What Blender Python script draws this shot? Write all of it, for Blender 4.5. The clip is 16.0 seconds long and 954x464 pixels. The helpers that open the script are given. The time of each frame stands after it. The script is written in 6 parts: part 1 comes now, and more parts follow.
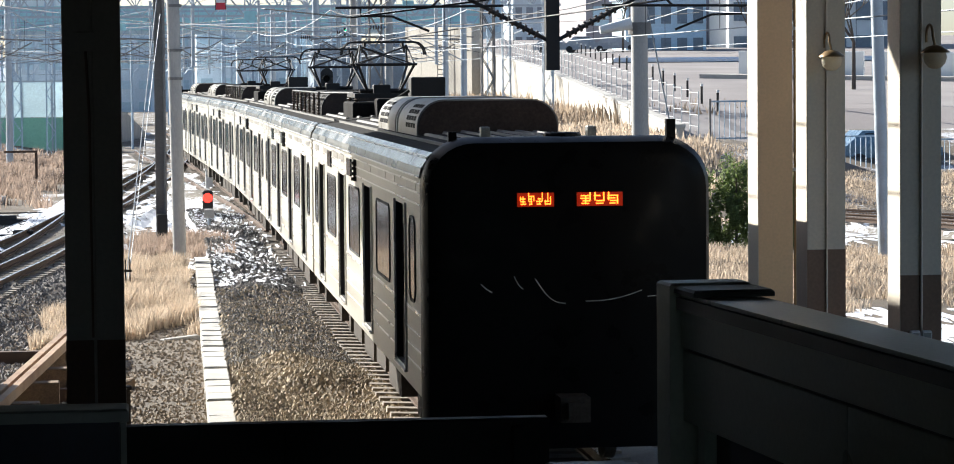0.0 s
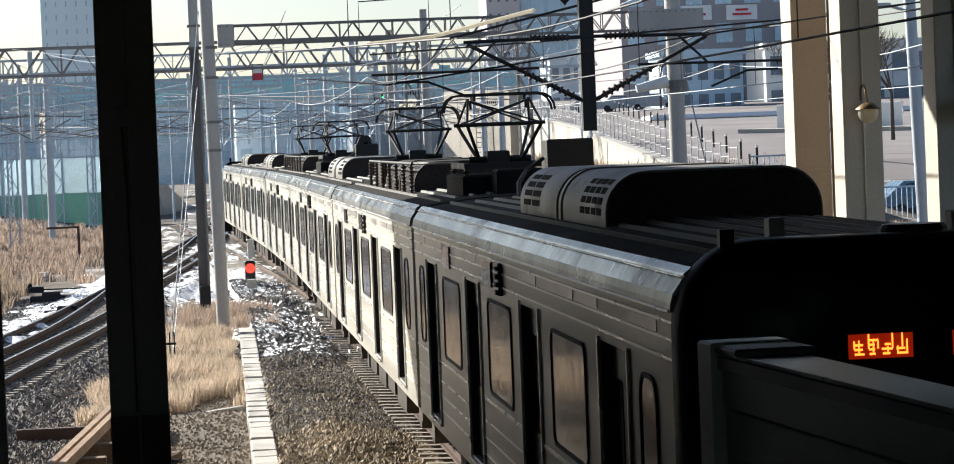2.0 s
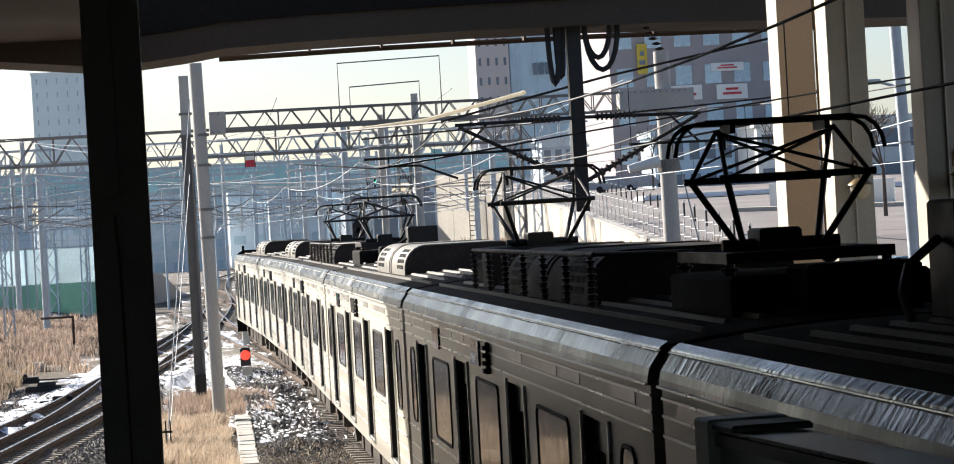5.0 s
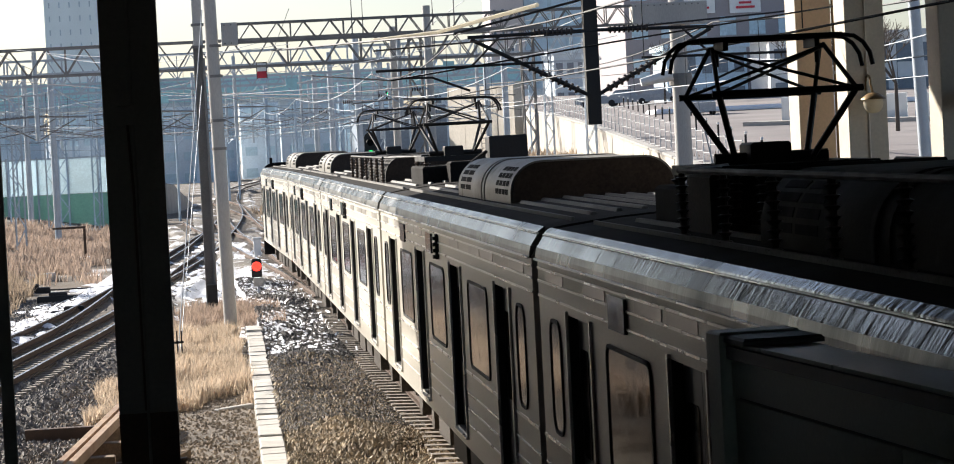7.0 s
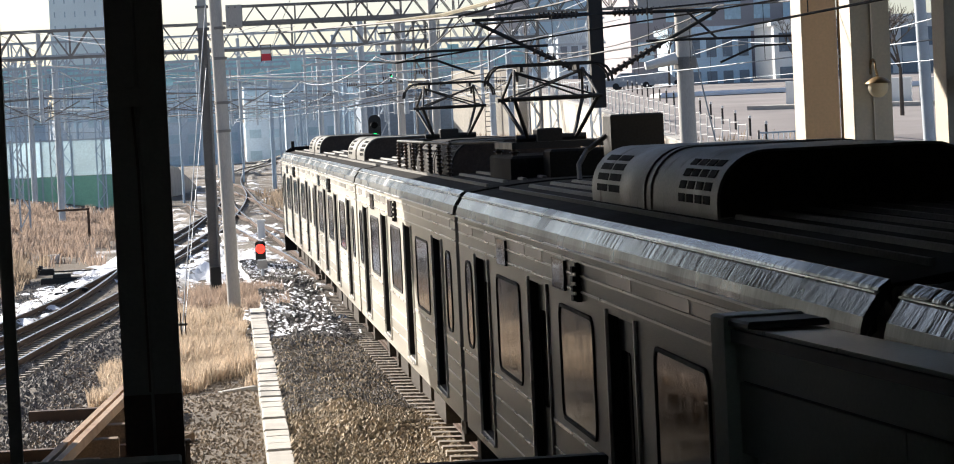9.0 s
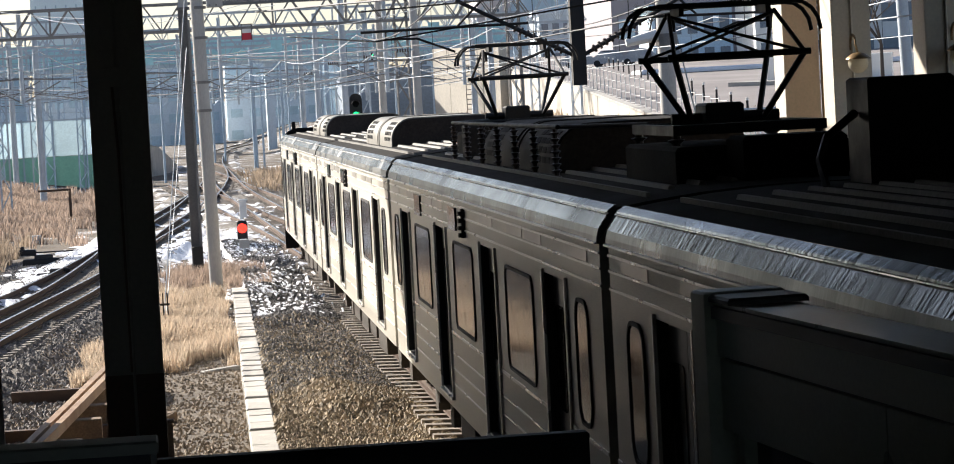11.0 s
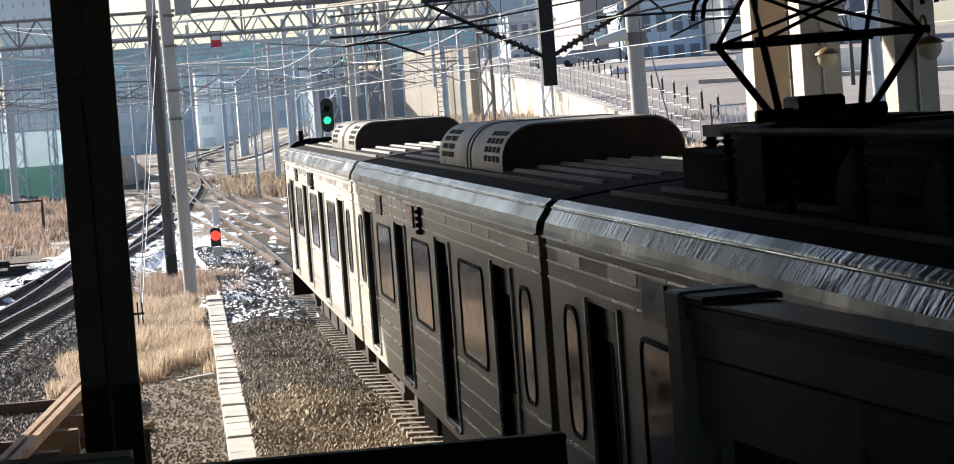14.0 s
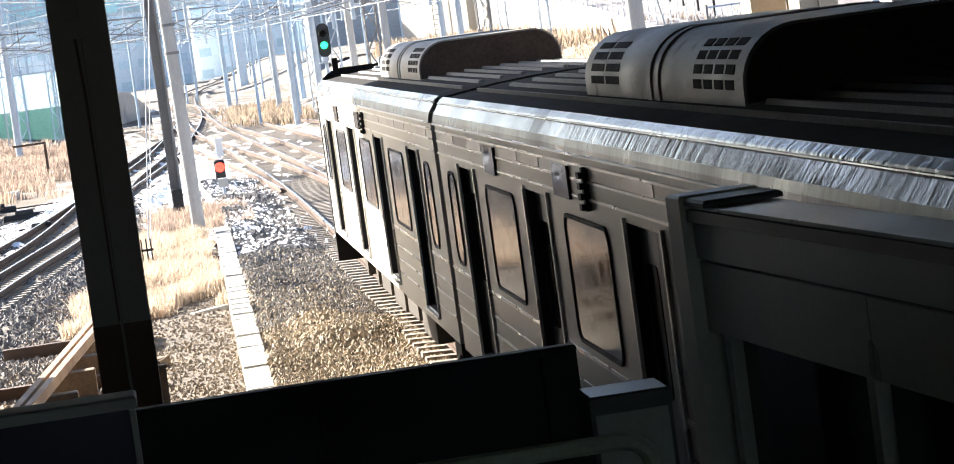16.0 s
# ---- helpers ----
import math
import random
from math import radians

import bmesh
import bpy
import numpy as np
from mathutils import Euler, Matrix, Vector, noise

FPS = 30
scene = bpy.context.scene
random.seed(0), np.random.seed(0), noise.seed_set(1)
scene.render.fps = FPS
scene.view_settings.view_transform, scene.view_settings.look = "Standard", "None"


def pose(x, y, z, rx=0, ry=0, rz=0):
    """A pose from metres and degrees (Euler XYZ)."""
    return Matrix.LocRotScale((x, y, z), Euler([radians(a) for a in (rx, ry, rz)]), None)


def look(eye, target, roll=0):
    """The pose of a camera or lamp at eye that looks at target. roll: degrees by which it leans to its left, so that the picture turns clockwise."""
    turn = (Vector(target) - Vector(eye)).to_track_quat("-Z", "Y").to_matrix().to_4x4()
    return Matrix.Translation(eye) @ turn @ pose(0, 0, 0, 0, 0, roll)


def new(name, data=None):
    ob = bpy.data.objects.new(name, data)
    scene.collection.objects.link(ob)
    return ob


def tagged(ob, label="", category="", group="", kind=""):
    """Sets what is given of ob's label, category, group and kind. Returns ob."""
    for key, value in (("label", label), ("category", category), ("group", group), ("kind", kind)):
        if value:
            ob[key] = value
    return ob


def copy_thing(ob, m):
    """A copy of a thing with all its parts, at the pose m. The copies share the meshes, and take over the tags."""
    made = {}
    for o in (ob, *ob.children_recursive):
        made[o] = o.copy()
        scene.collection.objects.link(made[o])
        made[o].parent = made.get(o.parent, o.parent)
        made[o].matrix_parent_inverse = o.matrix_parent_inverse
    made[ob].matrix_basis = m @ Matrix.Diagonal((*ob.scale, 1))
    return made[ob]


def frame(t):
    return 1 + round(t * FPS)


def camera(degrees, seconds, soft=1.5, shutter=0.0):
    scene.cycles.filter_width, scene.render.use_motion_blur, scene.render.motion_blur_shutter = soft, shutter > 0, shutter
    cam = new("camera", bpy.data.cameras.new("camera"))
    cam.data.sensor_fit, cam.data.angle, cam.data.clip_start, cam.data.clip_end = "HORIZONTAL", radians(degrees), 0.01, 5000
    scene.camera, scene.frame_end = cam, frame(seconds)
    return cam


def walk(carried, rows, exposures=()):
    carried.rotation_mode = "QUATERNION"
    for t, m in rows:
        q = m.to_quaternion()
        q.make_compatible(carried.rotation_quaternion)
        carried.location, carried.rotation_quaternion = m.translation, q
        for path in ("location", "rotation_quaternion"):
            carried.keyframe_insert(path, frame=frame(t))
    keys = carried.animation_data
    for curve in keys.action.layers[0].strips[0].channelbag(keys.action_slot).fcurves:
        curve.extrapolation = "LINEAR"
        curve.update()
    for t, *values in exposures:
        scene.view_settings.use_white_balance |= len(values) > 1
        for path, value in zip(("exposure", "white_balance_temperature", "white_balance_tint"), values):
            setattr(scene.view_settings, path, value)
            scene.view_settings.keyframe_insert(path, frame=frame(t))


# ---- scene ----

# ---- camera: held still by hand on the raised platform end, turning a little ----
EYE = Vector((0.0, 0.0, 4.43))
cam = camera(19.26, 16.0, soft=1.0)
# seconds, aim point on the plane 100 m ahead (x, z), lean, drift of the hand (x, z, y)
AIM = (
    (0, 11.829, -1.008, -0.508, -0.000, -0.000, 0.000), (0.5, 11.456, -0.936, -0.879, 0.004, 0.010, -0.008),
    (1, 10.643, -0.695, -0.952, 0.014, 0.008, -0.016), (1.5, 10.456, -0.466, -1.518, 0.022, 0.012, -0.014),
    (2, 10.364, 1.285, -2.272, 0.024, 0.015, 0.004), (2.5, 10.217, 4.636, -2.825, 0.017, 0.023, 0.005),
    (3, 10.209, 5.126, -3.212, 0.029, 0.018, 0.004), (3.2, 10.225, 5.344, -3.316, 0.029, 0.019, 0.004),
    (5.3, 10.883, 3.762, -3.131, 0.022, 0.002, 0.002), (5.5, 10.884, 3.399, -2.995, 0.021, 0.002, 0.002),
    (6, 10.738, 2.531, -2.993, 0.020, 0.004, 0.004), (6.5, 10.521, 1.994, -2.846, 0.019, 0.006, 0.007),
    (7, 10.144, 1.140, -2.917, 0.017, -0.001, 0.008), (7.5, 9.818, 0.869, -2.855, 0.020, -0.003, 0.011),
    (8, 9.731, 0.731, -2.811, 0.016, -0.003, 0.014), (8.5, 9.840, 0.645, -2.758, 0.019, -0.000, 0.008),
    (9, 9.976, 0.544, -2.747, 0.011, -0.005, 0.007), (9.5, 10.025, 0.344, -2.717, 0.015, -0.002, 0.006),
    (12, 11.130, -0.494, -3.663, 0.025, -0.005, -0.001), (12.5, 11.296, -0.429, -3.979, 0.028, 0.001, -0.001),
    (13, 11.513, -0.400, -4.106, 0.022, -0.001, 0.008), (13.5, 11.678, -0.400, -4.248, 0.029, 0.004, 0.002),
    (14, 11.539, -0.270, -4.275, 0.026, 0.004, -0.001), (14.2, 11.133, -0.182, -4.469, 0.026, 0.002, -0.002),
    (14.5, 8.906, -0.070, -4.791, 0.025, -0.004, -0.004), (15, 8.959, -0.267, -5.209, 0.041, 0.002, -0.014),
    (15.5, 9.839, -1.977, -7.013, 0.049, 0.005, -0.034), (16, 11.000, -3.251, -7.806, 0.051, 0.012, -0.045))
walk(cam, [(t, look(EYE + Vector((ex, ey, ez)), (x, 100.0, z), r)) for t, x, z, r, ex, ez, ey in AIM],
     exposures=[(0.0, 1.38, 6150, 8), (1.0, 1.08, 6150, 7), (2.0, 1.08, 6250, 8), (3.0, 1.22, 6350, 9), (6.0, 1.15, 6450, 11), (14.6, 1.22, 6450, 11), (15.4, 1.4, 6450, 11), (16.0, 2.45, 6450, 11)])

# ---- light ----
SUN_SIDE, SUN_UP = 42.0, 27.0          # degrees to the left of the line of the track, and above the horizon
world = bpy.data.worlds.new("sky")
scene.world = world
world.use_nodes = True
wn = world.node_tree.nodes
wn.clear()
w_out, w_bg, w_sky = wn.new("ShaderNodeOutputWorld"), wn.new("ShaderNodeBackground"), wn.new("ShaderNodeTexSky")
w_sky.sky_type, w_sky.sun_disc = "NISHITA", False
w_sky.sun_elevation, w_sky.sun_rotation = radians(SUN_UP), radians(-SUN_SIDE)
w_sky.air_density, w_sky.dust_density, w_sky.ozone_density = 0.75, 1.2, 1.0
w_bg.inputs["Strength"].default_value = 0.062
world.node_tree.links.new(w_sky.outputs[0], w_bg.inputs["Color"])
world.node_tree.links.new(w_bg.outputs[0], w_out.inputs[0])
sun_data = bpy.data.lights.new("sun", "SUN")
sun_data.energy, sun_data.angle, sun_data.color = 5.0, radians(0.6), (1.0, 0.93, 0.83)
sun = new("sun", sun_data)
sun.matrix_world = look((-40 * math.sin(radians(SUN_SIDE)), 40 * math.cos(radians(SUN_SIDE)), 40 * math.tan(radians(SUN_UP))), (0, 0, 0))


# ---- materials ----
def mat(name, color, rough=0.6, metal=0.0, *rest, thin=0.0, **more):
    m = solid_mat(name, color, rough, metal, *rest, **more)
    if thin:                                  # leaves and stalks let light through
        n, l = m.node_tree.nodes, m.node_tree.links
        b, out = n["Principled BSDF"], n["Material Output"]
        tr, mx = n.new("ShaderNodeBsdfTranslucent"), n.new("ShaderNodeMixShader")
        l.new(b.inputs["Base Color"].links[0].from_socket, tr.inputs["Color"])
        mx.inputs[0].default_value = thin
        l.new(b.outputs[0], mx.inputs[1])
        l.new(tr.outputs[0], mx.inputs[2])
        l.new(mx.outputs[0], out.inputs["Surface"])
    return m


def solid_mat(name, color, rough=0.6, metal=0.0, var=0.25, scale=4.0, fine=60.0, bump=0.0, rand=0.0, island=0.0,
        second=None, cover=0.5, sharp=0.12, second_scale=0.6, emit=None, power=0.0, stretch=(1, 1, 1), spec=0.5):
    """A node material: a base colour broken up by coarse and fine noise, and a second colour in patches."""
    m = bpy.data.materials.new(name)
    m.use_nodes = True
    nt = m.node_tree
    n, l = nt.nodes, nt.links
    b = n["Principled BSDF"]
    b.inputs["Roughness"].default_value, b.inputs["Metallic"].default_value = rough, metal
    b.inputs["Specular IOR Level"].default_value = spec
    tc, mp = n.new("ShaderNodeTexCoord"), n.new("ShaderNodeMapping")
    l.new(tc.outputs["Object"], mp.inputs[0])
    mp.inputs["Scale"].default_value = stretch
    n1, n2 = n.new("ShaderNodeTexNoise"), n.new("ShaderNodeTexNoise")
    for k, s in ((n1, scale), (n2, fine)):
        k.inputs["Scale"].default_value, k.inputs["Detail"].default_value = s, 4.0
        l.new(mp.outputs[0], k.inputs["Vector"])
    add = n.new("ShaderNodeMath")
    add.operation = "ADD"
    l.new(n1.outputs["Fac"], add.inputs[0])
    l.new(n2.outputs["Fac"], add.inputs[1])
    last = add.outputs[0]
    for src, amount in (("Object", rand), ("Island", island)):
        if amount:
            if src == "Object":
                info = n.new("ShaderNodeObjectInfo").outputs["Random"]
            else:
                info = n.new("ShaderNodeNewGeometry").outputs["Random Per Island"]
            ma = n.new("ShaderNodeMath")
            ma.operation = "MULTIPLY_ADD"
            ma.inputs[1].default_value = amount
            l.new(info, ma.inputs[0])
            l.new(last, ma.inputs[2])
            off = n.new("ShaderNodeMath")
            off.operation = "SUBTRACT"
            off.inputs[1].default_value = amount / 2
            l.new(ma.outputs[0], off.inputs[0])
            last = off.outputs[0]
    rng = n.new("ShaderNodeMapRange")
    rng.inputs["From Min"].default_value, rng.inputs["From Max"].default_value = 0.65, 1.35
    rng.inputs["To Min"].default_value, rng.inputs["To Max"].default_value = 1 - var, 1 + var
    l.new(last, rng.inputs["Value"])
    mul = n.new("ShaderNodeMix")
    mul.data_type, mul.blend_type = "RGBA", "MULTIPLY"
    mul.inputs["Factor"].default_value = 1.0
    mul.inputs[6].default_value = (*color, 1)
    l.new(rng.outputs[0], mul.inputs[7])
    out = mul.outputs[2]
    if second:
        n3 = n.new("ShaderNodeTexNoise")
        n3.inputs["Scale"].default_value, n3.inputs["Detail"].default_value = second_scale, 7.0
        l.new(mp.outputs[0], n3.inputs["Vector"])
        r3 = n.new("ShaderNodeMapRange")
        r3.inputs["From Min"].default_value, r3.inputs["From Max"].default_value = 1 - cover - sharp, 1 - cover + sharp
        l.new(n3.outputs["Fac"], r3.inputs["Value"])
        mx = n.new("ShaderNodeMix")
        mx.data_type = "RGBA"
        l.new(r3.outputs[0], mx.inputs["Factor"])
        l.new(out, mx.inputs[6])
        mx.inputs[7].default_value = (*second, 1)
        out = mx.outputs[2]
    l.new(out, b.inputs["Base Color"])
    rr = n.new("ShaderNodeMapRange")
    rr.inputs["From Min"].default_value, rr.inputs["From Max"].default_value = 0.3, 0.7
    rr.inputs["To Min"].default_value, rr.inputs["To Max"].default_value = max(0.03, rough - 0.12), min(1.0, rough + 0.12)
    l.new(n1.outputs["Fac"], rr.inputs["Value"])
    l.new(rr.outputs[0], b.inputs["Roughness"])
    if bump:
        bp = n.new("ShaderNodeBump")
        bp.inputs["Strength"].default_value, bp.inputs["Distance"].default_value = 0.8, bump
        l.new(n2.outputs["Fac"], bp.inputs["Height"])
        l.new(bp.outputs[0], b.inputs["Normal"])
    if emit:
        b.inputs["Emission Color"].default_value, b.inputs["Emission Strength"].default_value = (*emit, 1), power
    return m


STEEL = mat("brushed_stainless", (0.47, 0.45, 0.395), 0.42, 0.3, 0.22, 0.7, 90, 0.0006, stretch=(1, 0.15, 3))
STEEL_DULL = mat("dull_stainless", (0.42, 0.42, 0.40), 0.5, 0.45, 0.25, 0.9, 60, 0.001, stretch=(1, 0.2, 2))
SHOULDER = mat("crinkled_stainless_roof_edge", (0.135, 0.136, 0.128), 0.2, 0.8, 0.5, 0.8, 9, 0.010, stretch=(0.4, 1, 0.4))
# lower shoulder panel: darker and less metallic than the strip above
SHOULDER_LOW = mat("darker_crinkled_stainless", (0.10, 0.10, 0.094), 0.33, 0.3, 0.45, 0.9, 7, 0.007, stretch=(0.4, 1, 0.4), spec=0.35)
ROOF = mat("sooty_roof_coating", (0.017, 0.0155, 0.014), 0.9, 0, 0.4, 1.5, 30, 0.003, spec=0.12)
ROOF_RIB = mat("pale_roof_ribs", (0.17, 0.165, 0.15), 0.7, 0.0, 0.4, 2, 30, 0.001)
COOLER = mat("grey_cooler_housing", (0.23, 0.22, 0.195), 0.5, 0.0, 0.3, 2.2, 40, 0.001, spec=0.3, second=(0.10, 0.085, 0.07), cover=0.34, sharp=0.05, second_scale=3.4)
COOLER_SOOTY = mat("carbon_blackened_cooler_housing", (0.035, 0.032, 0.029), 0.75, 0.0, 0.35, 2.2, 40, 0.001, spec=0.12, second=(0.08, 0.075, 0.07), cover=0.3, sharp=0.06, second_scale=2.6)
# paler than the body: the sky highlight on beads is painted in
BRIGHT = mat("highlit_pressed_line", (0.74, 0.73, 0.70), 0.3, 0.6, 0.1, 1.0, 30)
# random tones stand for blocky reflections along the frieze
FRIEZE = mat("frieze_plate", (0.36, 0.34, 0.31), 0.36, 0.55, 0.12, 0.7, 60, rand=0.5)
BLACK = mat("black_mask", (0.006, 0.006, 0.0065), 0.34, 0, 0.2, spec=0.09)
DARK = mat("dark_slots", (0.008, 0.008, 0.008), 0.8, 0, 0.3, spec=0.08)
# leaf colour is darkened for the shade inside the door recess
DOOR = mat("shade_dark_door_leaf", (0.10, 0.10, 0.098), 0.4, 0.5, 0.2, 0.9, 60)
GLASS = mat("dark_tinted_window", (0.018, 0.02, 0.022), 0.04, 0, 0.1, spec=0.32)
GLASS.node_tree.nodes["Principled BSDF"].inputs["IOR"].default_value = 1.22   # lowered so the panes reflect less at grazing angles
RUBBER = mat("black_rubber", (0.02, 0.02, 0.02), 0.7, 0, 0.3)
UNDER = mat("dusty_underframe", (0.07, 0.06, 0.05), 0.85, 0.0, 0.4, 3, 30, 0.002, spec=0.2)
# darker than the housing: shade of ends turned from the sun, in colour
COOLER_END = mat("shade_dark_cooler_end", (0.06, 0.046, 0.038), 0.85, 0, 0.4, 2, 30, 0.001, spec=0.15)
INSUL = mat("brown_insulators", (0.045, 0.028, 0.02), 0.35, 0, 0.3)
IRON = mat("black_iron", (0.025, 0.024, 0.023), 0.6, 0.3, 0.4, 4, 40, 0.001)
LED = mat("amber_led", (0.3, 0.03, 0.0), 0.5, emit=(1.0, 0.13, 0.012), power=2.6)
# weak emission stands for the red halo round the lit bars
LED_PANEL = mat("red_halo_led_board", (0.10, 0.008, 0.002), 0.5, emit=(1.0, 0.04, 0.003), power=0.10)
# white for reflections drawn as thin lines on the cab front
WHITE_LINE = mat("white_reflection_line", (0.75, 0.75, 0.72), 0.5)
CONCRETE = mat("weathered_concrete", (0.40, 0.385, 0.355), 0.85, 0, 0.22, 1.2, 40, 0.003, second=(0.25, 0.24, 0.22), cover=0.36, second_scale=0.8)
CURB = mat("pale_concrete_blocks", (0.47, 0.45, 0.41), 0.85, 0, 0.2, 3, 60, 0.003, rand=0.5)
SLEEPER = mat("concrete_sleeper", (0.27, 0.235, 0.195), 0.85, 0, 0.25, 3, 50, 0.002, rand=0.5)
RAIL_SIDE = mat("rusty_rail", (0.10, 0.065, 0.045), 0.7, 0.3, 0.35, 6, 60, 0.001)
RAIL_TOP = mat("polished_rail_head", (0.55, 0.52, 0.50), 0.25, 0.9, 0.1)
RUST_BEAM = mat("ochre_rusted_steel", (0.36, 0.25, 0.165), 0.7, 0.1, 0.3, 3, 40, 0.001, second=(0.18, 0.09, 0.05), cover=0.4)
TIMBER = mat("weathered_timber", (0.20, 0.14, 0.09), 0.85, 0, 0.4, 3, 40, 0.002)
STONES = mat("grey_ballast_stones", (0.17, 0.158, 0.145), 0.9, 0, 0.5, 8, 80, 0.001, island=1.0)
STONES_TAN = mat("tan_ballast_stones", (0.33, 0.27, 0.19), 0.9, 0, 0.5, 8, 80, 0.001, island=1.0)
STONES_BROWN = mat("earthy_gravel", (0.24, 0.19, 0.135), 0.9, 0, 0.35, 8, 80, 0.001, island=1.0)
GRASS = mat("dry_grass", (0.54, 0.44, 0.335), 0.8, 0, 0.32, 0.8, 20, 0, island=0.7, thin=0.45)
GRASS_RED = mat("reddish_dead_weeds", (0.38, 0.295, 0.235), 0.85, 0, 0.25, 0.8, 20, 0, island=0.7, thin=0.45)
GRASS_GREY = mat("grey_brown_brush", (0.34, 0.27, 0.20), 0.85, 0, 0.25, 0.8, 20, 0, island=0.7, thin=0.45)
LEAF = mat("evergreen_foliage", (0.13, 0.175, 0.055), 0.7, 0, 0.3, 2, 20, 0, island=0.8, thin=0.45)
# needles lifted towards blue-grey to stand for haze
PINE = mat("haze_lifted_pine_needles", (0.11, 0.15, 0.14), 0.8, 0, 0.3, 2, 20, 0, island=0.8)
BARK = mat("grey_bark", (0.10, 0.08, 0.065), 0.9, 0, 0.3, 5, 40, 0.004)
SNOW = mat("old_snow", (0.82, 0.84, 0.88), 0.6, 0, 0.06, 3, 40, 0.01)
POLE = mat("spun_concrete_pole", (0.46, 0.445, 0.42), 0.75, 0, 0.15, 1.5, 40, 0.001, second=(0.30, 0.29, 0.27), cover=0.33, stretch=(1, 1, 0.25))
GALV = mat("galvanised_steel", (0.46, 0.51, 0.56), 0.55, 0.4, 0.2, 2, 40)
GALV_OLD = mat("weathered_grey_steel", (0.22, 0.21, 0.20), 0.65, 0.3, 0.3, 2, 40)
# far steel: distance haze is put into this pale blue-grey
GALV_BLUE = mat("haze_blue_grey_steel", (0.40, 0.50, 0.60), 0.6, 0.2, 0.2, 2, 40)
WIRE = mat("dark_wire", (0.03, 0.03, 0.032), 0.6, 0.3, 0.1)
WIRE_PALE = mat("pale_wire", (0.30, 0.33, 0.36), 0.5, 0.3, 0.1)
# pillar tones differ by the light on each face, put into the paint
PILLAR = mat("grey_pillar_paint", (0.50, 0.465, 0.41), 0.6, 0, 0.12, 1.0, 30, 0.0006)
PILLAR_SIDE = mat("sunlit_side_pillar_tone", (0.58, 0.52, 0.43), 0.6, 0, 0.1, 1.0, 30, 0.0006)
PILLAR_WARM = mat("tan_pillar_warm_bounce", (0.76, 0.51, 0.29), 0.6, 0, 0.1, 1.0, 30, 0.0006)
PILLAR_PALE = mat("lit_cream_pillar_paint", (0.76, 0.69, 0.58), 0.6, 0, 0.1, 1.0, 30, 0.0006)
PILLAR_BAND = mat("brown_dado_paint", (0.22, 0.14, 0.095), 0.55, 0, 0.2, 1.0, 30, 0.0006)
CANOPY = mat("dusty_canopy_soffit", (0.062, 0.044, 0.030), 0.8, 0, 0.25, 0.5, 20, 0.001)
# near-black that paints the shade on the canopy beam's upper front
CANOPY_DARK = mat("canopy_front_shade", (0.018, 0.015, 0.013), 0.9, 0, 0.3, 0.6, 20, 0.001, spec=0.15)
STATION = mat("grey_unseen_wall", (0.15, 0.145, 0.14), 0.8, 0, 0.2, 0.6, 20, 0.001)
PLATFORM = mat("platform_paving", (0.28, 0.265, 0.24), 0.8, 0, 0.2, 2, 40, 0.001)
PSD = mat("grey_green_screen_panel", (0.62, 0.66, 0.57), 0.38, 0.1, 0.1, 0.8, 40, 0.0003)
PSD_DARK = mat("dark_screen_panel", (0.10, 0.11, 0.105), 0.45, 0.2, 0.15, 0.8, 40)
BARRIER = mat("black_end_barrier", (0.012, 0.012, 0.013), 0.6, 0, 0.3)
NAVY = mat("navy_sign_back", (0.012, 0.016, 0.045), 0.5, 0, 0.2)
SIGN_EDGE = mat("pale_sign_edging", (0.30, 0.31, 0.29), 0.5, 0.2, 0.1)
HANDRAIL = mat("pale_green_handrail", (0.58, 0.64, 0.50), 0.35, 0.1, 0.1)
RED = mat("red_signal_lens", (0.5, 0.02, 0.01), 0.3, emit=(1.0, 0.03, 0.018), power=1.5)
GREEN = mat("green_signal_lens", (0.02, 0.5, 0.2), 0.3, emit=(0.01, 1.0, 0.22), power=1.3)
RED_PAINT = mat("red_paint", (0.55, 0.03, 0.05), 0.5, 0, 0.1)
WHITE = mat("white_paint", (0.78, 0.78, 0.76), 0.6, 0, 0.08, 1.5, 30)
GLOBE = mat("opal_globe", (0.86, 0.80, 0.66), 0.25, 0, 0.05, thin=0.6)
BRASS = mat("brass_bracket", (0.30, 0.20, 0.10), 0.4, 0.6, 0.2)
NOISE_CLEAR = mat("clear_noise_panel", (0.66, 0.76, 0.80), 0.35, 0, 0.15, 0.5, 10, rand=0.6, thin=0.6)
NOISE_GREEN = mat("green_noise_panel", (0.30, 0.50, 0.42), 0.5, 0, 0.15, 0.5, 10, rand=0.5, thin=0.3)
ASPHALT = mat("worn_pale_asphalt", (0.20, 0.18, 0.175), 0.85, 0, 0.2, 0.25, 12, 0.002, second=(0.26, 0.24, 0.23), cover=0.45, second_scale=0.12)
WALL_OLD = mat("stained_retaining_wall", (0.52, 0.48, 0.41), 0.85, 0, 0.2, 0.5, 12, 0.004, second=(0.27, 0.25, 0.22), cover=0.42, second_scale=0.25, stretch=(1, 1, 0.4))
# far walls are lightened and blued: haze painted into their base colours
BLUE_BLDG = mat("haze_pale_blue_cladding", (0.54, 0.69, 0.79), 0.5, 0, 0.15, 0.2, 6, rand=0.3)
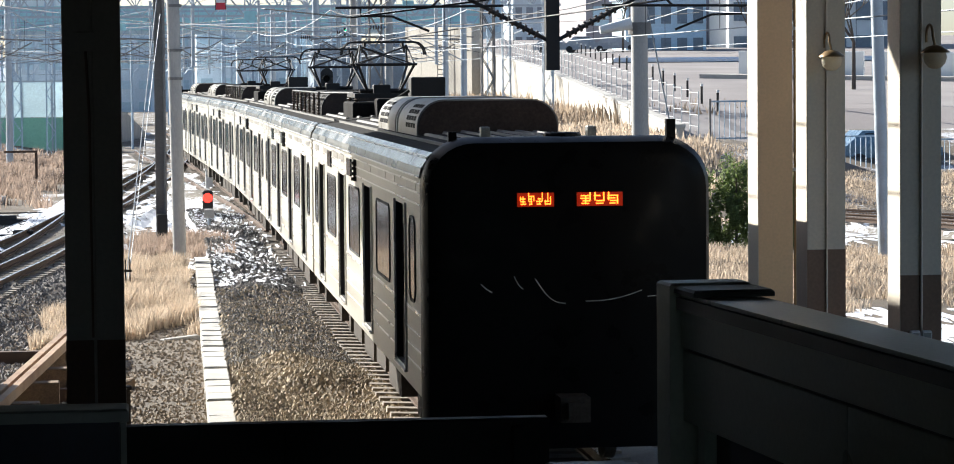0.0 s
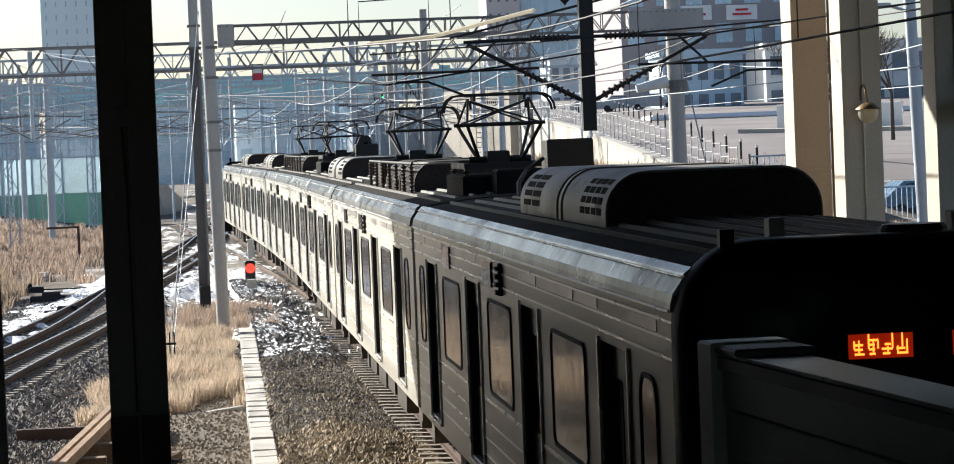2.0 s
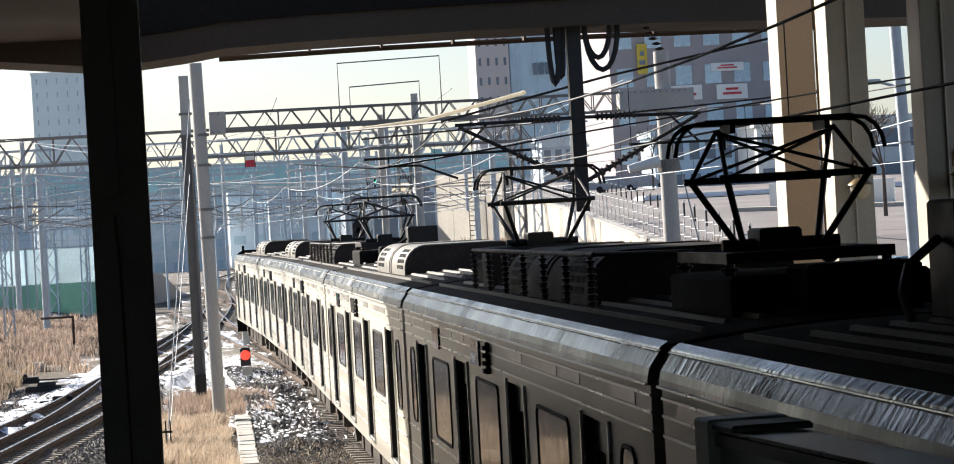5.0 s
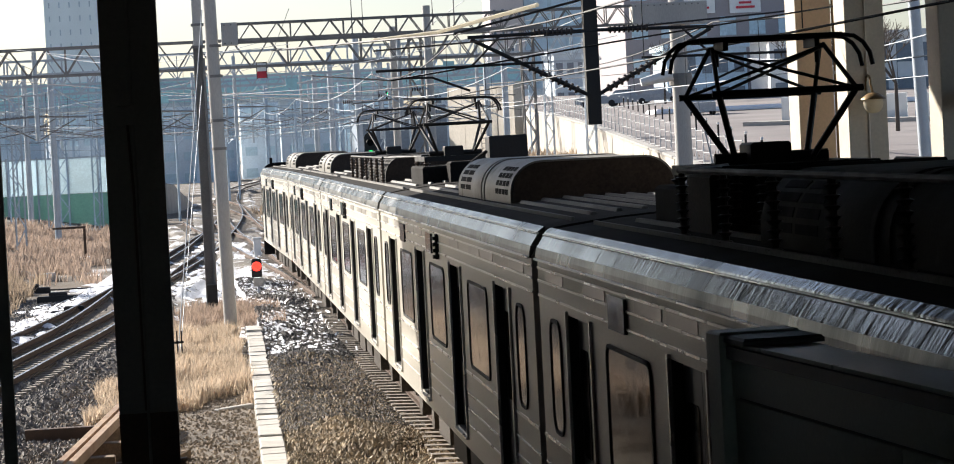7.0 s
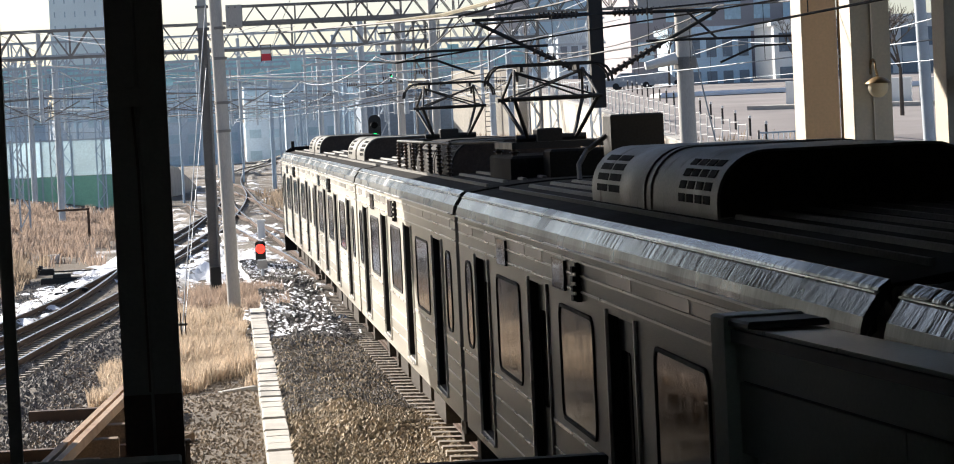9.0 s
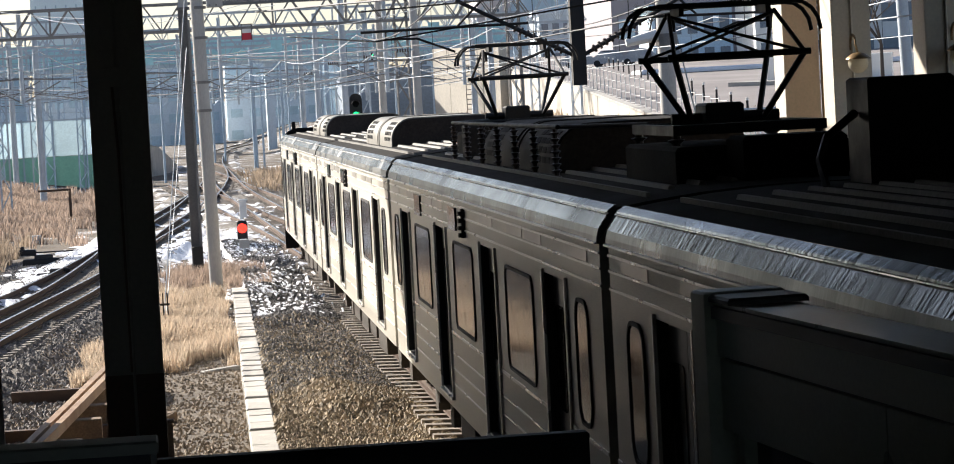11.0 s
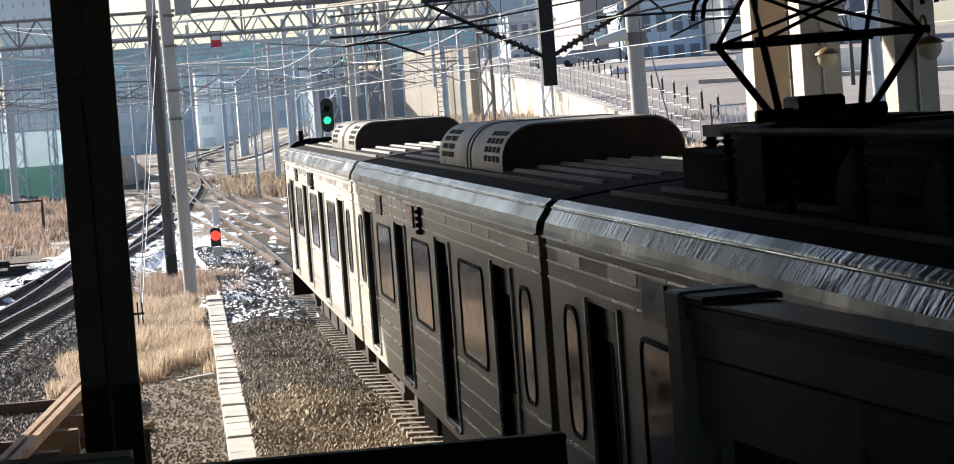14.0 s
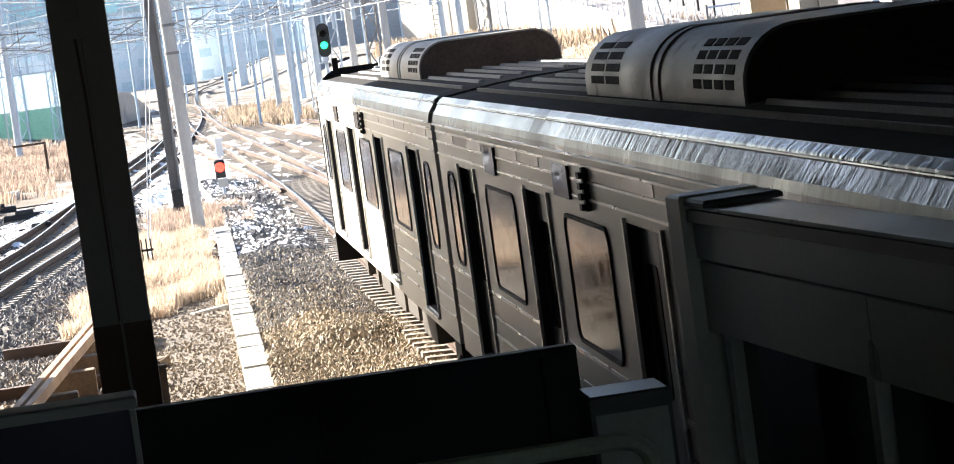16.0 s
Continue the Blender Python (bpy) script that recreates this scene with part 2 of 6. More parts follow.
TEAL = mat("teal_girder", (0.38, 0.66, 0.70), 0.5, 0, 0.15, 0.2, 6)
GREY_BLDG = mat("haze_grey_blue_concrete", (0.60, 0.69, 0.76), 0.8, 0, 0.15, 0.15, 5, rand=0.3)
BROWN_BLDG = mat("brown_grey_stone_facade", (0.34, 0.31, 0.32), 0.75, 0, 0.12, 0.3, 8)
BEIGE_BLDG = mat("pinkish_apartment_wall", (0.60, 0.55, 0.54), 0.8, 0, 0.08, 0.1, 4)
TOWER_GLASS = mat("haze_pale_tower_glass", (0.76, 0.87, 0.90), 0.35, 0, 0.1, 0.1, 4)
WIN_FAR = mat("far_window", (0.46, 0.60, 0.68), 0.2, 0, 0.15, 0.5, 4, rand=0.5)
WIN_DARK = mat("dark_far_window", (0.15, 0.19, 0.24), 0.2, 0, 0.15, 0.5, 4, rand=0.5)
FENCE = mat("pale_fence_paint", (0.56, 0.57, 0.57), 0.6, 0, 0.08, 1.5, 30)
UNDERPASS = mat("dull_blue_grey_concrete", (0.20, 0.25, 0.31), 0.85, 0, 0.2, 0.2, 6)
YELLOW = mat("yellow_sign", (0.62, 0.46, 0.05), 0.5, 0, 0.1)
CAR_WHITE = mat("silver_car_paint", (0.36, 0.38, 0.41), 0.25, 0, 0.05)
CAR_BLUE = mat("steel_blue_car_paint", (0.10, 0.17, 0.24), 0.25, 0.2, 0.05)
# hill colour carries the bluish haze of distance
HILL = mat("hazy_bare_hill", (0.36, 0.43, 0.48), 0.9, 0, 0.3, 0.06, 1.2, 0.1)


def ground_mat(name, base, second, snow, snow_cover):
    """Loose ground with two tones of stone, small grain and thin old snow that lies thicker towards the points."""
    m = mat(name, base, 0.92, 0, 0.35, 5.0, 26.0, 0.03, second=second, cover=0.5, sharp=0.1, second_scale=0.35)
    nt = m.node_tree
    n, l = nt.nodes, nt.links
    b = n["Principled BSDF"]
    old = b.inputs["Base Color"].links[0].from_socket
    tc, sep = n.new("ShaderNodeTexCoord"), n.new("ShaderNodeSeparateXYZ")
    l.new(tc.outputs["Object"], sep.inputs[0])
    far = n.new("ShaderNodeMapRange")
    far.inputs["From Min"].default_value, far.inputs["From Max"].default_value = 50.0, 84.0
    far.inputs["To Min"].default_value, far.inputs["To Max"].default_value = -0.34, snow_cover
    l.new(sep.outputs["Y"], far.inputs["Value"])
    k, k2 = n.new("ShaderNodeTexNoise"), n.new("ShaderNodeTexNoise")
    k.inputs["Scale"].default_value, k.inputs["Detail"].default_value = 0.32, 5.0
    k2.inputs["Scale"].default_value, k2.inputs["Detail"].default_value = 9.0, 3.0
    l.new(tc.outputs["Object"], k.inputs["Vector"])
    l.new(tc.outputs["Object"], k2.inputs["Vector"])
    a1, a2 = n.new("ShaderNodeMath"), n.new("ShaderNodeMath")
    a1.operation, a2.operation = "ADD", "MULTIPLY_ADD"
    l.new(k.outputs["Fac"], a1.inputs[0])
    l.new(far.outputs[0], a1.inputs[1])
    a2.inputs[1].default_value = 0.5
    l.new(k2.outputs["Fac"], a2.inputs[0])
    l.new(a1.outputs[0], a2.inputs[2])
    r = n.new("ShaderNodeMapRange")
    r.inputs["From Min"].default_value, r.inputs["From Max"].default_value = 0.80, 0.98
    l.new(a2.outputs[0], r.inputs["Value"])
    mx = n.new("ShaderNodeMix")
    mx.data_type = "RGBA"
    l.new(r.outputs[0], mx.inputs["Factor"])
    l.new(old, mx.inputs[6])
    mx.inputs[7].default_value = (*snow, 1)
    l.new(mx.outputs[2], b.inputs["Base Color"])
    return m


GROUND = ground_mat("gritty_yard_ground", (0.095, 0.077, 0.056), (0.145, 0.117, 0.085), (0.80, 0.82, 0.86), 0.0)
BALLAST = ground_mat("grey_ballast", (0.145, 0.133, 0.115), (0.215, 0.19, 0.155), (0.80, 0.82, 0.86), 0.05)


# ---- mesh building ----
class Build:
    """Collects plain geometry for one mesh."""

    def __init__(self):
        self.v, self.f = [], []

    def add(self, verts, faces):
        o = len(self.v)
        self.v += [tuple(p) for p in verts]
        self.f += [tuple(i + o for i in f) for f in faces]
        return self

    def box(self, x0, x1, y0, y1, z0, z1):
        return self.add([(x, y, z) for x in (x0, x1) for y in (y0, y1) for z in (z0, z1)],
                        [(0, 1, 3, 2), (4, 6, 7, 5), (0, 4, 5, 1), (2, 3, 7, 6), (0, 2, 6, 4), (1, 5, 7, 3)])

    def block(self, x0, x1, y0, y1, z0, z1, c=0.01):
        """A box whose top edges are chamfered."""
        v = [(x, y, z0) for x, y in ((x0, y0), (x1, y0), (x1, y1), (x0, y1))]
        v += [(x, y, z1 - c) for x, y in ((x0, y0), (x1, y0), (x1, y1), (x0, y1))]
        v += [(x, y, z1) for x, y in ((x0 + c, y0 + c), (x1 - c, y0 + c), (x1 - c, y1 - c), (x0 + c, y1 - c))]
        f = [(3, 2, 1, 0), (8, 9, 10, 11)]
        for b in (0, 4):
            f += [(b + i, b + (i + 1) % 4, b + 4 + (i + 1) % 4, b + 4 + i) for i in range(4)]
        return self.add(v, f)

    def tube(self, p, q, r, n=8, r2=None):
        p, q = Vector(p), Vector(q)
        r2 = r if r2 is None else r2
        d = (q - p).normalized()
        a = d.orthogonal().normalized()
        b = d.cross(a)
        ring = [math.cos(2 * math.pi * i / n) * a + math.sin(2 * math.pi * i / n) * b for i in range(n)]
        v = [p + r * k for k in ring] + [q + r2 * k for k in ring]
        f = [(i, (i + 1) % n, n + (i + 1) % n, n + i) for i in range(n)]
        return self.add(v, f + [tuple(range(n))[::-1], tuple(range(n, 2 * n))])

    def line(self, pts, r, n=6):
        """One unbroken tube through the points."""
        pts = [Vector(p) for p in pts]
        v = []
        for i, p in enumerate(pts):
            d = (pts[min(i + 1, len(pts) - 1)] - pts[max(i - 1, 0)]).normalized()
            a = d.cross(Vector((0.31, 0.17, 0.93))).normalized()
            c = d.cross(a)
            v += [p + r * (math.cos(2 * math.pi * k / n) * a + math.sin(2 * math.pi * k / n) * c) for k in range(n)]
        f = [(j * n + k, j * n + (k + 1) % n, (j + 1) * n + (k + 1) % n, (j + 1) * n + k) for j in range(len(pts) - 1) for k in range(n)]
        m = len(v) - n
        return self.add(v, f + [tuple(range(n))[::-1], tuple(range(m, m + n))])

    def lathe(self, c, prof, n=12):
        """Rings (radius, z) about an upright axis through c."""
        v = [(c[0] + r * math.cos(2 * math.pi * i / n), c[1] + r * math.sin(2 * math.pi * i / n), c[2] + z) for r, z in prof for i in range(n)]
        f = [(j * n + i, j * n + (i + 1) % n, (j + 1) * n + (i + 1) % n, (j + 1) * n + i) for j in range(len(prof) - 1) for i in range(n)]
        k = len(prof) - 1
        return self.add(v, f + [tuple(range(n))[::-1], tuple(range(k * n, k * n + n))])

    def prism(self, outline, y0, y1, caps=True):
        """An outline of (x, z) drawn along y."""
        n = len(outline)
        v = [(x, y0, z) for x, z in outline] + [(x, y1, z) for x, z in outline]
        f = [(i, (i + 1) % n, n + (i + 1) % n, n + i) for i in range(n)]
        if caps:
            f += [tuple(range(n))[::-1], tuple(range(n, 2 * n))]
        return self.add(v, f)

    def quad(self, a, b, c, d):
        return self.add([a, b, c, d], [(0, 1, 2, 3)])

    def mesh(self, name, material):
        me = bpy.data.meshes.new(name)
        me.from_pydata(self.v, [], self.f)
        me.update()
        me.materials.append(material)
        return me


def part(name, b, material, parent=None, label="", at=None, smooth=False):
    """Links one mesh under a thing, or under a part."""
    me = b.mesh(name, material) if isinstance(b, Build) else b
    if smooth:
        me.polygons.foreach_set("use_smooth", [True] * len(me.polygons))
        me.set_sharp_from_angle(angle=radians(35))
    ob = new(name, me)
    if parent:
        ob.parent = parent
    if at is not None:
        ob.matrix_basis = at
    return tagged(ob, label)


def thing(name, label, category, group="", kind="", at=None):
    ob = new(name)
    ob.empty_display_size = 0.2
    if at is not None:
        ob.matrix_basis = at
    return tagged(ob, label, category, group, kind)


def single(name, b, material, label, category, group="", kind="", smooth=False):
    return tagged(part(name, b, material, smooth=smooth), label, category, group, kind)


def rng(seed):
    return random.Random(seed)


# ---- the line of the track ----
TRACK_X = 4.55


def bend(y):
    u = min(1.0, max(0.0, (y - 75.0) / 95.0))
    return -1.5 * u * u * (3 - 2 * u)


def climb(y):
    """The whole yard rises gently away from the station."""
    return 0.0022 * max(0.0, min(y, 320.0) - 25.0)


def main_line(y):
    return Vector((TRACK_X + bend(y), y, climb(y)))


def spline(pts, step):
    """Points every step metres in y along a smooth curve through pts (y, x)."""
    ys = [p[0] for p in pts]
    xs = [p[1] for p in pts]
    out, y = [], ys[0]
    while y <= ys[-1]:
        i = max(k for k in range(len(ys) - 1) if ys[k] <= y)
        t = (y - ys[i]) / (ys[i + 1] - ys[i])

        def slope(k):
            a, b = max(0, k - 1), min(len(ys) - 1, k + 1)
            return (xs[b] - xs[a]) / (ys[b] - ys[a])
        h = ys[i + 1] - ys[i]
        x = ((2 * t**3 - 3 * t**2 + 1) * xs[i] + (t**3 - 2 * t**2 + t) * h * slope(i)
             + (3 * t**2 - 2 * t**3) * xs[i + 1] + (t**3 - t**2) * h * slope(i + 1))
        out.append(Vector((x, y, climb(y))))
        y += step
    return out


# ---- ground ----
def ground_height(x, y):
    n = 0.05 * noise.noise((x * 0.7, y * 0.35, 0.3)) + 0.04 * noise.noise((x * 2.1, y * 0.9, 4.0))
    z = -0.38 + n + climb(y)
    if y > 84 and x > 9:                                     # the bank that rises towards the road
        u = min(1.0, max(0.0, (x - 9) / 10.0)) * min(1.0, max(0.0, (y - 84) / 18.0))
        z += 2.3 * u * u * (3 - 2 * u)
    if y > 84 and x > 18.5:                                  # below the street fence it is a short steep slope
        k = min(1.0, (x - 18.5) / 2.5) * min(1.0, max(0.0, (111.0 - y) / 6.0))
        u = min(1.0, max(0.0, (y - 89.0) / 11.5))
        z = (1 - k) * z + k * (-0.38 + n + climb(y) + (2.25 - 1.2 * min(1.0, max(0.0, (x - 22.5) / 4))) * u)
    if x < -6 and y > 90:
        u = min(1.0, (-6 - x) / 6.0) * min(1.0, (y - 90) / 25.0)
        z += 0.9 * u
    return z


def build_ground():
    xs = sorted(set([-900, -400, -200, -100, -60, -40, -30, -24, -20, -17] + [-15 + 0.45 * i for i in range(85)] + [25, 28, 32, 38, 46, 60, 90, 150, 300, 900]))
    ys = sorted(set([-60, -20, 10, 25] + [33 + 0.6 * i for i in range(160)] + [130 + 4 * i for i in range(40)] + [300, 350, 420, 520, 700, 1000, 1600, 2600]))
    v = [(x, y, ground_height(x, y)) for y in ys for x in xs]
    n = len(xs)
    f = [(j * n + i, j * n + i + 1, (j + 1) * n + i + 1, (j + 1) * n + i) for j in range(len(ys) - 1) for i in range(n - 1)]
    single("ground", Build().add(v, f), GROUND, "gritty railway yard ground with thin patches of snow", "ground", kind="structure", smooth=True)


build_ground()


def ballast_bed(pts, lift, half=1.75, seed=0.0, left_to=None):
    """A raised strip of ballast with sloping, lumpy shoulders."""
    cross = [-half - 0.55, -half - 0.25, -half, -half * 0.6, -0.4, 0.4, half * 0.6, half, half + 0.25, half + 0.6]
    rise = [-0.26, -0.10, 0.02, 0.0, 0, 0, 0.0, 0.02, -0.10, -0.26]
    if left_to is not None:
        cross = [left_to - 0.1 + 0.19 * k for k in range(8)] + cross[2:]
        rise = [0.10, 0.10, 0.09, 0.08, 0.07, 0.06, 0.05, 0.04] + rise[2:]
    v = []
    for p in pts:
        for k, (c, r) in enumerate(zip(cross, rise)):
            if left_to is not None and k < 6:               # the edge follows the cable trough
                c += (1 - k / 6) * min(0.45, max(0.0, 0.0132 * (p.y - 37.3)))
            lump = 0.12 * noise.noise((c * 0.6 + seed, p.y * 0.42, 1.5)) + 0.055 * noise.noise((c * 1.6 + seed, p.y * 1.05, 7.5))
            ridge = max(0.0, 1 - abs(c + 2.2) / 0.8) if left_to is not None else 0.0
            lump += ridge * 0.17 * noise.noise((c * 0.5 + seed, p.y * 0.62, 3.1))
            v.append((p.x + c, p.y, p.z - 0.225 + lift + r + lump * (2.0 if abs(c) > 1.5 else 0.35)))
    n = len(cross)
    f = [(j * n + i, j * n + i + 1, (j + 1) * n + i + 1, (j + 1) * n + i) for j in range(len(pts) - 1) for i in range(n - 1)]
    return Build().add(v, f)


def rail(pts, off):
    """Foot, web and head of one rail; the head's running face is a second mesh."""
    foot, head = Build(), Build()
    for a, b in zip(pts, pts[1:]):
        for bb, w, z0, z1 in ((foot, 0.07, -0.155, -0.125), (foot, 0.012, -0.125, -0.045), (foot, 0.036, -0.045, -0.004), (head, 0.032, -0.004, 0.0)):
            bb.add([(p.x + off + s * w, p.y, p.z + z) for p in (a, b) for s in (-1, 1) for z in (z0, z1)],
                   [(0, 1, 3, 2), (4, 6, 7, 5), (0, 4, 5, 1), (2, 3, 7, 6), (1, 5, 7, 3), (0, 2, 6, 4)])
    return foot, head


SLEEPER_MESH = Build().add(
    [(s * 1.25, y, -0.34) for s in (-1, 1) for y in (-0.14, 0.14)] + [(s * 1.23, y, z) for s in (-1, 1) for y, z in ((-0.10, -0.155), (0.10, -0.155))]
    + [(s * 0.25, y, -0.19) for s in (-1, 1) for y in (-0.10, 0.10)],
    [(0, 4, 5, 1), (2, 3, 7, 6), (0, 2, 10, 8), (0, 8, 4), (2, 6, 10), (1, 9, 11, 3), (1, 5, 9), (3, 11, 7), (4, 8, 9, 5), (8, 10, 11, 9), (10, 6, 7, 11)]).mesh("sleeper", SLEEPER)


def track(label, pts, lift, seed, parts_to=0.0, left_to=None, half=1.75):
    t = thing("railway_track", label, "railway track", kind="structure")
    part("ballast_bed", ballast_bed(pts, lift, half=half, seed=seed, left_to=left_to), BALLAST, t, smooth=True)
    for off in (-0.754, 0.754):
        foot, head = rail(pts, off)
        r = part("rail", foot, RAIL_SIDE, t)
        part("rail_head", head, RAIL_TOP, r, "polished running face")
    rest, y = Build(), pts[0].y + 0.3
    sm = SLEEPER_MESH
    while y < min(pts[-1].y, 300.0):
        i = max(k for k in range(len(pts) - 1) if pts[k].y <= y)
        u = (y - pts[i].y) / (pts[i + 1].y - pts[i].y)
        c = pts[i].lerp(pts[i + 1], u)
        turn = -math.degrees(math.atan2(pts[i + 1].x - pts[i].x, pts[i + 1].y - pts[i].y))
        m = pose(c.x, c.y, c.z + lift + 0.004, 0, 0, turn)
        if y < parts_to:
            part("sleeper", sm, SLEEPER, t, at=m)
        else:
            rest.add([m @ v.co for v in sm.vertices], [tuple(p.vertices) for p in sm.polygons])
        y += 0.62
    if rest.v:
        tagged(part("sleepers", rest, SLEEPER, t), kind="stuff")
    return t


MAIN = [main_line(30 + 0.5 * i) for i in range(110)] + [main_line(85 + 2.0 * i) for i in range(70)]
track("straight main track on grey ballast with concrete sleepers", MAIN, 0.0, 0.0, parts_to=118.0, left_to=-3.25)
track("curving siding track with shiny worn rails", spline([(40, -7.1), (55, -5.6), (69.3, -4.15), (79.4, -3.14), (94, -2.0), (116, -0.25), (138, 0.95), (184, 2.6), (245, 3.3), (300, 5.0), (360, 9.6), (450, 13.3)], 2.0), -0.012, 11.0, parts_to=105)
track("diverging siding track with shiny worn rails", spline([(38, -6.4), (55.4, -4.72), (63.7, -3.92), (73.7, -2.9), (88, -2.1), (104.5, -1.5), (121.6, -0.4), (150, 1.4)], 2.0), -0.02, 23.0, parts_to=90)
track("crossover track between the main line and siding", spline([(84, 4.35), (100, 3.82), (115, 3.08), (127, 2.55), (150, 1.3), (175, 0.2)], 2.0), -0.03, 31.0)
track("neighbouring track running in behind the train", spline([(52, 10.2), (66, 8.6), (83.5, 7.4), (99, 6.9), (122, 6.3), (148, 5.4), (189, 4.0), (240, 2.2)], 2.0), -0.026, 47.0)
track("far loop track beside the road bank", spline([(60, 33.0), (72, 27.5), (84, 22.6), (94, 18.0), (104, 14.4), (120, 11.2), (150, 8.6)], 2.0), -0.02, 53.0, half=1.5)
track("second far loop track below the street slope", spline([(60, 41.5), (70, 34.8), (78, 29.5), (84, 25.6), (88, 22.9), (91, 20.8)], 2.0), -0.02, 61.0, half=1.4)


def stones(seed, count, x0, x1, y0, y1, size, near=1.3):
    """Loose stones dropped onto whatever lies below."""
    r, b = rng(seed), Build()
    view = bpy.context.evaluated_depsgraph_get()
    for _ in range(count):
        x, y = r.uniform(x0, x1), y0 + (y1 - y0) * r.random() ** near
        hit, place, _, _, ob, _ = scene.ray_cast(view, (x, y, 2.5), (0, 0, -1))
        if not hit or not ob.name.startswith(("ground", "ballast")):
            continue
        s = size * r.uniform(0.6, 1.5)
        a = r.uniform(0, 6.28)
        ca, sa = math.cos(a), math.sin(a)
        zz = place.z - 0.1 * s
        vs = [(1, 0, 0.1), (-0.2, 0.9, 0), (-0.9, 0.1, 0.15), (0.1, -0.8, 0.05), (0.15, 0.1, 0.85)]
        vs = [(k[0] * r.uniform(0.7, 1.2), k[1] * r.uniform(0.7, 1.2), k[2]) for k in vs]
        b.add([(x + s * (ca * p - sa * q), y + s * (sa * p + ca * q), zz + s * w) for p, q, w in vs], [(0, 1, 4), (1, 2, 4), (2, 3, 4), (3, 0, 4)])
    return b


bpy.context.view_layer.update()
LOOSE = [("loose_ballast", stones(3, 30000, 1.2, 3.6, 36, 60, 0.060, 1.7), STONES_TAN, "loose tan ballast stones beside the main track", "ballast"),
         ("loose_ballast", stones(6, 34000, 1.3, 3.6, 45, 98, 0.062, 1.35), STONES, "loose grey ballast stones beside the main track", "ballast"),
         ("loose_gravel", stones(4, 12000, -2.9, 1.0, 36, 62, 0.036), STONES_BROWN, "scattered gravel and litter on bare brown ground", "gravel"),
         ("siding_gravel", stones(5, 30000, -8.0, -0.6, 42, 96, 0.055), STONES, "grey gravel round the siding rails", "gravel")]


def snow(seed, count, line, spread, y0, y1, size=1.0):
    """Thin uneven patches of old snow lying on the ground along a line."""
    r, b = rng(seed), Build()
    view = bpy.context.evaluated_depsgraph_get()
    for _ in range(count):
        y = r.uniform(y0, y1)
        x = line(y) + r.gauss(0, spread)
        rx, ry = size * r.uniform(0.12, 0.38), size * r.uniform(0.4, 1.6)
        ring = [(x + rx * q * math.cos(t), y + ry * q * math.sin(t)) for t, q in [(6.283 * k / 9, r.uniform(0.6, 1.15)) for k in range(9)]]
        v = []
        for px, py in ring + [(x, y)]:
            hit, place, _, _, _, _ = scene.ray_cast(view, (px, py, 2.5), (0, 0, -1))
            v.append((px, py, (place.z if hit else -0.4)))
        if max(q[2] for q in v) > climb(y) - 0.06:
            continue
        v = [(q[0], q[1], q[2] + (0.045 if size < 0.3 else 0.012)) for q in v[:-1]] + [(v[-1][0], v[-1][1], v[-1][2] + (0.06 if size < 0.3 else 0.06 * size))]
        b.add(v, [(k, (k + 1) % 9, 9) for k in range(9)])
    return b


LOOSE += [("snow_patches", snow(21, 420, lambda y: -6.1 + (y - 60) * 0.072, 0.5, 62, 112), SNOW, "patches of old snow along the siding", "snow"),
          ("snow_patches", snow(22, 700, lambda y: 1.6, 0.9, 70, 112, 0.55), SNOW, "patches of old snow round the ground signal", "snow"),
          ("snow_patches", snow(23, 1500, lambda y: 2.1, 0.6, 61, 95, 0.17), SNOW, "thin snow lying between the ballast stones", "snow"),
          ("snow_patches", snow(27, 700, lambda y: 0.6 + (y - 90) * 0.03, 1.5, 90, 135, 0.8), SNOW, "patches of old snow round the crossover", "snow"),
          ("snow_patches", snow(24, 240, lambda y: 9.0, 1.6, 75, 150), SNOW, "patches of old snow beyond the main track", "snow"),
          ("snow_patches", snow(25, 260, lambda y: 20.5, 2.8, 74.5, 84, 0.5), SNOW, "old snow between the grass and the loop tracks", "snow"),
          ("snow_patches", snow(26, 160, lambda y: 14.6, 1.6, 48, 56, 0.6), SNOW, "snow scraps in front of the dry grass", "snow")]
for nm, bb, mm, lb, ct in LOOSE:
    single(nm, bb, mm, lb, ct, kind="stuff")


# ---- concrete trough blocks along the ballast ----
def trough():
    t = thing("cable_trough", "pale concrete cable trough of square covers", "cable trough", kind="structure")
    r = rng(8)
    meshes = [Build().block(-0.19, 0.19, -0.44 + d, 0.44 - d, -0.34, 0.0, 0.018).mesh("cover", CURB) for d in (0.0, 0.008, 0.016)]
    y = 34.0
    while y < 71.5:
        x = 0.99 + (y - 37.3) * 0.0132
        part("trough_cover", meshes[r.randrange(3)], CURB, t, at=pose(x + r.uniform(-0.004, 0.004), y, climb(y) - 0.10 + r.uniform(-0.02, 0.012), r.uniform(-1.0, 1.0), r.uniform(-1.5, 1.5), -0.76 + r.uniform(-0.2, 0.2)))
        y += 0.905


trough()


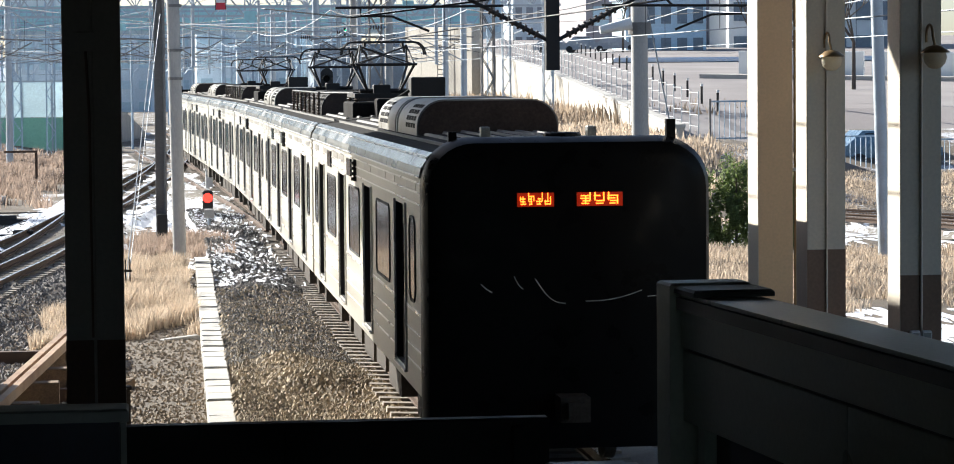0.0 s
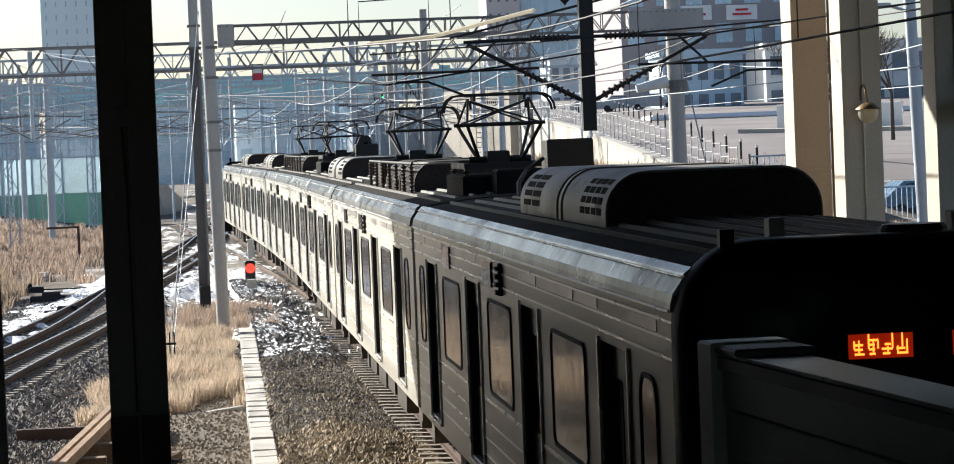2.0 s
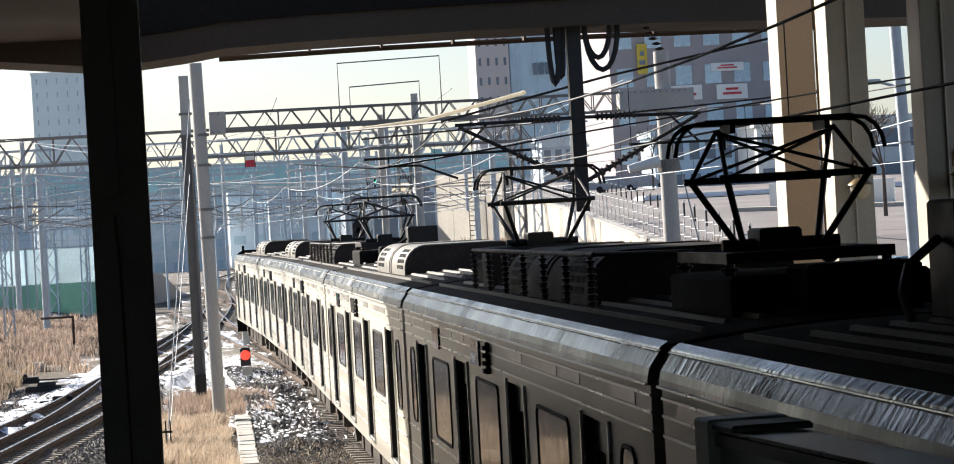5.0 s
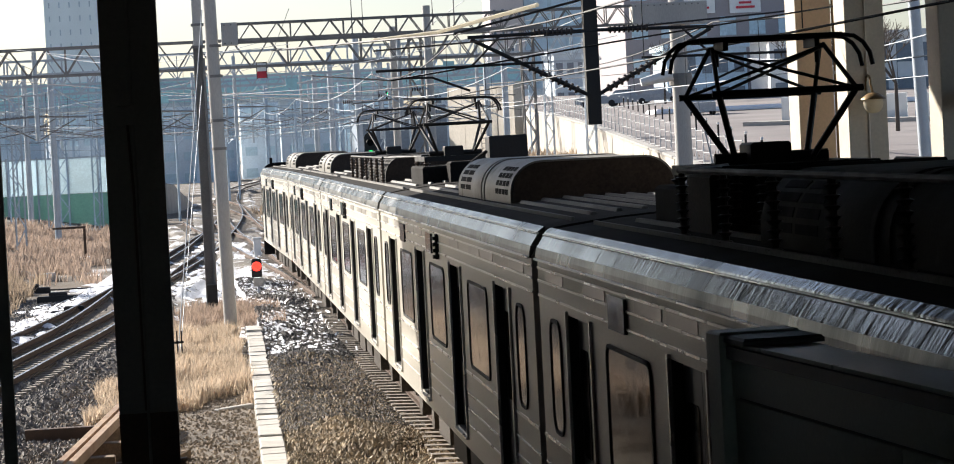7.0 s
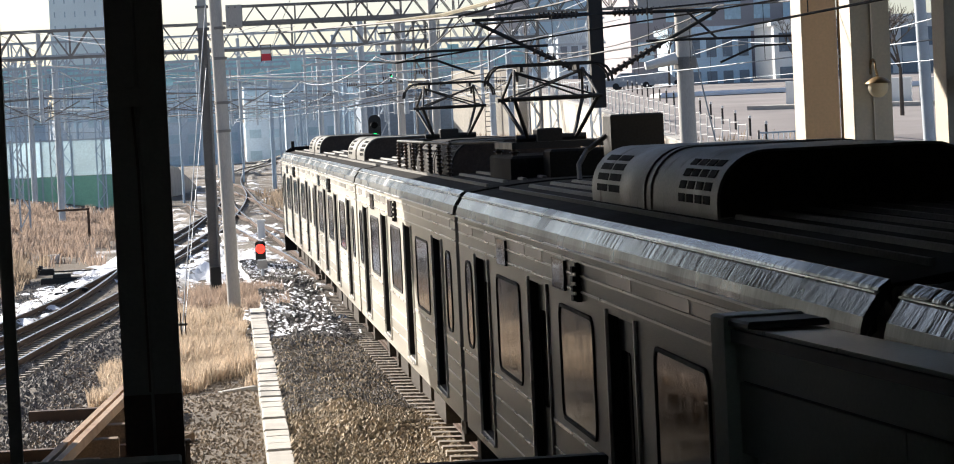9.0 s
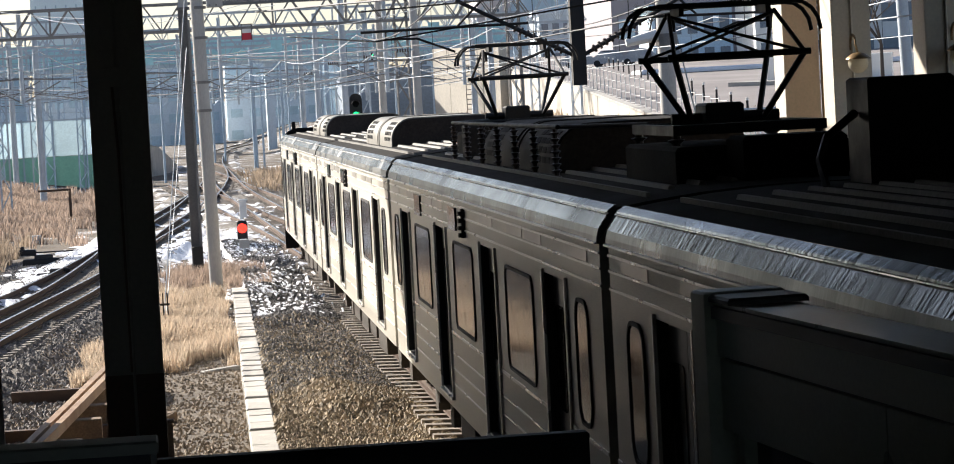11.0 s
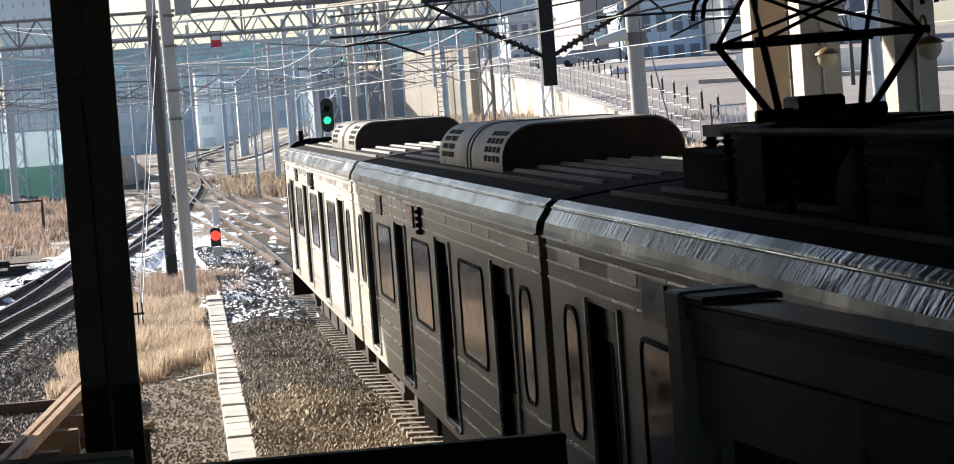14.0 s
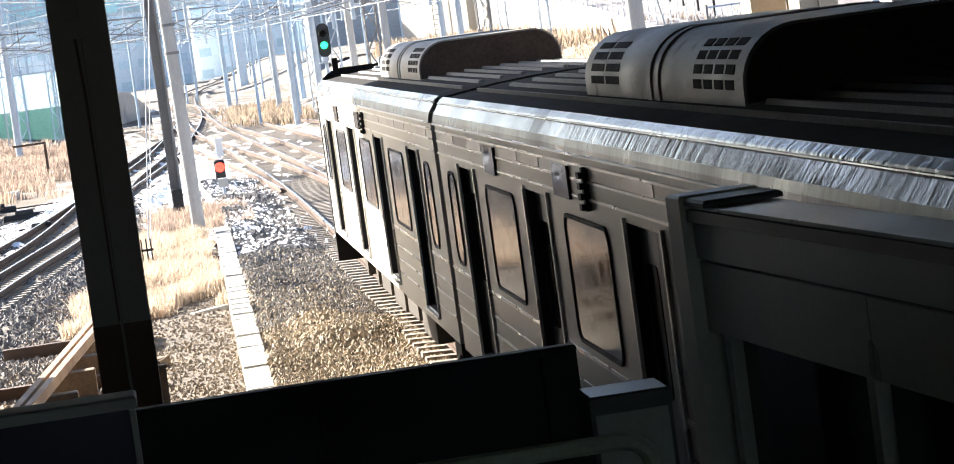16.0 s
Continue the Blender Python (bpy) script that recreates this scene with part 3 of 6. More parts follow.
# ---- station: platform, canopy, and unseen walls added to darken the hall ----
def station():
    single("platform", Build().box(-5.2, 2.75, -30, 26.5, 0.02, 1.10), PLATFORM, "dark paved platform end under the canopy", "platform", kind="structure")
    deck = Build()
    prof = [(-7.0, 7.46), (-2.65, 7.44), (-1.26, 7.30), (-0.36, 7.31), (0.35, 7.38), (0.96, 7.47), (2.4, 7.52), (5.0, 7.56), (7.1, 7.56), (11.0, 7.46), (13.0, 7.40)]
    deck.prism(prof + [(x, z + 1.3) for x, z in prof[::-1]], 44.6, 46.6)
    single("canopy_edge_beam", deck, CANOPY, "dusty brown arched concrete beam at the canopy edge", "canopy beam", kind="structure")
    # its unseen outline is cut back to let sun reach the trackside pillars
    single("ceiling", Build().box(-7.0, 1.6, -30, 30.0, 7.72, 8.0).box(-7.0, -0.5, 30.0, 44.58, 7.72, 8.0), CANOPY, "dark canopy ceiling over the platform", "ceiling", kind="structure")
    # added board: shade over the upper beam, done as a dark surface
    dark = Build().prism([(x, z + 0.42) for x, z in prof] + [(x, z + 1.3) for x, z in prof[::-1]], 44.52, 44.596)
    single("canopy_lining", dark, CANOPY_DARK, "near-black board standing for shade above the canopy beam", "canopy lining", kind="structure")
    fascia = thing("canopy_fascia", "slim steel eaves rail below the canopy edge", "eaves rail", kind="structure")
    part("eaves_rail", Build().line([(0.9, 46.9, 7.45), (3.6, 46.9, 7.50), (7.0, 46.9, 7.52), (12.5, 46.9, 7.48)], 0.045), CANOPY, fascia)
    for x in (1.35, 2.4, 3.6, 4.8, 6.0, 8.2, 9.6):
        part("strut", Build().box(x - 0.02, x + 0.02, 46.6, 46.92, 7.50, 7.60), CANOPY, fascia)
    # added out of view: ceiling and walls that only hold back light
    single("ceiling_inner", Build().box(1.62, 13.0, -30, 30.0, 7.72, 8.0), CANOPY, "added unseen ceiling that keeps skylight off the tracks", "ceiling", kind="structure")
    single("wall_back", Build().box(-7.3, 13.3, -30.6, -30.05, -0.5, 3.3), STATION, "added unseen wall behind the camera that limits skylight", "wall", kind="structure")
    single("wall_left", Build().box(-5.6, -5.25, -30.0, 43.0, -0.5, 7.7), STATION, "added unseen side wall that shuts out skylight", "wall", kind="structure")
    single("wall_right", Build().box(8.6, 8.9, -30.0, 21.0, -0.5, 7.7), STATION, "added unseen side wall that shuts out skylight", "wall", kind="structure")


station()


def column(name, label, x0, x1, y0, y1, z0, z1, face, band_top=None, seam=False):
    c = thing(name, label, "pillar", "canopy pillars")
    if band_top:
        part("shaft", Build().box(x0, x1, y0, y1, band_top, z1), face, c)
        part("dado_band", Build().box(x0 - 0.003, x1 + 0.003, y0 - 0.003, y1 + 0.003, z0, band_top), PILLAR_BAND, c, "brown painted foot")
    else:
        part("shaft", Build().box(x0, x1, y0, y1, z0, z1), face, c)
    if seam:
        part("conduit", Build().tube(((x0 + x1) / 2, y0 - 0.012, z0 + 0.6), ((x0 + x1) / 2, y0 - 0.012, z1 - 0.5), 0.011), face, c)
    return c


column("platform_pillar", "dark square steel pillar with brown foot on the platform", -0.567, -0.155, 20.2, 20.6, 1.10, 7.72, PILLAR, 2.60, True)
column("thin_post", "thin dark steel post at the platform edge", -1.10, -1.03, 16.0, 16.07, 1.10, 7.72, PILLAR)
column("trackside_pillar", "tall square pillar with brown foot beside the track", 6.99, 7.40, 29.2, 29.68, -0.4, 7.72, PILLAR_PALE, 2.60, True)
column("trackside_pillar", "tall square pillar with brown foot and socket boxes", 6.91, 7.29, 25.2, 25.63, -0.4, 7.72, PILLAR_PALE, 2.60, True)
column("cream_pillar", "cream pillar with warm bounce light in its front colour", 7.30, 7.72, 33.0, 33.55, -0.4, 7.72, PILLAR_WARM)


def pillar_extras():
    f = bpy.data.objects["cream_pillar"]
    # side faces get a tone of their own for direct sun
    part("lit_face", Build().box(7.292, 7.298, 33.0, 33.55, -0.4, 7.7), PILLAR_SIDE, f, "cream side face, its tone set against full sun")
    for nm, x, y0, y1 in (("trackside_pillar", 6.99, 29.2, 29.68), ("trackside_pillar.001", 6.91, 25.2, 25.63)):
        part("side_face", Build().box(x - 0.009, x - 0.005, y0, y1, -0.4, 7.7), PILLAR_SIDE, bpy.data.objects[nm], "cream side face, its tone set against full sun")
    s = bpy.data.objects["platform_pillar"]
    part("switch_box", Build().block(-0.47, -0.33, 20.13, 20.196, 4.66, 4.80, 0.01), PILLAR, s)
    part("cable", Build().line([(-0.40, 20.185, 4.66), (-0.38, 20.185, 4.2), (-0.375, 20.185, 2.62)], 0.010, 6), PILLAR_BAND, s)


pillar_extras()


def pipes():
    p = thing("wall_pipes", "bundle of upright brown cable pipes by the pillar", "pipes")
    for i, r in enumerate((0.028, 0.02, 0.022)):
        part("pipe", Build().tube((7.76 + 0.06 * i, 33.3, -0.3), (7.76 + 0.06 * i, 33.3, 7.7), r), BRASS, p)
    for z in (1.6, 3.3, 5.0):
        part("clamp", Build().box(7.722, 7.95, 33.26, 33.34, z, z + 0.04), PILLAR, p)


pipes()


def wall_lamp(x, y, z):
    w = thing("wall_lamp", "round opal globe wall lamp on curved bracket", "lamp", "pillar lamps")
    part("globe", Build().lathe((x, y - 0.22, z), [(0.02, -0.105), (0.06, -0.09), (0.095, -0.05), (0.108, 0), (0.10, 0.04), (0.09, 0.06)], 18), GLOBE, w, smooth=True)
    part("cap", Build().lathe((x, y - 0.22, z + 0.055), [(0.135, -0.012), (0.13, 0.0), (0.07, 0.045), (0.02, 0.06)], 18), BRASS, w, smooth=True)
    arc = [(x - 0.02, y + 0.0, z + 0.14)] + [(x - 0.02, y - 0.11 + 0.11 * math.cos(a), z + 0.20 + 0.10 * math.sin(a)) for a in [math.pi * i / 8 for i in range(9)]] + [(x, y - 0.22, z + 0.11)]
    part("bracket", Build().line(arc, 0.013), BRASS, w)


wall_lamp(7.20, 29.2, 4.60)
wall_lamp(7.17, 25.2, 4.60)


def socket_boxes():
    for x in (6.99, 7.10):
        s = thing("socket_box", "small white switch box on pillar foot", "switch box", "switch boxes")
        part("case", Build().block(x, x + 0.085, 25.13, 25.195, 1.98, 2.09, 0.008), WHITE, s)
        part("cover", Build().box(x + 0.01, x + 0.075, 25.122, 25.13, 1.99, 2.07), SIGN_EDGE, s)


socket_boxes()


# ---- platform screen, end barrier, sign, handrail ----
def screen():
    a, b = Vector((2.33, 12.5, 0)), Vector((2.70, 8.0, 0))
    s = thing("platform_screen", "grey-green metal platform screen with glazed doors below", "platform screen", at=pose(a.x, a.y, 0, 0, 0, math.degrees(math.atan2(b.x - a.x, a.y - b.y))))
    n = 9.5
    part("end_post", Build().block(-0.02, 0.36, -0.16, 0.06, 1.10, 3.515, 0.012), PSD, s, "pale end post")
    part("post_cap", Build().block(0.0, 0.37, -0.48, -0.165, 3.474, 3.505, 0.012), PSD_DARK, s)
    part("header", Build().block(0.03, 0.34, -n, -0.17, 3.232, 3.47, 0.02), PSD, s)
    part("header_lip", Build().box(0.005, 0.028, -n, -0.18, 3.40, 3.455), PSD_DARK, s)
    for y0, y1 in ((-2.4, -0.17), (-4.9, -2.412), (-n, -4.912)):
        part("lower_header", Build().block(0.04, 0.32, y0, y1, 2.90, 3.217, 0.004), PSD, s)
    part("joint", Build().box(0.06, 0.30, -n, -0.18, 3.2175, 3.2315), PSD_DARK, s, "dark shadow joint")
    part("top_trim", Build().box(0.022, 0.036, -n, -0.18, 3.458, 3.474), HANDRAIL, s, "thin pale edge trim")
    for k in range(5):
        y = -0.3 - 1.9 * k
        part("mullion", Build().box(0.07, 0.22, y - 0.09, y, 1.10, 2.895), PSD, s)
        d = part("door_leaf", Build().box(0.12, 0.16, y - 1.85, y - 0.12, 1.12, 2.89), GLASS, s, "dark glazed door leaf")
        part("door_rail", Build().box(0.10, 0.118, y - 1.7, y - 0.3, 1.95, 2.0), PSD, d)


screen()


def barrier():
    b = thing("end_barrier", "black solid barrier across the platform end", "barrier")
    part("panel", Build().box(-0.45, 1.77, 12.3, 12.36, 1.10, 2.905), BARRIER, b)
    part("top_rail", Build().block(-0.46, 1.77, 12.28, 12.38, 2.907, 2.935, 0.008), BARRIER, b)
    for x in (-0.4, 0.6, 1.6):
        part("post", Build().box(x, x + 0.06, 12.22, 12.296, 1.10, 2.9), BARRIER, b)
    c = thing("control_cabinet", "grey metal cabinet beside the screen end post", "cabinet")
    part("body", Build().block(1.74, 2.10, 11.9, 12.25, 1.10, 2.74, 0.01), PSD_DARK, c)
    part("door", Build().box(1.76, 2.08, 11.885, 11.897, 1.2, 2.66), PSD, c)
    s = thing("sign_board", "navy sign board with pale edging, seen from behind", "sign board")
    part("board", Build().box(-0.62, -0.040, 4.0, 4.03, 3.05, 3.950), NAVY, s)
    part("edging", Build().block(-0.63, -0.027, 3.985, 4.07, 3.952, 3.970, 0.003), SIGN_EDGE, s)
    part("edging", Build().box(-0.0385, -0.0305, 3.992, 4.04, 3.05, 3.950), SIGN_EDGE, s)
    for x in (-0.56, -0.14):
        part("post", Build().box(x, x + 0.05, 4.032, 4.075, 1.10, 3.9), PSD_DARK, s)
    h = thing("handrail", "pale green tubular handrail on the platform", "handrail")
    arc = [(0.3, 7.6, 3.22), (1.20, 7.6, 3.22), (1.25, 7.6, 3.21), (1.28, 7.6, 3.18), (1.29, 7.6, 3.13), (1.29, 7.6, 1.10)]
    part("rail_tube", Build().line(arc, 0.026, 10), HANDRAIL, h, smooth=True)
    part("post", Build().tube((0.5, 7.6, 1.10), (0.5, 7.6, 3.2), 0.019), HANDRAIL, h)


barrier()


# ---- the train ----
HALF, END = 1.56, 9.78                      # half the width of a car, half the length of its body
DOORS = (-7.28, -2.43, 2.43, 7.28)
EAVE, SILL, LINTEL, SKIRT = 3.38, 1.10, 2.98, 0.95
SHARED = {}


def shared(key, make, material, smooth=False):
    if key not in SHARED:
        SHARED[key] = make().mesh(key[0] if isinstance(key, tuple) else key, material)
        if smooth:
            SHARED[key].polygons.foreach_set("use_smooth", [True] * len(SHARED[key].polygons))
            SHARED[key].set_sharp_from_angle(angle=radians(35))
    return SHARED[key]


def rounded(w0, w1, h0, h1, r, n=5):
    """A rounded rectangle as (a, b) pairs."""
    out = []
    for cx, cy, s in ((w1 - r, h1 - r, 0), (w0 + r, h1 - r, 1), (w0 + r, h0 + r, 2), (w1 - r, h0 + r, 3)):
        out += [(cx + r * math.cos((s + i / n) * math.pi / 2), cy + r * math.sin((s + i / n) * math.pi / 2)) for i in range(n + 1)]
    return out


def body_shell():
    b = Build()
    edges = [-END] + [e for d in DOORS for e in (d - 0.65, d + 0.65)] + [END]
    for s in (-1, 1):
        x, xi = s * HALF, s * (HALF - 0.11)
        for a, c in zip(edges[::2], edges[1::2]):
            b.quad((x, a, SKIRT), (x, c, SKIRT), (x, c, EAVE), (x, a, EAVE))
        for d in DOORS:
            a, c = d - 0.65, d + 0.65
            b.quad((x, a, LINTEL), (x, c, LINTEL), (x, c, EAVE), (x, a, EAVE))
            b.quad((x, a, SKIRT), (x, c, SKIRT), (x, c, SILL), (x, a, SILL))
    for y in (-END, END):
        b.quad((-HALF, y, SKIRT), (HALF, y, SKIRT), (HALF, y, EAVE), (-HALF, y, EAVE))
        b.add([(-HALF, y, EAVE), (HALF, y, EAVE), (1.41, y, 3.60), (-1.41, y, 3.60)], [(0, 1, 2, 3)])
    b.quad((-HALF, -END, SKIRT), (-HALF, END, SKIRT), (HALF, END, SKIRT), (HALF, -END, SKIRT))
    return b


def door_surround():
    b = Build()
    x, xi, a, c = 0.0, 0.11, -0.65, 0.65
    b.quad((x, a, SILL), (xi, a, SILL), (xi, a, LINTEL), (x, a, LINTEL))
    b.quad((x, c, SILL), (xi, c, SILL), (xi, c, LINTEL), (x, c, LINTEL))
    b.quad((x, a, SILL), (x, c, SILL), (xi, c, SILL), (xi, a, SILL))
    return b.quad((x, a, LINTEL), (x, c, LINTEL), (xi, c, LINTEL), (xi, a, LINTEL))


def roof_edge(s):
    """The rolled stainless shoulder between the side and the gutter."""
    o = [(1.555, EAVE - 0.022), (1.578, EAVE - 0.018), (1.580, 3.372), (1.576, 3.415), (1.562, 3.468), (1.50, 3.468), (1.50, 3.4)]
    return Build().prism([(s * x, z) for x, z in o], -END, END)


def gutter_side(s):
    """The brighter strip between the shoulder panel and the gutter groove."""
    o = [(1.562, 3.469), (1.494, 3.569), (1.46, 3.568), (1.46, 3.469)]
    return Build().prism([(s * x, z) for x, z in o], -END, END)


def roof_coping(s):
    """The flat bright strip above the gutter groove."""
    o = [(1.492, 3.584), (1.486, 3.598), (1.435, 3.634), (1.425, 3.634), (1.425, 3.50), (1.47, 3.574)]
    return Build().prism([(s * x, z) for x, z in o], -END, END)


def roof_deck():
    o = [(-1.43, 3.50), (-1.424, 3.612), (-1.2, 3.645), (-0.8, 3.69), (-0.4, 3.715), (0, 3.725), (0.4, 3.715), (0.8, 3.69), (1.2, 3.645), (1.424, 3.612), (1.43, 3.50)]
    return Build().prism(o, -END, END)


def roof_ribs():
    b = Build()
    for i in range(8):
        x = -0.84 + 0.24 * i
        z = 3.725 - 0.052 * x * x
        for y0, y1 in ((-8.8, -3.25), (3.25, 8.6)):
            b.prism([(x - 0.035, z - 0.01), (x - 0.02, z + 0.025), (x + 0.02, z + 0.025), (x + 0.035, z - 0.01)], y0, y1)
    b.box(-1.12, -1.09, -9.3, 9.3, 3.65, 3.69)
    return b


def beads():
    """The thin pressed lines along the left and right sides."""
    b = Build()
    for s in (-1, 1):
        for z in (3.285, 3.175, 3.05):
            b.box(min(s * 1.559, s * 1.571), max(s * 1.559, s * 1.571), -END, END, z, z + 0.018)
        edges = [-END] + [e for d in DOORS for e in (d - 0.68, d + 0.68)] + [END]
        for a, c in zip(edges[::2], edges[1::2]):
            for z in (1.83, 1.60, 1.42, 1.24):
                b.box(min(s * 1.559, s * 1.57), max(s * 1.559, s * 1.57), a, c, z, z + (0.03 if z > 1.8 else 0.016))
        for d in DOORS:
            for y in (d - 0.70, d + 0.66):
                b.box(min(s * 1.559, s * 1.585), max(s * 1.559, s * 1.585), y, y + 0.04, SILL - 0.02, LINTEL + 0.03)
            b.box(min(s * 1.559, s * 1.60), max(s * 1.559, s * 1.60), d - 0.70, d + 0.70, SILL - 0.045, SILL - 0.02)
    return b


def window_frame(w, r):
    def make():
        b = Build()
        o, i = rounded(-w, w, 1.93, 2.90, r), rounded(-w + 0.03, w - 0.03, 1.96, 2.87, r - 0.03)
        n = len(o)
        v = [(-0.0, y, z) for y, z in o] + [(-0.016, y, z) for y, z in o] + [(-0.016, y, z) for y, z in i] + [(0.0, y, z) for y, z in i]
        f = [(k * n + j, k * n + (j + 1) % n, (k + 1) * n + (j + 1) % n, (k + 1) * n + j) for k in range(3) for j in range(n)]
        return b.add(v, f)
    return make


def window_pane(w, r):
    def make():
        i = rounded(-w + 0.028, w - 0.028, 1.958, 2.872, r - 0.03)
        return Build().add([(-0.006, y, z) for y, z in i], [tuple(range(len(i)))])
    return make


def door_leaf():
    b = Build()
    for y0, y1 in ((-0.645, -0.006), (0.006, 0.645)):
        b.box(0.0, 0.04, y0, y1, SILL + 0.01, LINTEL - 0.01)
    return b


def door_pane():
    b = Build()
    for y0, y1 in ((-0.52, -0.12), (0.12, 0.52)):
        o = rounded(y0, y1, 1.85, 2.72, 0.06, 3)
        b.add([(-0.008, y, z) for y, z in o] + [(0.004, y, z) for y, z in o], [tuple(range(len(o)))] + [(j, (j + 1) % len(o), len(o) + (j + 1) % len(o), len(o) + j) for j in range(len(o))])
    return b


def cooler_case():
    o = [(x, z) for x, z in rounded(-0.95, 0.95, 3.3, 4.15, 0.36, 8) if z > 3.68]
    o = [(0.95, 3.66)] + [p for p in o] + [(-0.95, 3.66)]
    return Build().prism(o, -3.05, 3.05)


def cooler_end():
    o = [(x, z) for x, z in rounded(-0.93, 0.93, 3.3, 4.13, 0.35, 8) if z > 3.68]
    o = [(0.93, 3.69)] + o + [(-0.93, 3.69)]
    return Build().prism(o, -0.018, 0.0)


def cooler_slot(s, k, half):
    """One louvre opening in the rolled side, in row k."""
    t0 = radians(-3 + 15.5 * k)
    p = [(s * (0.59 + r * math.cos(t)), 3.79 + r * math.sin(t)) for r, t in ((0.355, t0), (0.364, t0), (0.364, t0 + 0.17), (0.355, t0 + 0.17))]
    return Build().prism(p, -half, half)


def edge_strip(s):
    return Build().prism([(s * x, z) for x, z in ((1.57, EAVE - 0.022), (1.597, EAVE - 0.02), (1.597, EAVE - 0.006), (1.575, EAVE - 0.002))], -END, END)


def edge_strip_mid(s):
    return Build().prism([(s * x, z) for x, z in ((1.488, 3.571), (1.506, 3.575), (1.504, 3.582), (1.478, 3.582))], -END, END)


def frieze_plate():
    return Build().box(-1.5655, -1.5605, -0.55, 0.55, 3.197, 3.281)


def cooler_bands():
    b = Build()
    for y in (-0.30, 0.02):
        o = [(x, z) for x, z in rounded(-0.965, 0.965, 3.3, 4.163, 0.37, 8) if z > 3.68]
        o = [(0.965, 3.67)] + o + [(-0.965, 3.67)]
        b.prism(o, y, y + 0.14)
    return b


def insulator(b, x, y, z0, z1, r=0.06):
    n = max(3, int((z1 - z0) / 0.055))
    prof = []
    for i in range(n):
        z = z0 + (z1 - z0) * i / n
        h = (z1 - z0) / n
        prof += [(r * 0.5, z), (r, z + h * 0.45), (r * 0.5, z + h * 0.6)]
    b.lathe((x, y, 0), prof + [(r * 0.5, z1)], 8)


def panto_base():
    """A welded square frame."""
    z0, z1 = 4.06, 4.14
    o, i = [(-0.62, -1.0), (0.62, -1.0), (0.62, 1.0), (-0.62, 1.0)], [(-0.53, -0.91), (0.53, -0.91), (0.53, 0.91), (-0.53, 0.91)]
    v = [(x, y, z) for z in (z0, z1) for x, y in o + i]
    f = []
    for k in range(4):
        n = (k + 1) % 4
        f += [(k, n, 4 + n, 4 + k), (8 + k, 12 + k, 12 + n, 8 + n), (k, 8 + k, 8 + n, n), (4 + k, 4 + n, 12 + n, 12 + k)]
    return Build().add(v, f)


def panto_crossbar():
    return Build().box(-0.528, 0.528, -0.045, 0.045, 4.065, 4.135)


def panto_spring_box():
    return Build().block(-0.2, 0.12, -0.2, 0.25, 4.137, 4.30, 0.02)


def panto_foot():
    b = Build()
    insulator(b, 0, 0, 3.69, 4.06, 0.075)
    return b


def panto_lower():
    return Build().tube((0.31, 0.12, 4.18), (0.53, 0.72, 4.68), 0.026)


def panto_upper():
    return Build().tube((0.53, 0.72, 4.68), (0.44, 0.05, 5.04), 0.018)


def panto_brace():
    return Build().tube((0.53, 0.72, 4.68), (-0.43, 0.07, 5.02), 0.013)


def panto_knee():
    return Build().tube((-0.58, 0.72, 4.68), (0.58, 0.72, 4.68), 0.026)


def panto_head():
    b = Build()
    for e in (-0.17, 0.17):
        b.box(-0.56, 0.56, e - 0.03, e + 0.03, 5.085, 5.125)
        for s in (-1, 1):
            p = [(s * 0.56, e, 5.105), (s * 0.66, e, 5.09), (s * 0.73, e, 5.04), (s * 0.78, e, 4.96), (s * 0.80, e, 4.86)]
            b.line(p, 0.017)
    for s in (-1, 1):
        b.box(s * 0.36 - 0.02, s * 0.36 + 0.02, -0.2, 0.2, 5.02, 5.09)
        b.tube((s * 0.40, 0, 5.02), (s * 0.40, 0, 4.9), 0.02)
    return b


def cab_mask():
    """The rounded black front, at the end where y is negative."""
    b, n = Build(), 0
    rings = []
    for y, w, top, r in ((-END + 0.02, 1.575, 3.80, 0.52), (-10.02, 1.57, 3.79, 0.52), (-10.13, 1.52, 3.74, 0.50), (-10.17, 1.40, 3.62, 0.45)):
        o = [(1.0 * w, 0.42)] + [p for p in rounded(-w, w, -1.0, top, r, 8) if p[1] > 1.0] + [(-1.0 * w, 0.42)]
        rings.append([(x, y, z) for x, z in o])
        n = len(o)
    v = [p for ring in rings for p in ring]
    f = [(k * n + i, k * n + (i + 1) % n, (k + 1) * n + (i + 1) % n, (k + 1) * n + i) for k in range(len(rings) - 1) for i in range(n)]
    return b.add(v, f + [tuple(range(3 * n, 4 * n)), tuple(range(n))[::-1]])


def cab_curve(x0, x1, za, zb, lift):
    return Build().line([(x0 + (x1 - x0) * i / 10, -10.175, za + (zb - za) * i / 10 - lift * math.sin(math.pi * i / 10)) for i in range(11)], 0.0055, 5)


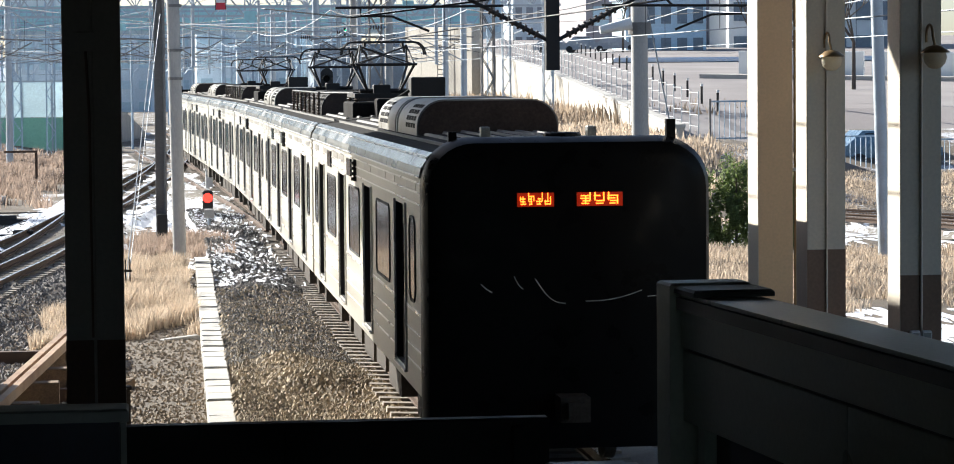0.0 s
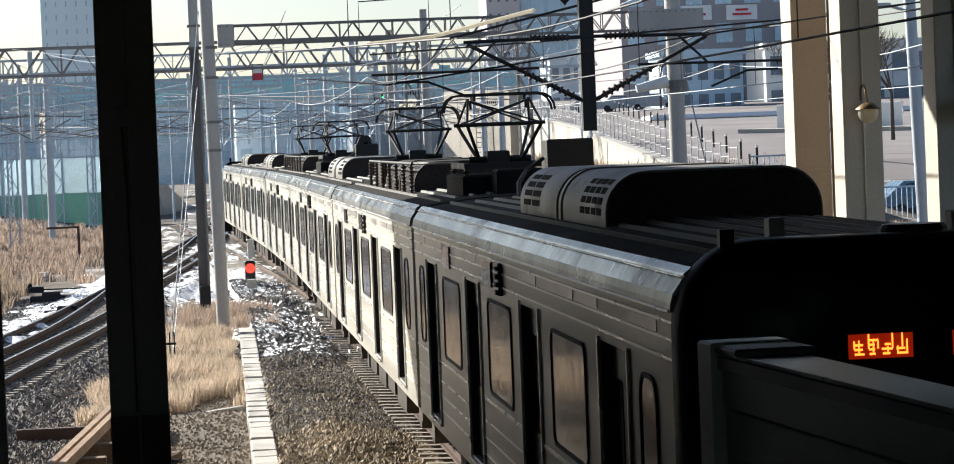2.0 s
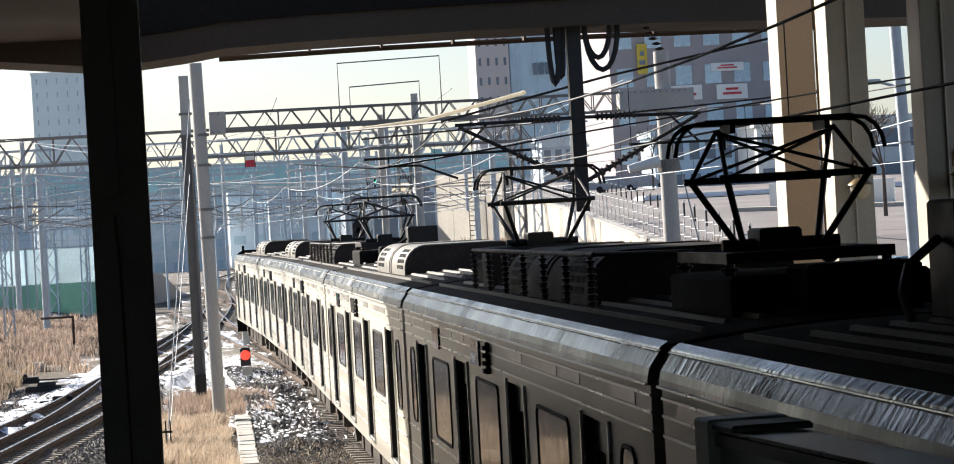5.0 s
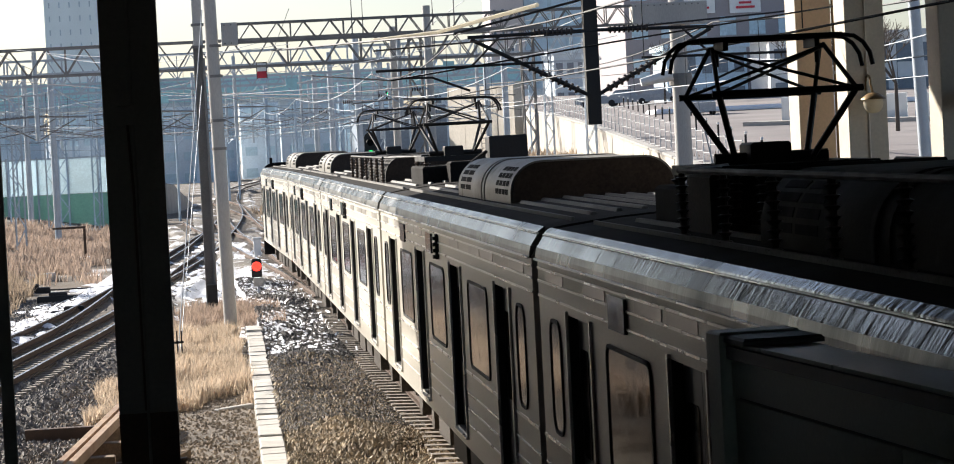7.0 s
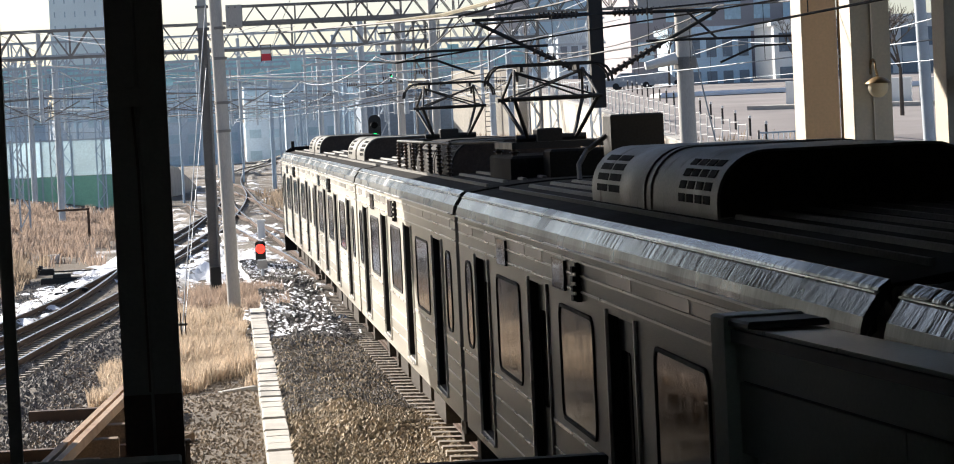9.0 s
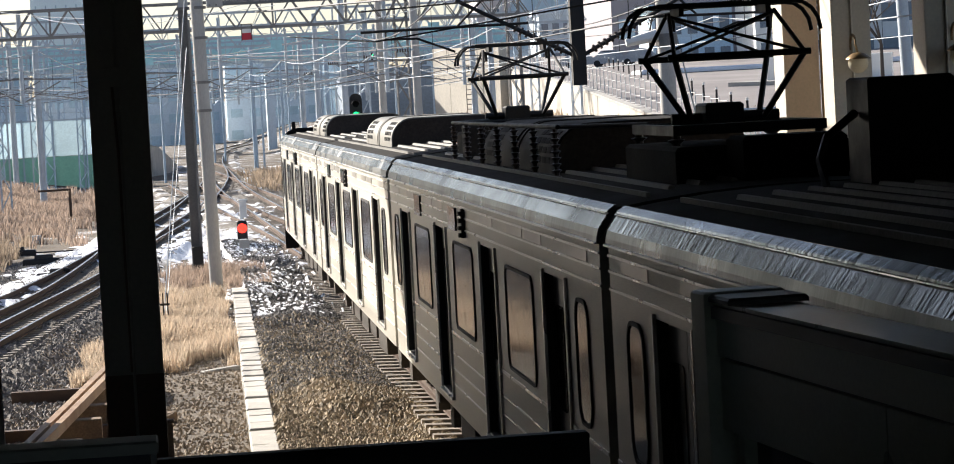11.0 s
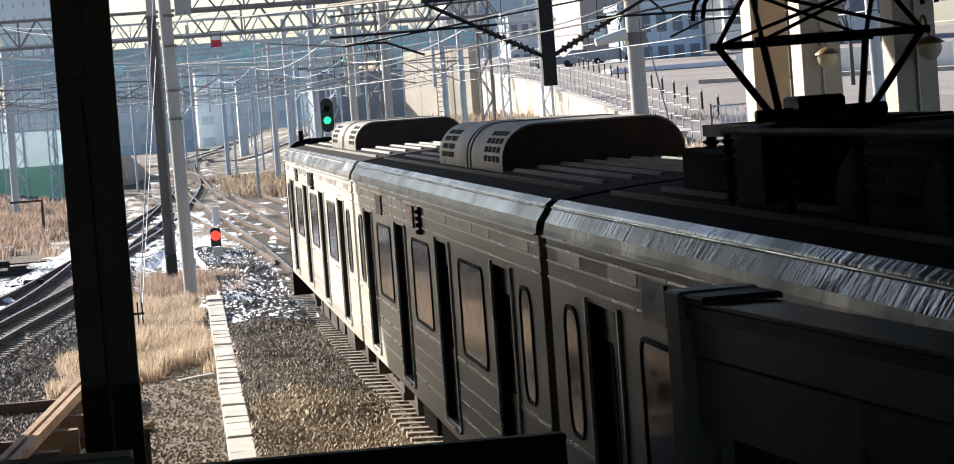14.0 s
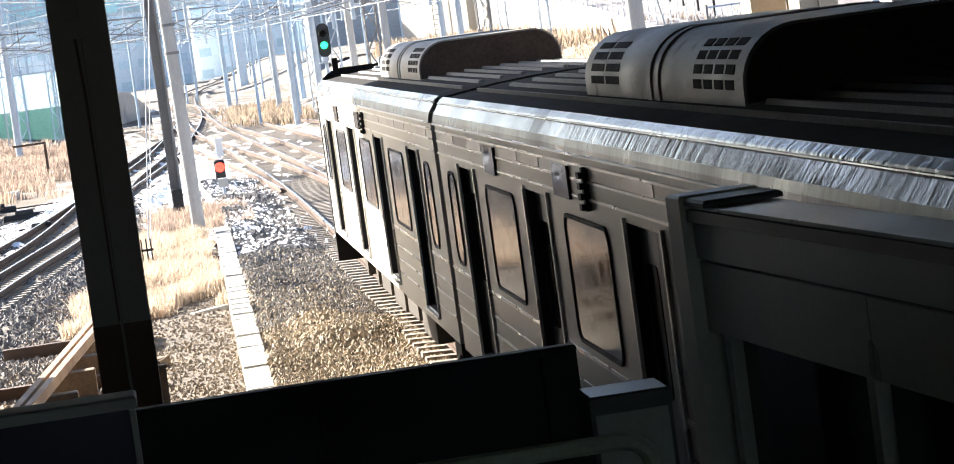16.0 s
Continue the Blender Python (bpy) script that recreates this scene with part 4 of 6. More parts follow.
def bogie_frame():
    b = Build()
    for s in (-1, 1):
        b.prism([(s * 1.02, 0.45), (s * 1.02, 0.72), (s * 1.14, 0.72), (s * 1.14, 0.45)], -1.5, 1.5)
        for y in (-1.05, 1.05):
            b.box(min(s * 0.98, s * 1.22), max(s * 0.98, s * 1.22), y - 0.2, y + 0.2, 0.28, 0.6)
        b.box(min(s * 1.0, s * 1.3), max(s * 1.0, s * 1.3), -0.3, 0.3, 0.5, 0.93)
    return b.box(-1.0, 1.0, -0.3, 0.3, 0.4, 0.85)


def wheelset():
    b = Build()
    for s in (-1, 1):
        b.tube((s * 0.70, 0, 0.43), (s * 0.83, 0, 0.43), 0.43, 20)
    return b.tube((-0.9, 0, 0.43), (0.9, 0, 0.43), 0.08, 8)


def under_box(l, d):
    return Build().block(-1.30, 1.30, -l / 2, l / 2, d, SKIRT - 0.002, 0.0)


def side_display():
    b = Build().box(-1.585, -1.559, -0.38, 0.38, 3.02, 3.27)
    return b


def side_speaker():
    b = Build()
    for k in range(4):
        b.box(-1.63, -1.559, -0.06, 0.06, 2.99 + 0.075 * k, 3.035 + 0.075 * k)
    return b.box(-1.60, -1.559, -0.04, 0.04, 2.98, 3.29)


def cab_end(car, far, lit):
    """One driving end; far turns it to the other end of the car."""
    turn = pose(0, 0, 0, 0, 0, 180 if far else 0)
    m = part("cab_mask", shared("cab_mask", cab_mask, BLACK, True), BLACK, car, "glossy black cab front with wide windscreen", at=turn)
    for x, z0, z1, w, y in ((1.16, 3.6, 3.98, 0.05, -9.95), (-1.22, 3.6, 3.86, 0.045, -9.8)):
        part("aerial", Build().box(x - w, x + w, y - 0.05, y + 0.05, z0, z1), BLACK, car, at=turn)
    for x in (-0.79, 0.40):
        part("roof_horn", Build().block(x - 0.05, x + 0.05, -9.3, -9.15, 3.72, 3.90, 0.01).box(x - 0.2, x + 0.13, -9.36, -9.1, 3.68, 3.745), STEEL_DULL, car, at=turn)
    part("roof_dome", Build().lathe((0.02, -9.6, 3.70), [(0.22, 0), (0.21, 0.12), (0.19, 0.14)], 16), BLACK, car, at=turn)
    cl = part("coupler", Build().box(-0.16, 0.16, -10.6, -10.0, 0.75, 1.02).box(-0.09, 0.09, -10.7, -10.6, 0.8, 0.97), UNDER, car, at=turn)
    if lit:
        for cx, w, glyphs in ((-0.36, 0.20, 4), (0.34, 0.25, 3)):
            board = part("led_board", Build().box(cx - w, cx + w, -10.182, -10.172, 3.05, 3.20), LED_PANEL, m, "small red-lit indicator board")
            r = rng(7 + glyphs)
            gw = 2 * w * 0.9 / glyphs
            for k in range(glyphs):                     # one bar-built glyph each
                g, x0 = Build(), cx - w * 0.9 + gw * k
                for z in (3.072, 3.10, 3.128, 3.156):
                    if r.random() < 0.75:
                        a = r.uniform(0.04, 0.3)
                        g.box(x0 + gw * a, x0 + gw * r.uniform(0.55, 0.86), -10.188, -10.184, z, z + 0.013)
                for q in (0.1, 0.42, 0.74):
                    if r.random() < 0.7:
                        z = r.choice((3.072, 3.11))
                        g.box(x0 + gw * q, x0 + gw * (q + 0.1), -10.189, -10.185, z, z + r.choice((0.05, 0.09)))
                part("lit_glyph", g, LED, board, "glowing orange bars of writing")
        # curved reflections on the windscreen, modelled as thin pale lines
        for a in ((-0.37, -0.04, 2.27, 2.0, 0.08), (0.18, 0.80, 2.02, 2.13, 0.035), (-0.60, -0.50, 2.30, 2.16, 0.025), (-0.96, -0.84, 2.22, 2.13, 0.01), (0.86, 1.0, 2.06, 2.07, 0.0)):
            part("trim_line", cab_curve(*a), WHITE_LINE, m, "thin pale line painting a reflection on the cab front")


def make_car(kind, label):
    c = thing("train_car", label, "train car", "cars of the train")
    part("body", shared("body", body_shell, STEEL), STEEL, c, "brushed stainless body with pressed lines")
    part("side_trim", shared("side_trim", beads, BRIGHT), BRIGHT, c, "pressed lines and door frames, sky highlight in their colour")
    part("underframe", shared("underframe", lambda: under_box(2 * END - 0.6, 0.80), UNDER), UNDER, c)
    part("roof", shared("roof", roof_deck, ROOF), ROOF, c, "sooty dark roof")
    part("roof_ribs", shared("roof_ribs", roof_ribs, ROOF_RIB), ROOF_RIB, c)
    for s in (-1, 1):
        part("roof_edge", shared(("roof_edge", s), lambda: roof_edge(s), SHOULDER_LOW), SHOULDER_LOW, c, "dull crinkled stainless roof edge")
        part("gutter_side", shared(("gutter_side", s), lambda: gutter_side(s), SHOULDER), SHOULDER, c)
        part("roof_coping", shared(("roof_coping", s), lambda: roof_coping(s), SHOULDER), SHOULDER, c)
        part("edge_strip", shared(("edge_strip", s), lambda: edge_strip(s), BRIGHT), BRIGHT, c)
        part("edge_strip", shared(("edge_strip_mid", s), lambda: edge_strip_mid(s), BRIGHT), BRIGHT, c)
        flip = pose(0, 0, 0, 0, 0, 0 if s < 0 else 180)
        # added thin plates that carry the painted reflections
        for y in (-8.6, -6.0, -4.7, -2.4, 2.6, 3.9, 6.4, 8.7):
            part("frieze_plate", shared("frieze_plate", frieze_plate, FRIEZE), FRIEZE, c, at=flip @ pose(0, y, 0))
        for d in DOORS:
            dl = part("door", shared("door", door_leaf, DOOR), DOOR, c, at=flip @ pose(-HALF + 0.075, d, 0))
            # recess sides take the black so the door opening reads as shaded
            part("door_seal", shared("door_seal", door_surround, RUBBER), RUBBER, dl, "door recess sides painted black as shade", at=pose(-0.075, 0, 0))
            part("door_window", shared("door_window", door_pane, GLASS), GLASS, dl)
        gaps = [(d + e) / 2 for d, e in zip(DOORS, DOORS[1:])]
        for y, w, r, k in [(g, 1.0, 0.14, "wide") for g in gaps] + [(-8.75, 0.34, 0.20, "slim"), (8.75, 0.34, 0.20, "slim")]:
            wf = part("window", shared(("window", k), window_frame(w, r), RUBBER), RUBBER, c, at=flip @ pose(-HALF - 0.001, y, 0))
            part("pane", shared(("pane", k), window_pane(w, r), GLASS), GLASS, wf)
        for y in (0.85, 5.2):
            part("side_display", shared("side_display", side_display, GLASS), GLASS, c, at=flip @ pose(0, y, 0))
        part("door_lamp", shared("door_lamp", side_speaker, RUBBER), RUBBER, c, at=flip @ pose(0, -0.35, 0))
    for y in (-6.9, 6.9):
        bg = part("bogie", shared("bogie", bogie_frame, UNDER), UNDER, c, at=pose(0, y, 0))
        for w in (-1.05, 1.05):
            part("wheelset", shared("wheelset", wheelset, UNDER, True), UNDER, bg, at=pose(0, w, 0))
    for y, l, d in ((-3.4, 1.8, 0.34), (-1.2, 1.5, 0.42), (0.9, 1.7, 0.36), (3.1, 1.6, 0.4)):
        part("equipment_box", shared(("equipment_box", l), lambda: under_box(l, d), UNDER), UNDER, c, at=pose(0, y, 0))
    skin, tone = (COOLER_SOOTY, "soot-blackened") if kind == "panto" else (COOLER, "weathered grey")
    cc = part("cooler", shared(("cooler", tone), cooler_case, skin, True), skin, c, tone + " rooftop air conditioner")
    # end plates carry the painted shade
    for y in (-3.052, 3.07):
        part("cooler_end", shared("cooler_end", cooler_end, COOLER_END), COOLER_END, cc, at=pose(0, y, 0))
    for s in (-1, 1):
        for k in range(4):
            for y, half in ((-2.66, 0.13), (-2.32, 0.13), (-1.98, 0.13), (-1.64, 0.13), (1.72, 0.30), (2.42, 0.30)):
                part("slot", shared(("slot", s, k, half), lambda: cooler_slot(s, k, half), DARK), DARK, cc, at=pose(0, y, 0))
    part("cooler_band", shared(("cooler_band", tone), cooler_bands, skin, True), skin, cc)
    if kind != "front":
        part("gangway", Build().box(-0.75, 0.75, -10.0, -END - 0.002, 1.0, 3.2), RUBBER, c, "black corrugated gangway")
    if kind != "tail":
        part("gangway", Build().box(-0.75, 0.75, END + 0.002, 10.0, 1.0, 3.2), RUBBER, c, "black corrugated gangway")
    if kind in ("front", "plain"):
        rb = part("roof_box", Build().block(0.12, 0.72, 8.9, 9.5, 3.69, 4.44, 0.02), IRON, c, "black rooftop equipment box")
        part("cable", Build().line([(0.1, 9.2, 4.2), (-0.15, 9.0, 4.05), (-0.3, 8.6, 3.9), (-0.35, 8.2, 3.73)], 0.03), IRON, rb)
    if kind == "panto":
        for y in (-6.75, 7.15):
            p = part("pantograph", shared("panto_base", panto_base, IRON), IRON, c, "black diamond pantograph raised to the wire", at=pose(0, y, 0))
            for fx in (-0.58, 0.58):
                for fy in (-0.9, 0.9):
                    part("foot_insulator", shared("foot_insulator", panto_foot, INSUL), INSUL, p, at=pose(fx, fy, 0))
            for y0 in (-0.31, 0.35):
                part("crossbar", shared("panto_crossbar", panto_crossbar, IRON), IRON, p, at=pose(0, y0, 0))
            part("spring_box", shared("panto_spring_box", panto_spring_box, IRON), IRON, p)
            part("hinge_shaft", shared("panto_shaft", lambda: Build().tube((-0.45, 0, 4.18), (0.45, 0, 4.18), 0.045), IRON), IRON, p)
            for s in (1, -1):
                for e in (1, -1):
                    flip = Matrix.Diagonal((s, e, 1, 1))
                    part("lower_arm", shared("lower_arm", panto_lower, IRON), IRON, p, at=flip)
                    part("upper_arm", shared("upper_arm", panto_upper, IRON), IRON, p, at=flip)
                    part("cross_brace", shared("cross_brace", panto_brace, IRON), IRON, p, at=flip)
                part("knee_bar", shared("knee_bar", panto_knee, IRON), IRON, p, at=Matrix.Diagonal((1, s, 1, 1)))
            part("contact_head", shared("panto_head", panto_head, IRON), IRON, p)
        for k in range(7):
            y = -4.2 + 1.55 * k
            part("insulator", shared("insulator", lambda: (lambda b: (insulator(b, 0, 0, 3.66, 4.12, 0.05), b)[1])(Build()), INSUL), INSUL, c, at=pose(-1.08, y, 0))
        part("bus_bar", Build().tube((-1.08, -4.4, 4.14), (-1.08, 5.2, 4.14), 0.022).tube((-1.08, -4.2, 4.14), (-0.5, -5.9, 4.14), 0.02).tube((-1.08, 5.0, 4.14), (-0.5, 6.4, 4.14), 0.02), IRON, c)
        for y in (-7.0, 7.4):
            part("switch_gear", Build().block(-0.70, 0.74, y - 1.25, y + 1.15, 3.66, 3.98, 0.03).block(-0.3, 0.5, y - 1.9, y - 1.26, 3.66, 4.05, 0.03), ROOF, c, "black rooftop switch gear")
        part("roof_box", Build().block(-0.9, -0.25, 5.0, 5.9, 3.68, 4.10, 0.02), UNDER, c)
        part("roof_box", Build().block(0.05, 0.8, 4.9, 5.9, 3.68, 4.13, 0.02), UNDER, c)
        for x, y in ((-0.75, 3.9), (-0.35, 3.9), (0.1, 3.9), (0.5, 3.9), (-0.75, 4.8), (-0.35, 4.9)):
            part("insulator", shared("insulator", lambda: Build(), INSUL), INSUL, c, at=pose(x, y, 0))
        part("bus_bar", Build().line([(-1.08, 3.9, 4.14), (0.5, 3.9, 4.14), (0.5, 5.2, 4.14)], 0.02), IRON, c)
    if kind == "front":
        cab_end(c, False, True)
    if kind == "tail":
        cab_end(c, True, False)
    return c


CARS = [make_car("front", "stainless driving car with black front and lit orange indicators"),
        make_car("panto", "stainless motor car with two raised pantographs and roof insulators"),
        make_car("plain", "stainless passenger car with rooftop cooler and black roof box"),
        make_car("panto", "stainless motor car with two raised pantographs and roof insulators"),
        make_car("mid", "stainless passenger car with one rooftop cooler"),
        make_car("tail", "stainless rear driving car with rooftop cooler and short aerial")]


# ---- poles, gantries and wires over the yard ----
def near_poles():
    p = thing("concrete_mast", "round pale concrete mast standing in dry grass", "mast")
    part("shaft", Build().tube((0.86, 70.1, -0.5), (0.735, 70.1, 8.87), 0.165, 20, 0.16), POLE, p, smooth=True)
    for z in (4.5, 5.2, 6.3, 7.05):
        part("clamp", Build().tube((0.80, 70.1, z), (0.80, 70.1, z + 0.07), 0.185, 16), GALV_OLD, p)
    s = thing("steel_mast", "slim weathered steel mast with a control box", "mast")
    m = Build().box(0.33, 0.36, 82.2, 82.5, -0.5, 7.55).box(0.58, 0.61, 82.2, 82.5, -0.5, 7.55).box(0.36, 0.58, 82.34, 82.36, -0.5, 7.55)
    part("shaft", m, GALV_OLD, s)
    part("upper_shaft", Build().block(0.35, 0.63, 82.25, 82.53, 7.55, 9.30, 0.02), POLE, s, "thick pale timber head")
    for z0, z1 in ((8.15, 8.22), (7.5, 7.58)):
        part("collar", Build().box(0.30, 0.68, 82.2, 82.58, z0, z1), GALV_OLD, s)
    part("control_box", Build().block(0.36, 0.66, 81.9, 82.2, 0.0, 0.62, 0.02), IRON, s)
    part("cable_pipe", Build().tube((0.62, 82.15, 0.6), (0.62, 82.15, 7.2), 0.04), GALV_OLD, s)
    g = thing("guy_wire", "steel guy wire with a weighted stay at its foot", "guy wire")
    part("wire", Build().line([(-0.45, 63.2, -0.1), (0.55, 69.5, 7.95)], 0.014).line([(-0.40, 63.4, -0.1), (0.45, 69.6, 6.1)], 0.010), WIRE_PALE, g)
    part("stay_frame", Build().box(-0.60, -0.30, 63.15, 63.2, 0.22, 0.27).box(-0.57, -0.54, 63.15, 63.2, 0.0, 0.5).box(-0.46, -0.43, 63.15, 63.2, -0.4, 0.5).box(-0.36, -0.33, 63.15, 63.2, 0.0, 0.5), IRON, g)
    r = thing("road_side_mast", "tall round grey concrete mast with a stay wire", "mast")
    part("shaft", Build().tube((12.52, 70.3, -0.5), (12.48, 70.3, 8.6), 0.23, 20, 0.2), POLE, r, smooth=True)
    part("stay", Build().tube((12.7, 70.3, 6.2), (13.35, 70.3, 2.9), 0.02), WIRE_PALE, r)
    part("clamp", Build().tube((12.5, 70.3, 5.55), (12.5, 70.3, 5.85), 0.29, 14), GALV_OLD, r)
    part("insulator_arm", Build().tube((11.45, 70.1, 5.66), (12.25, 70.1, 5.82), 0.10, 10, 0.16), WHITE, r, "thick white sleeve")
    q = thing("lamp_post", "slim blue-grey lamp post beside the bank", "lamp post")
    part("shaft", Build().tube((19.1, 71.2, -0.5), (18.8, 71.2, 9.0), 0.17, 14, 0.15), GALV, q, smooth=True)
    part("bracket_arm", Build().tube((18.85, 71.2, 7.4), (18.2, 71.1, 7.6), 0.04).block(17.9, 18.3, 71.0, 71.25, 7.52, 7.65, 0.02), GALV, q)


near_poles()


def truss(b, x0, x1, y, z0, z1, step=1.5, r=0.035, depth=0.5):
    for yy in (y, y + depth):
        for z in (z0, z1):
            b.box(x0, x1, yy - r, yy + r, z - r, z + r)
        n = max(1, int((x1 - x0) / step))
        for k in range(n):
            a, c = x0 + (x1 - x0) * k / n, x0 + (x1 - x0) * (k + 1) / n
            m = (a + c) / 2
            b.tube((a, yy, z0), (m, yy, z1), r * 0.7, 4)
            b.tube((m, yy, z1), (c, yy, z0), r * 0.7, 4)
            if k % 2 == 0:
                b.tube((a, yy, z0), (a, yy, z1), r * 0.7, 4)
    for z in (z0, z1):
        n = max(1, int((x1 - x0) / step))
        for k in range(n):
            a, c = x0 + (x1 - x0) * k / n, x0 + (x1 - x0) * (k + 1) / n
            b.tube((a, y, z), (c, y + depth, z), r * 0.6, 4)
    return b


def lattice_leg(b, x, y, z0, z1, w=0.4, r=0.03, taper=1.0):
    n = int((z1 - z0) / 0.8)
    for s in (-1, 1):
        for e in (-1, 1):
            b.tube((x + s * w / 2, y + e * w / 2, z0), (x + s * w / 2 * taper, y + e * w / 2 * taper, z1), r, 4)
    for k in range(n):
        a, c = z0 + (z1 - z0) * k / n, z0 + (z1 - z0) * (k + 1) / n
        s = 1 if k % 2 else -1
        for e in (-1, 1):
            b.tube((x - s * w / 2, y + e * w / 2, a), (x + s * w / 2, y + e * w / 2, c), r * 0.6, 4)
            b.tube((x + e * w / 2, y - s * w / 2, a), (x + e * w / 2, y + s * w / 2, c), r * 0.6, 4)
    return b


def near_gantry():
    g = thing("wire_gantry", "grey steel lattice gantry with riveted end plates", "gantry", "wire gantries")
    part("truss", truss(Build(), 1.4, 11.3, 70.0, 7.14, 7.60, 0.62, 0.028, 0.35), GALV_OLD, g)
    for x0, x1 in ((1.0, 1.4), (11.3, 13.2)):
        pl = part("end_plate", Build().block(x0, x1, 69.95, 70.45, 7.08, 7.64, 0.01), POLE, g, "pale riveted end plate")
        rv = Build()
        for k in range(int((x1 - x0) / 0.16)):
            for z in (7.13, 7.58):
                rv.lathe((x0 + 0.08 + 0.16 * k, 69.945, z), [(0.018, -0.015), (0.018, 0.015)], 6)
        part("rivets", rv, GALV_OLD, pl)


near_gantry()
FAR_GANTRIES = ((104.0, -26.0, 13.4, 7.55, 8.55), (134.0, -30.0, 20.0, 8.0, 9.2), (165.0, -30.0, 22.0, 8.3, 9.5), (205.0, -34.0, 26.0, 8.4, 9.6), (255.0, -36.0, 30.0, 8.4, 9.7), (320.0, -40.0, 38.0, 8.4, 9.9))
for gy, gx0, gx1, gz0, gz1 in FAR_GANTRIES:
    far = thing("wire_gantry", "blue-grey lattice gantry spanning several tracks", "gantry", "wire gantries")
    # tone turns paler and bluer with distance, as haze in the colour
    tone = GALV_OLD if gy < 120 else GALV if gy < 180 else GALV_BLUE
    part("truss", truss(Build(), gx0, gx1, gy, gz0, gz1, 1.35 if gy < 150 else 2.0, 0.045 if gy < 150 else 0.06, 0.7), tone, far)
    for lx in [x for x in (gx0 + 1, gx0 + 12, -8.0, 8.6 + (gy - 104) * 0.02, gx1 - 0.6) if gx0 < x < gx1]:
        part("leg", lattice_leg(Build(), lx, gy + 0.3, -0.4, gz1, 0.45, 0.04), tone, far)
    if gy < 120:
        for k, bx in enumerate((6.3, 6.7)):
            cap = Build().line([(bx, gy, gz1), (bx, gy, gz1 + 2.2 - 0.9 * k), (bx + 3.8 - 1.2 * k, gy, gz1 + 2.3 - 0.9 * k), (bx + 3.8 - 1.2 * k, gy, gz1 + 0.2)], 0.028, 5)
            part("top_frame", cap, tone, far, "thin wire frame on top")


def mast(x, y, top, r, material, label):
    m = thing("catenary_mast", label, "mast", "catenary masts")
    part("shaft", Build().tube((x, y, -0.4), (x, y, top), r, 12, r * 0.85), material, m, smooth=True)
    part("top_arm", Build().tube((x, y - 0.1, 6.3), (x - 2.4, y - 0.1, 6.35), 0.03, 6), GALV, m)
    part("strut", Build().tube((x, y - 0.1, 5.3), (x - 1.9, y - 0.1, 6.3), 0.025, 6), GALV, m)
    part("steady_arm", Build().tube((x - 0.6, y - 0.1, 5.6), (x - 2.7, y - 0.1, 5.35), 0.02, 6), GALV, m)
    ins = Build()
    for k in range(5):
        ins.tube((x - 0.25 - 0.09 * k, y - 0.1, 6.3), (x - 0.29 - 0.09 * k, y - 0.1, 6.3), 0.07, 8)
    part("insulator", ins, INSUL, m)


# farther masts take the hazier steel tone
for mx, my, mt in ((8.55, 98, 9.2), (8.0, 107, 8.9), (7.3, 119, 9.0), (7.6, 147, 9.4), (8.2, 178, 9.2), (6.3, 221, 9.5), (-7.0, 150, 9.0), (-9.6, 172, 10.0), (14.6, 128, 8.5), (17.2, 160, 8.8), (-4.8, 235, 9.4), (11.0, 200, 9.0)):
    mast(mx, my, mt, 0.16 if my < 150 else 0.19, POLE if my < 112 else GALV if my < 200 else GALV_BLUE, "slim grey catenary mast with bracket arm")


rm = rng(57)
slim = None
for k in range(24):
    sy = rm.uniform(150, 335)
    sx = rm.uniform(-15, 17)
    if abs(sx - 3.3) < 2.0 and sy < 200:
        sx += 4.5
    if slim is None:
        slim = thing("slim_post", "slim blue-grey trackside post far up the yard", "post", "far trackside posts", at=pose(sx, sy, -0.4))
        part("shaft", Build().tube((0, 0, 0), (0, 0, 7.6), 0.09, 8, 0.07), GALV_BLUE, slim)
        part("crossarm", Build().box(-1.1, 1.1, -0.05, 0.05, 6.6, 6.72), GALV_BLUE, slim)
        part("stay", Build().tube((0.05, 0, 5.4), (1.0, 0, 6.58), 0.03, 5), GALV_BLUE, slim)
    else:
        copy_thing(slim, pose(sx, sy, -0.4, 0, 0, rm.uniform(-25, 25)))


def drop_tube(x, y, z0, z1):
    d = thing("drop_tube", "grey drop tube hanging from the gantry with arms", "drop tube", "drop tubes")
    part("tube", Build().tube((x, y, z0), (x, y, z1), 0.09, 10), GALV, d)
    for s in (-1, 1):
        part("top_arm", Build().tube((x, y, z1 - 2.4), (x + s * 1.8, y, z1 - 2.5), 0.028, 6), GALV_OLD, d)
        part("strut", Build().tube((x, y, z1 - 3.3), (x + s * 1.4, y, z1 - 2.55), 0.024, 6), GALV_OLD, d)
        part("steady_arm", Build().tube((x, y, z1 - 2.9), (x + s * 2.2, y, z1 - 3.25), 0.02, 6), GALV_OLD, d)


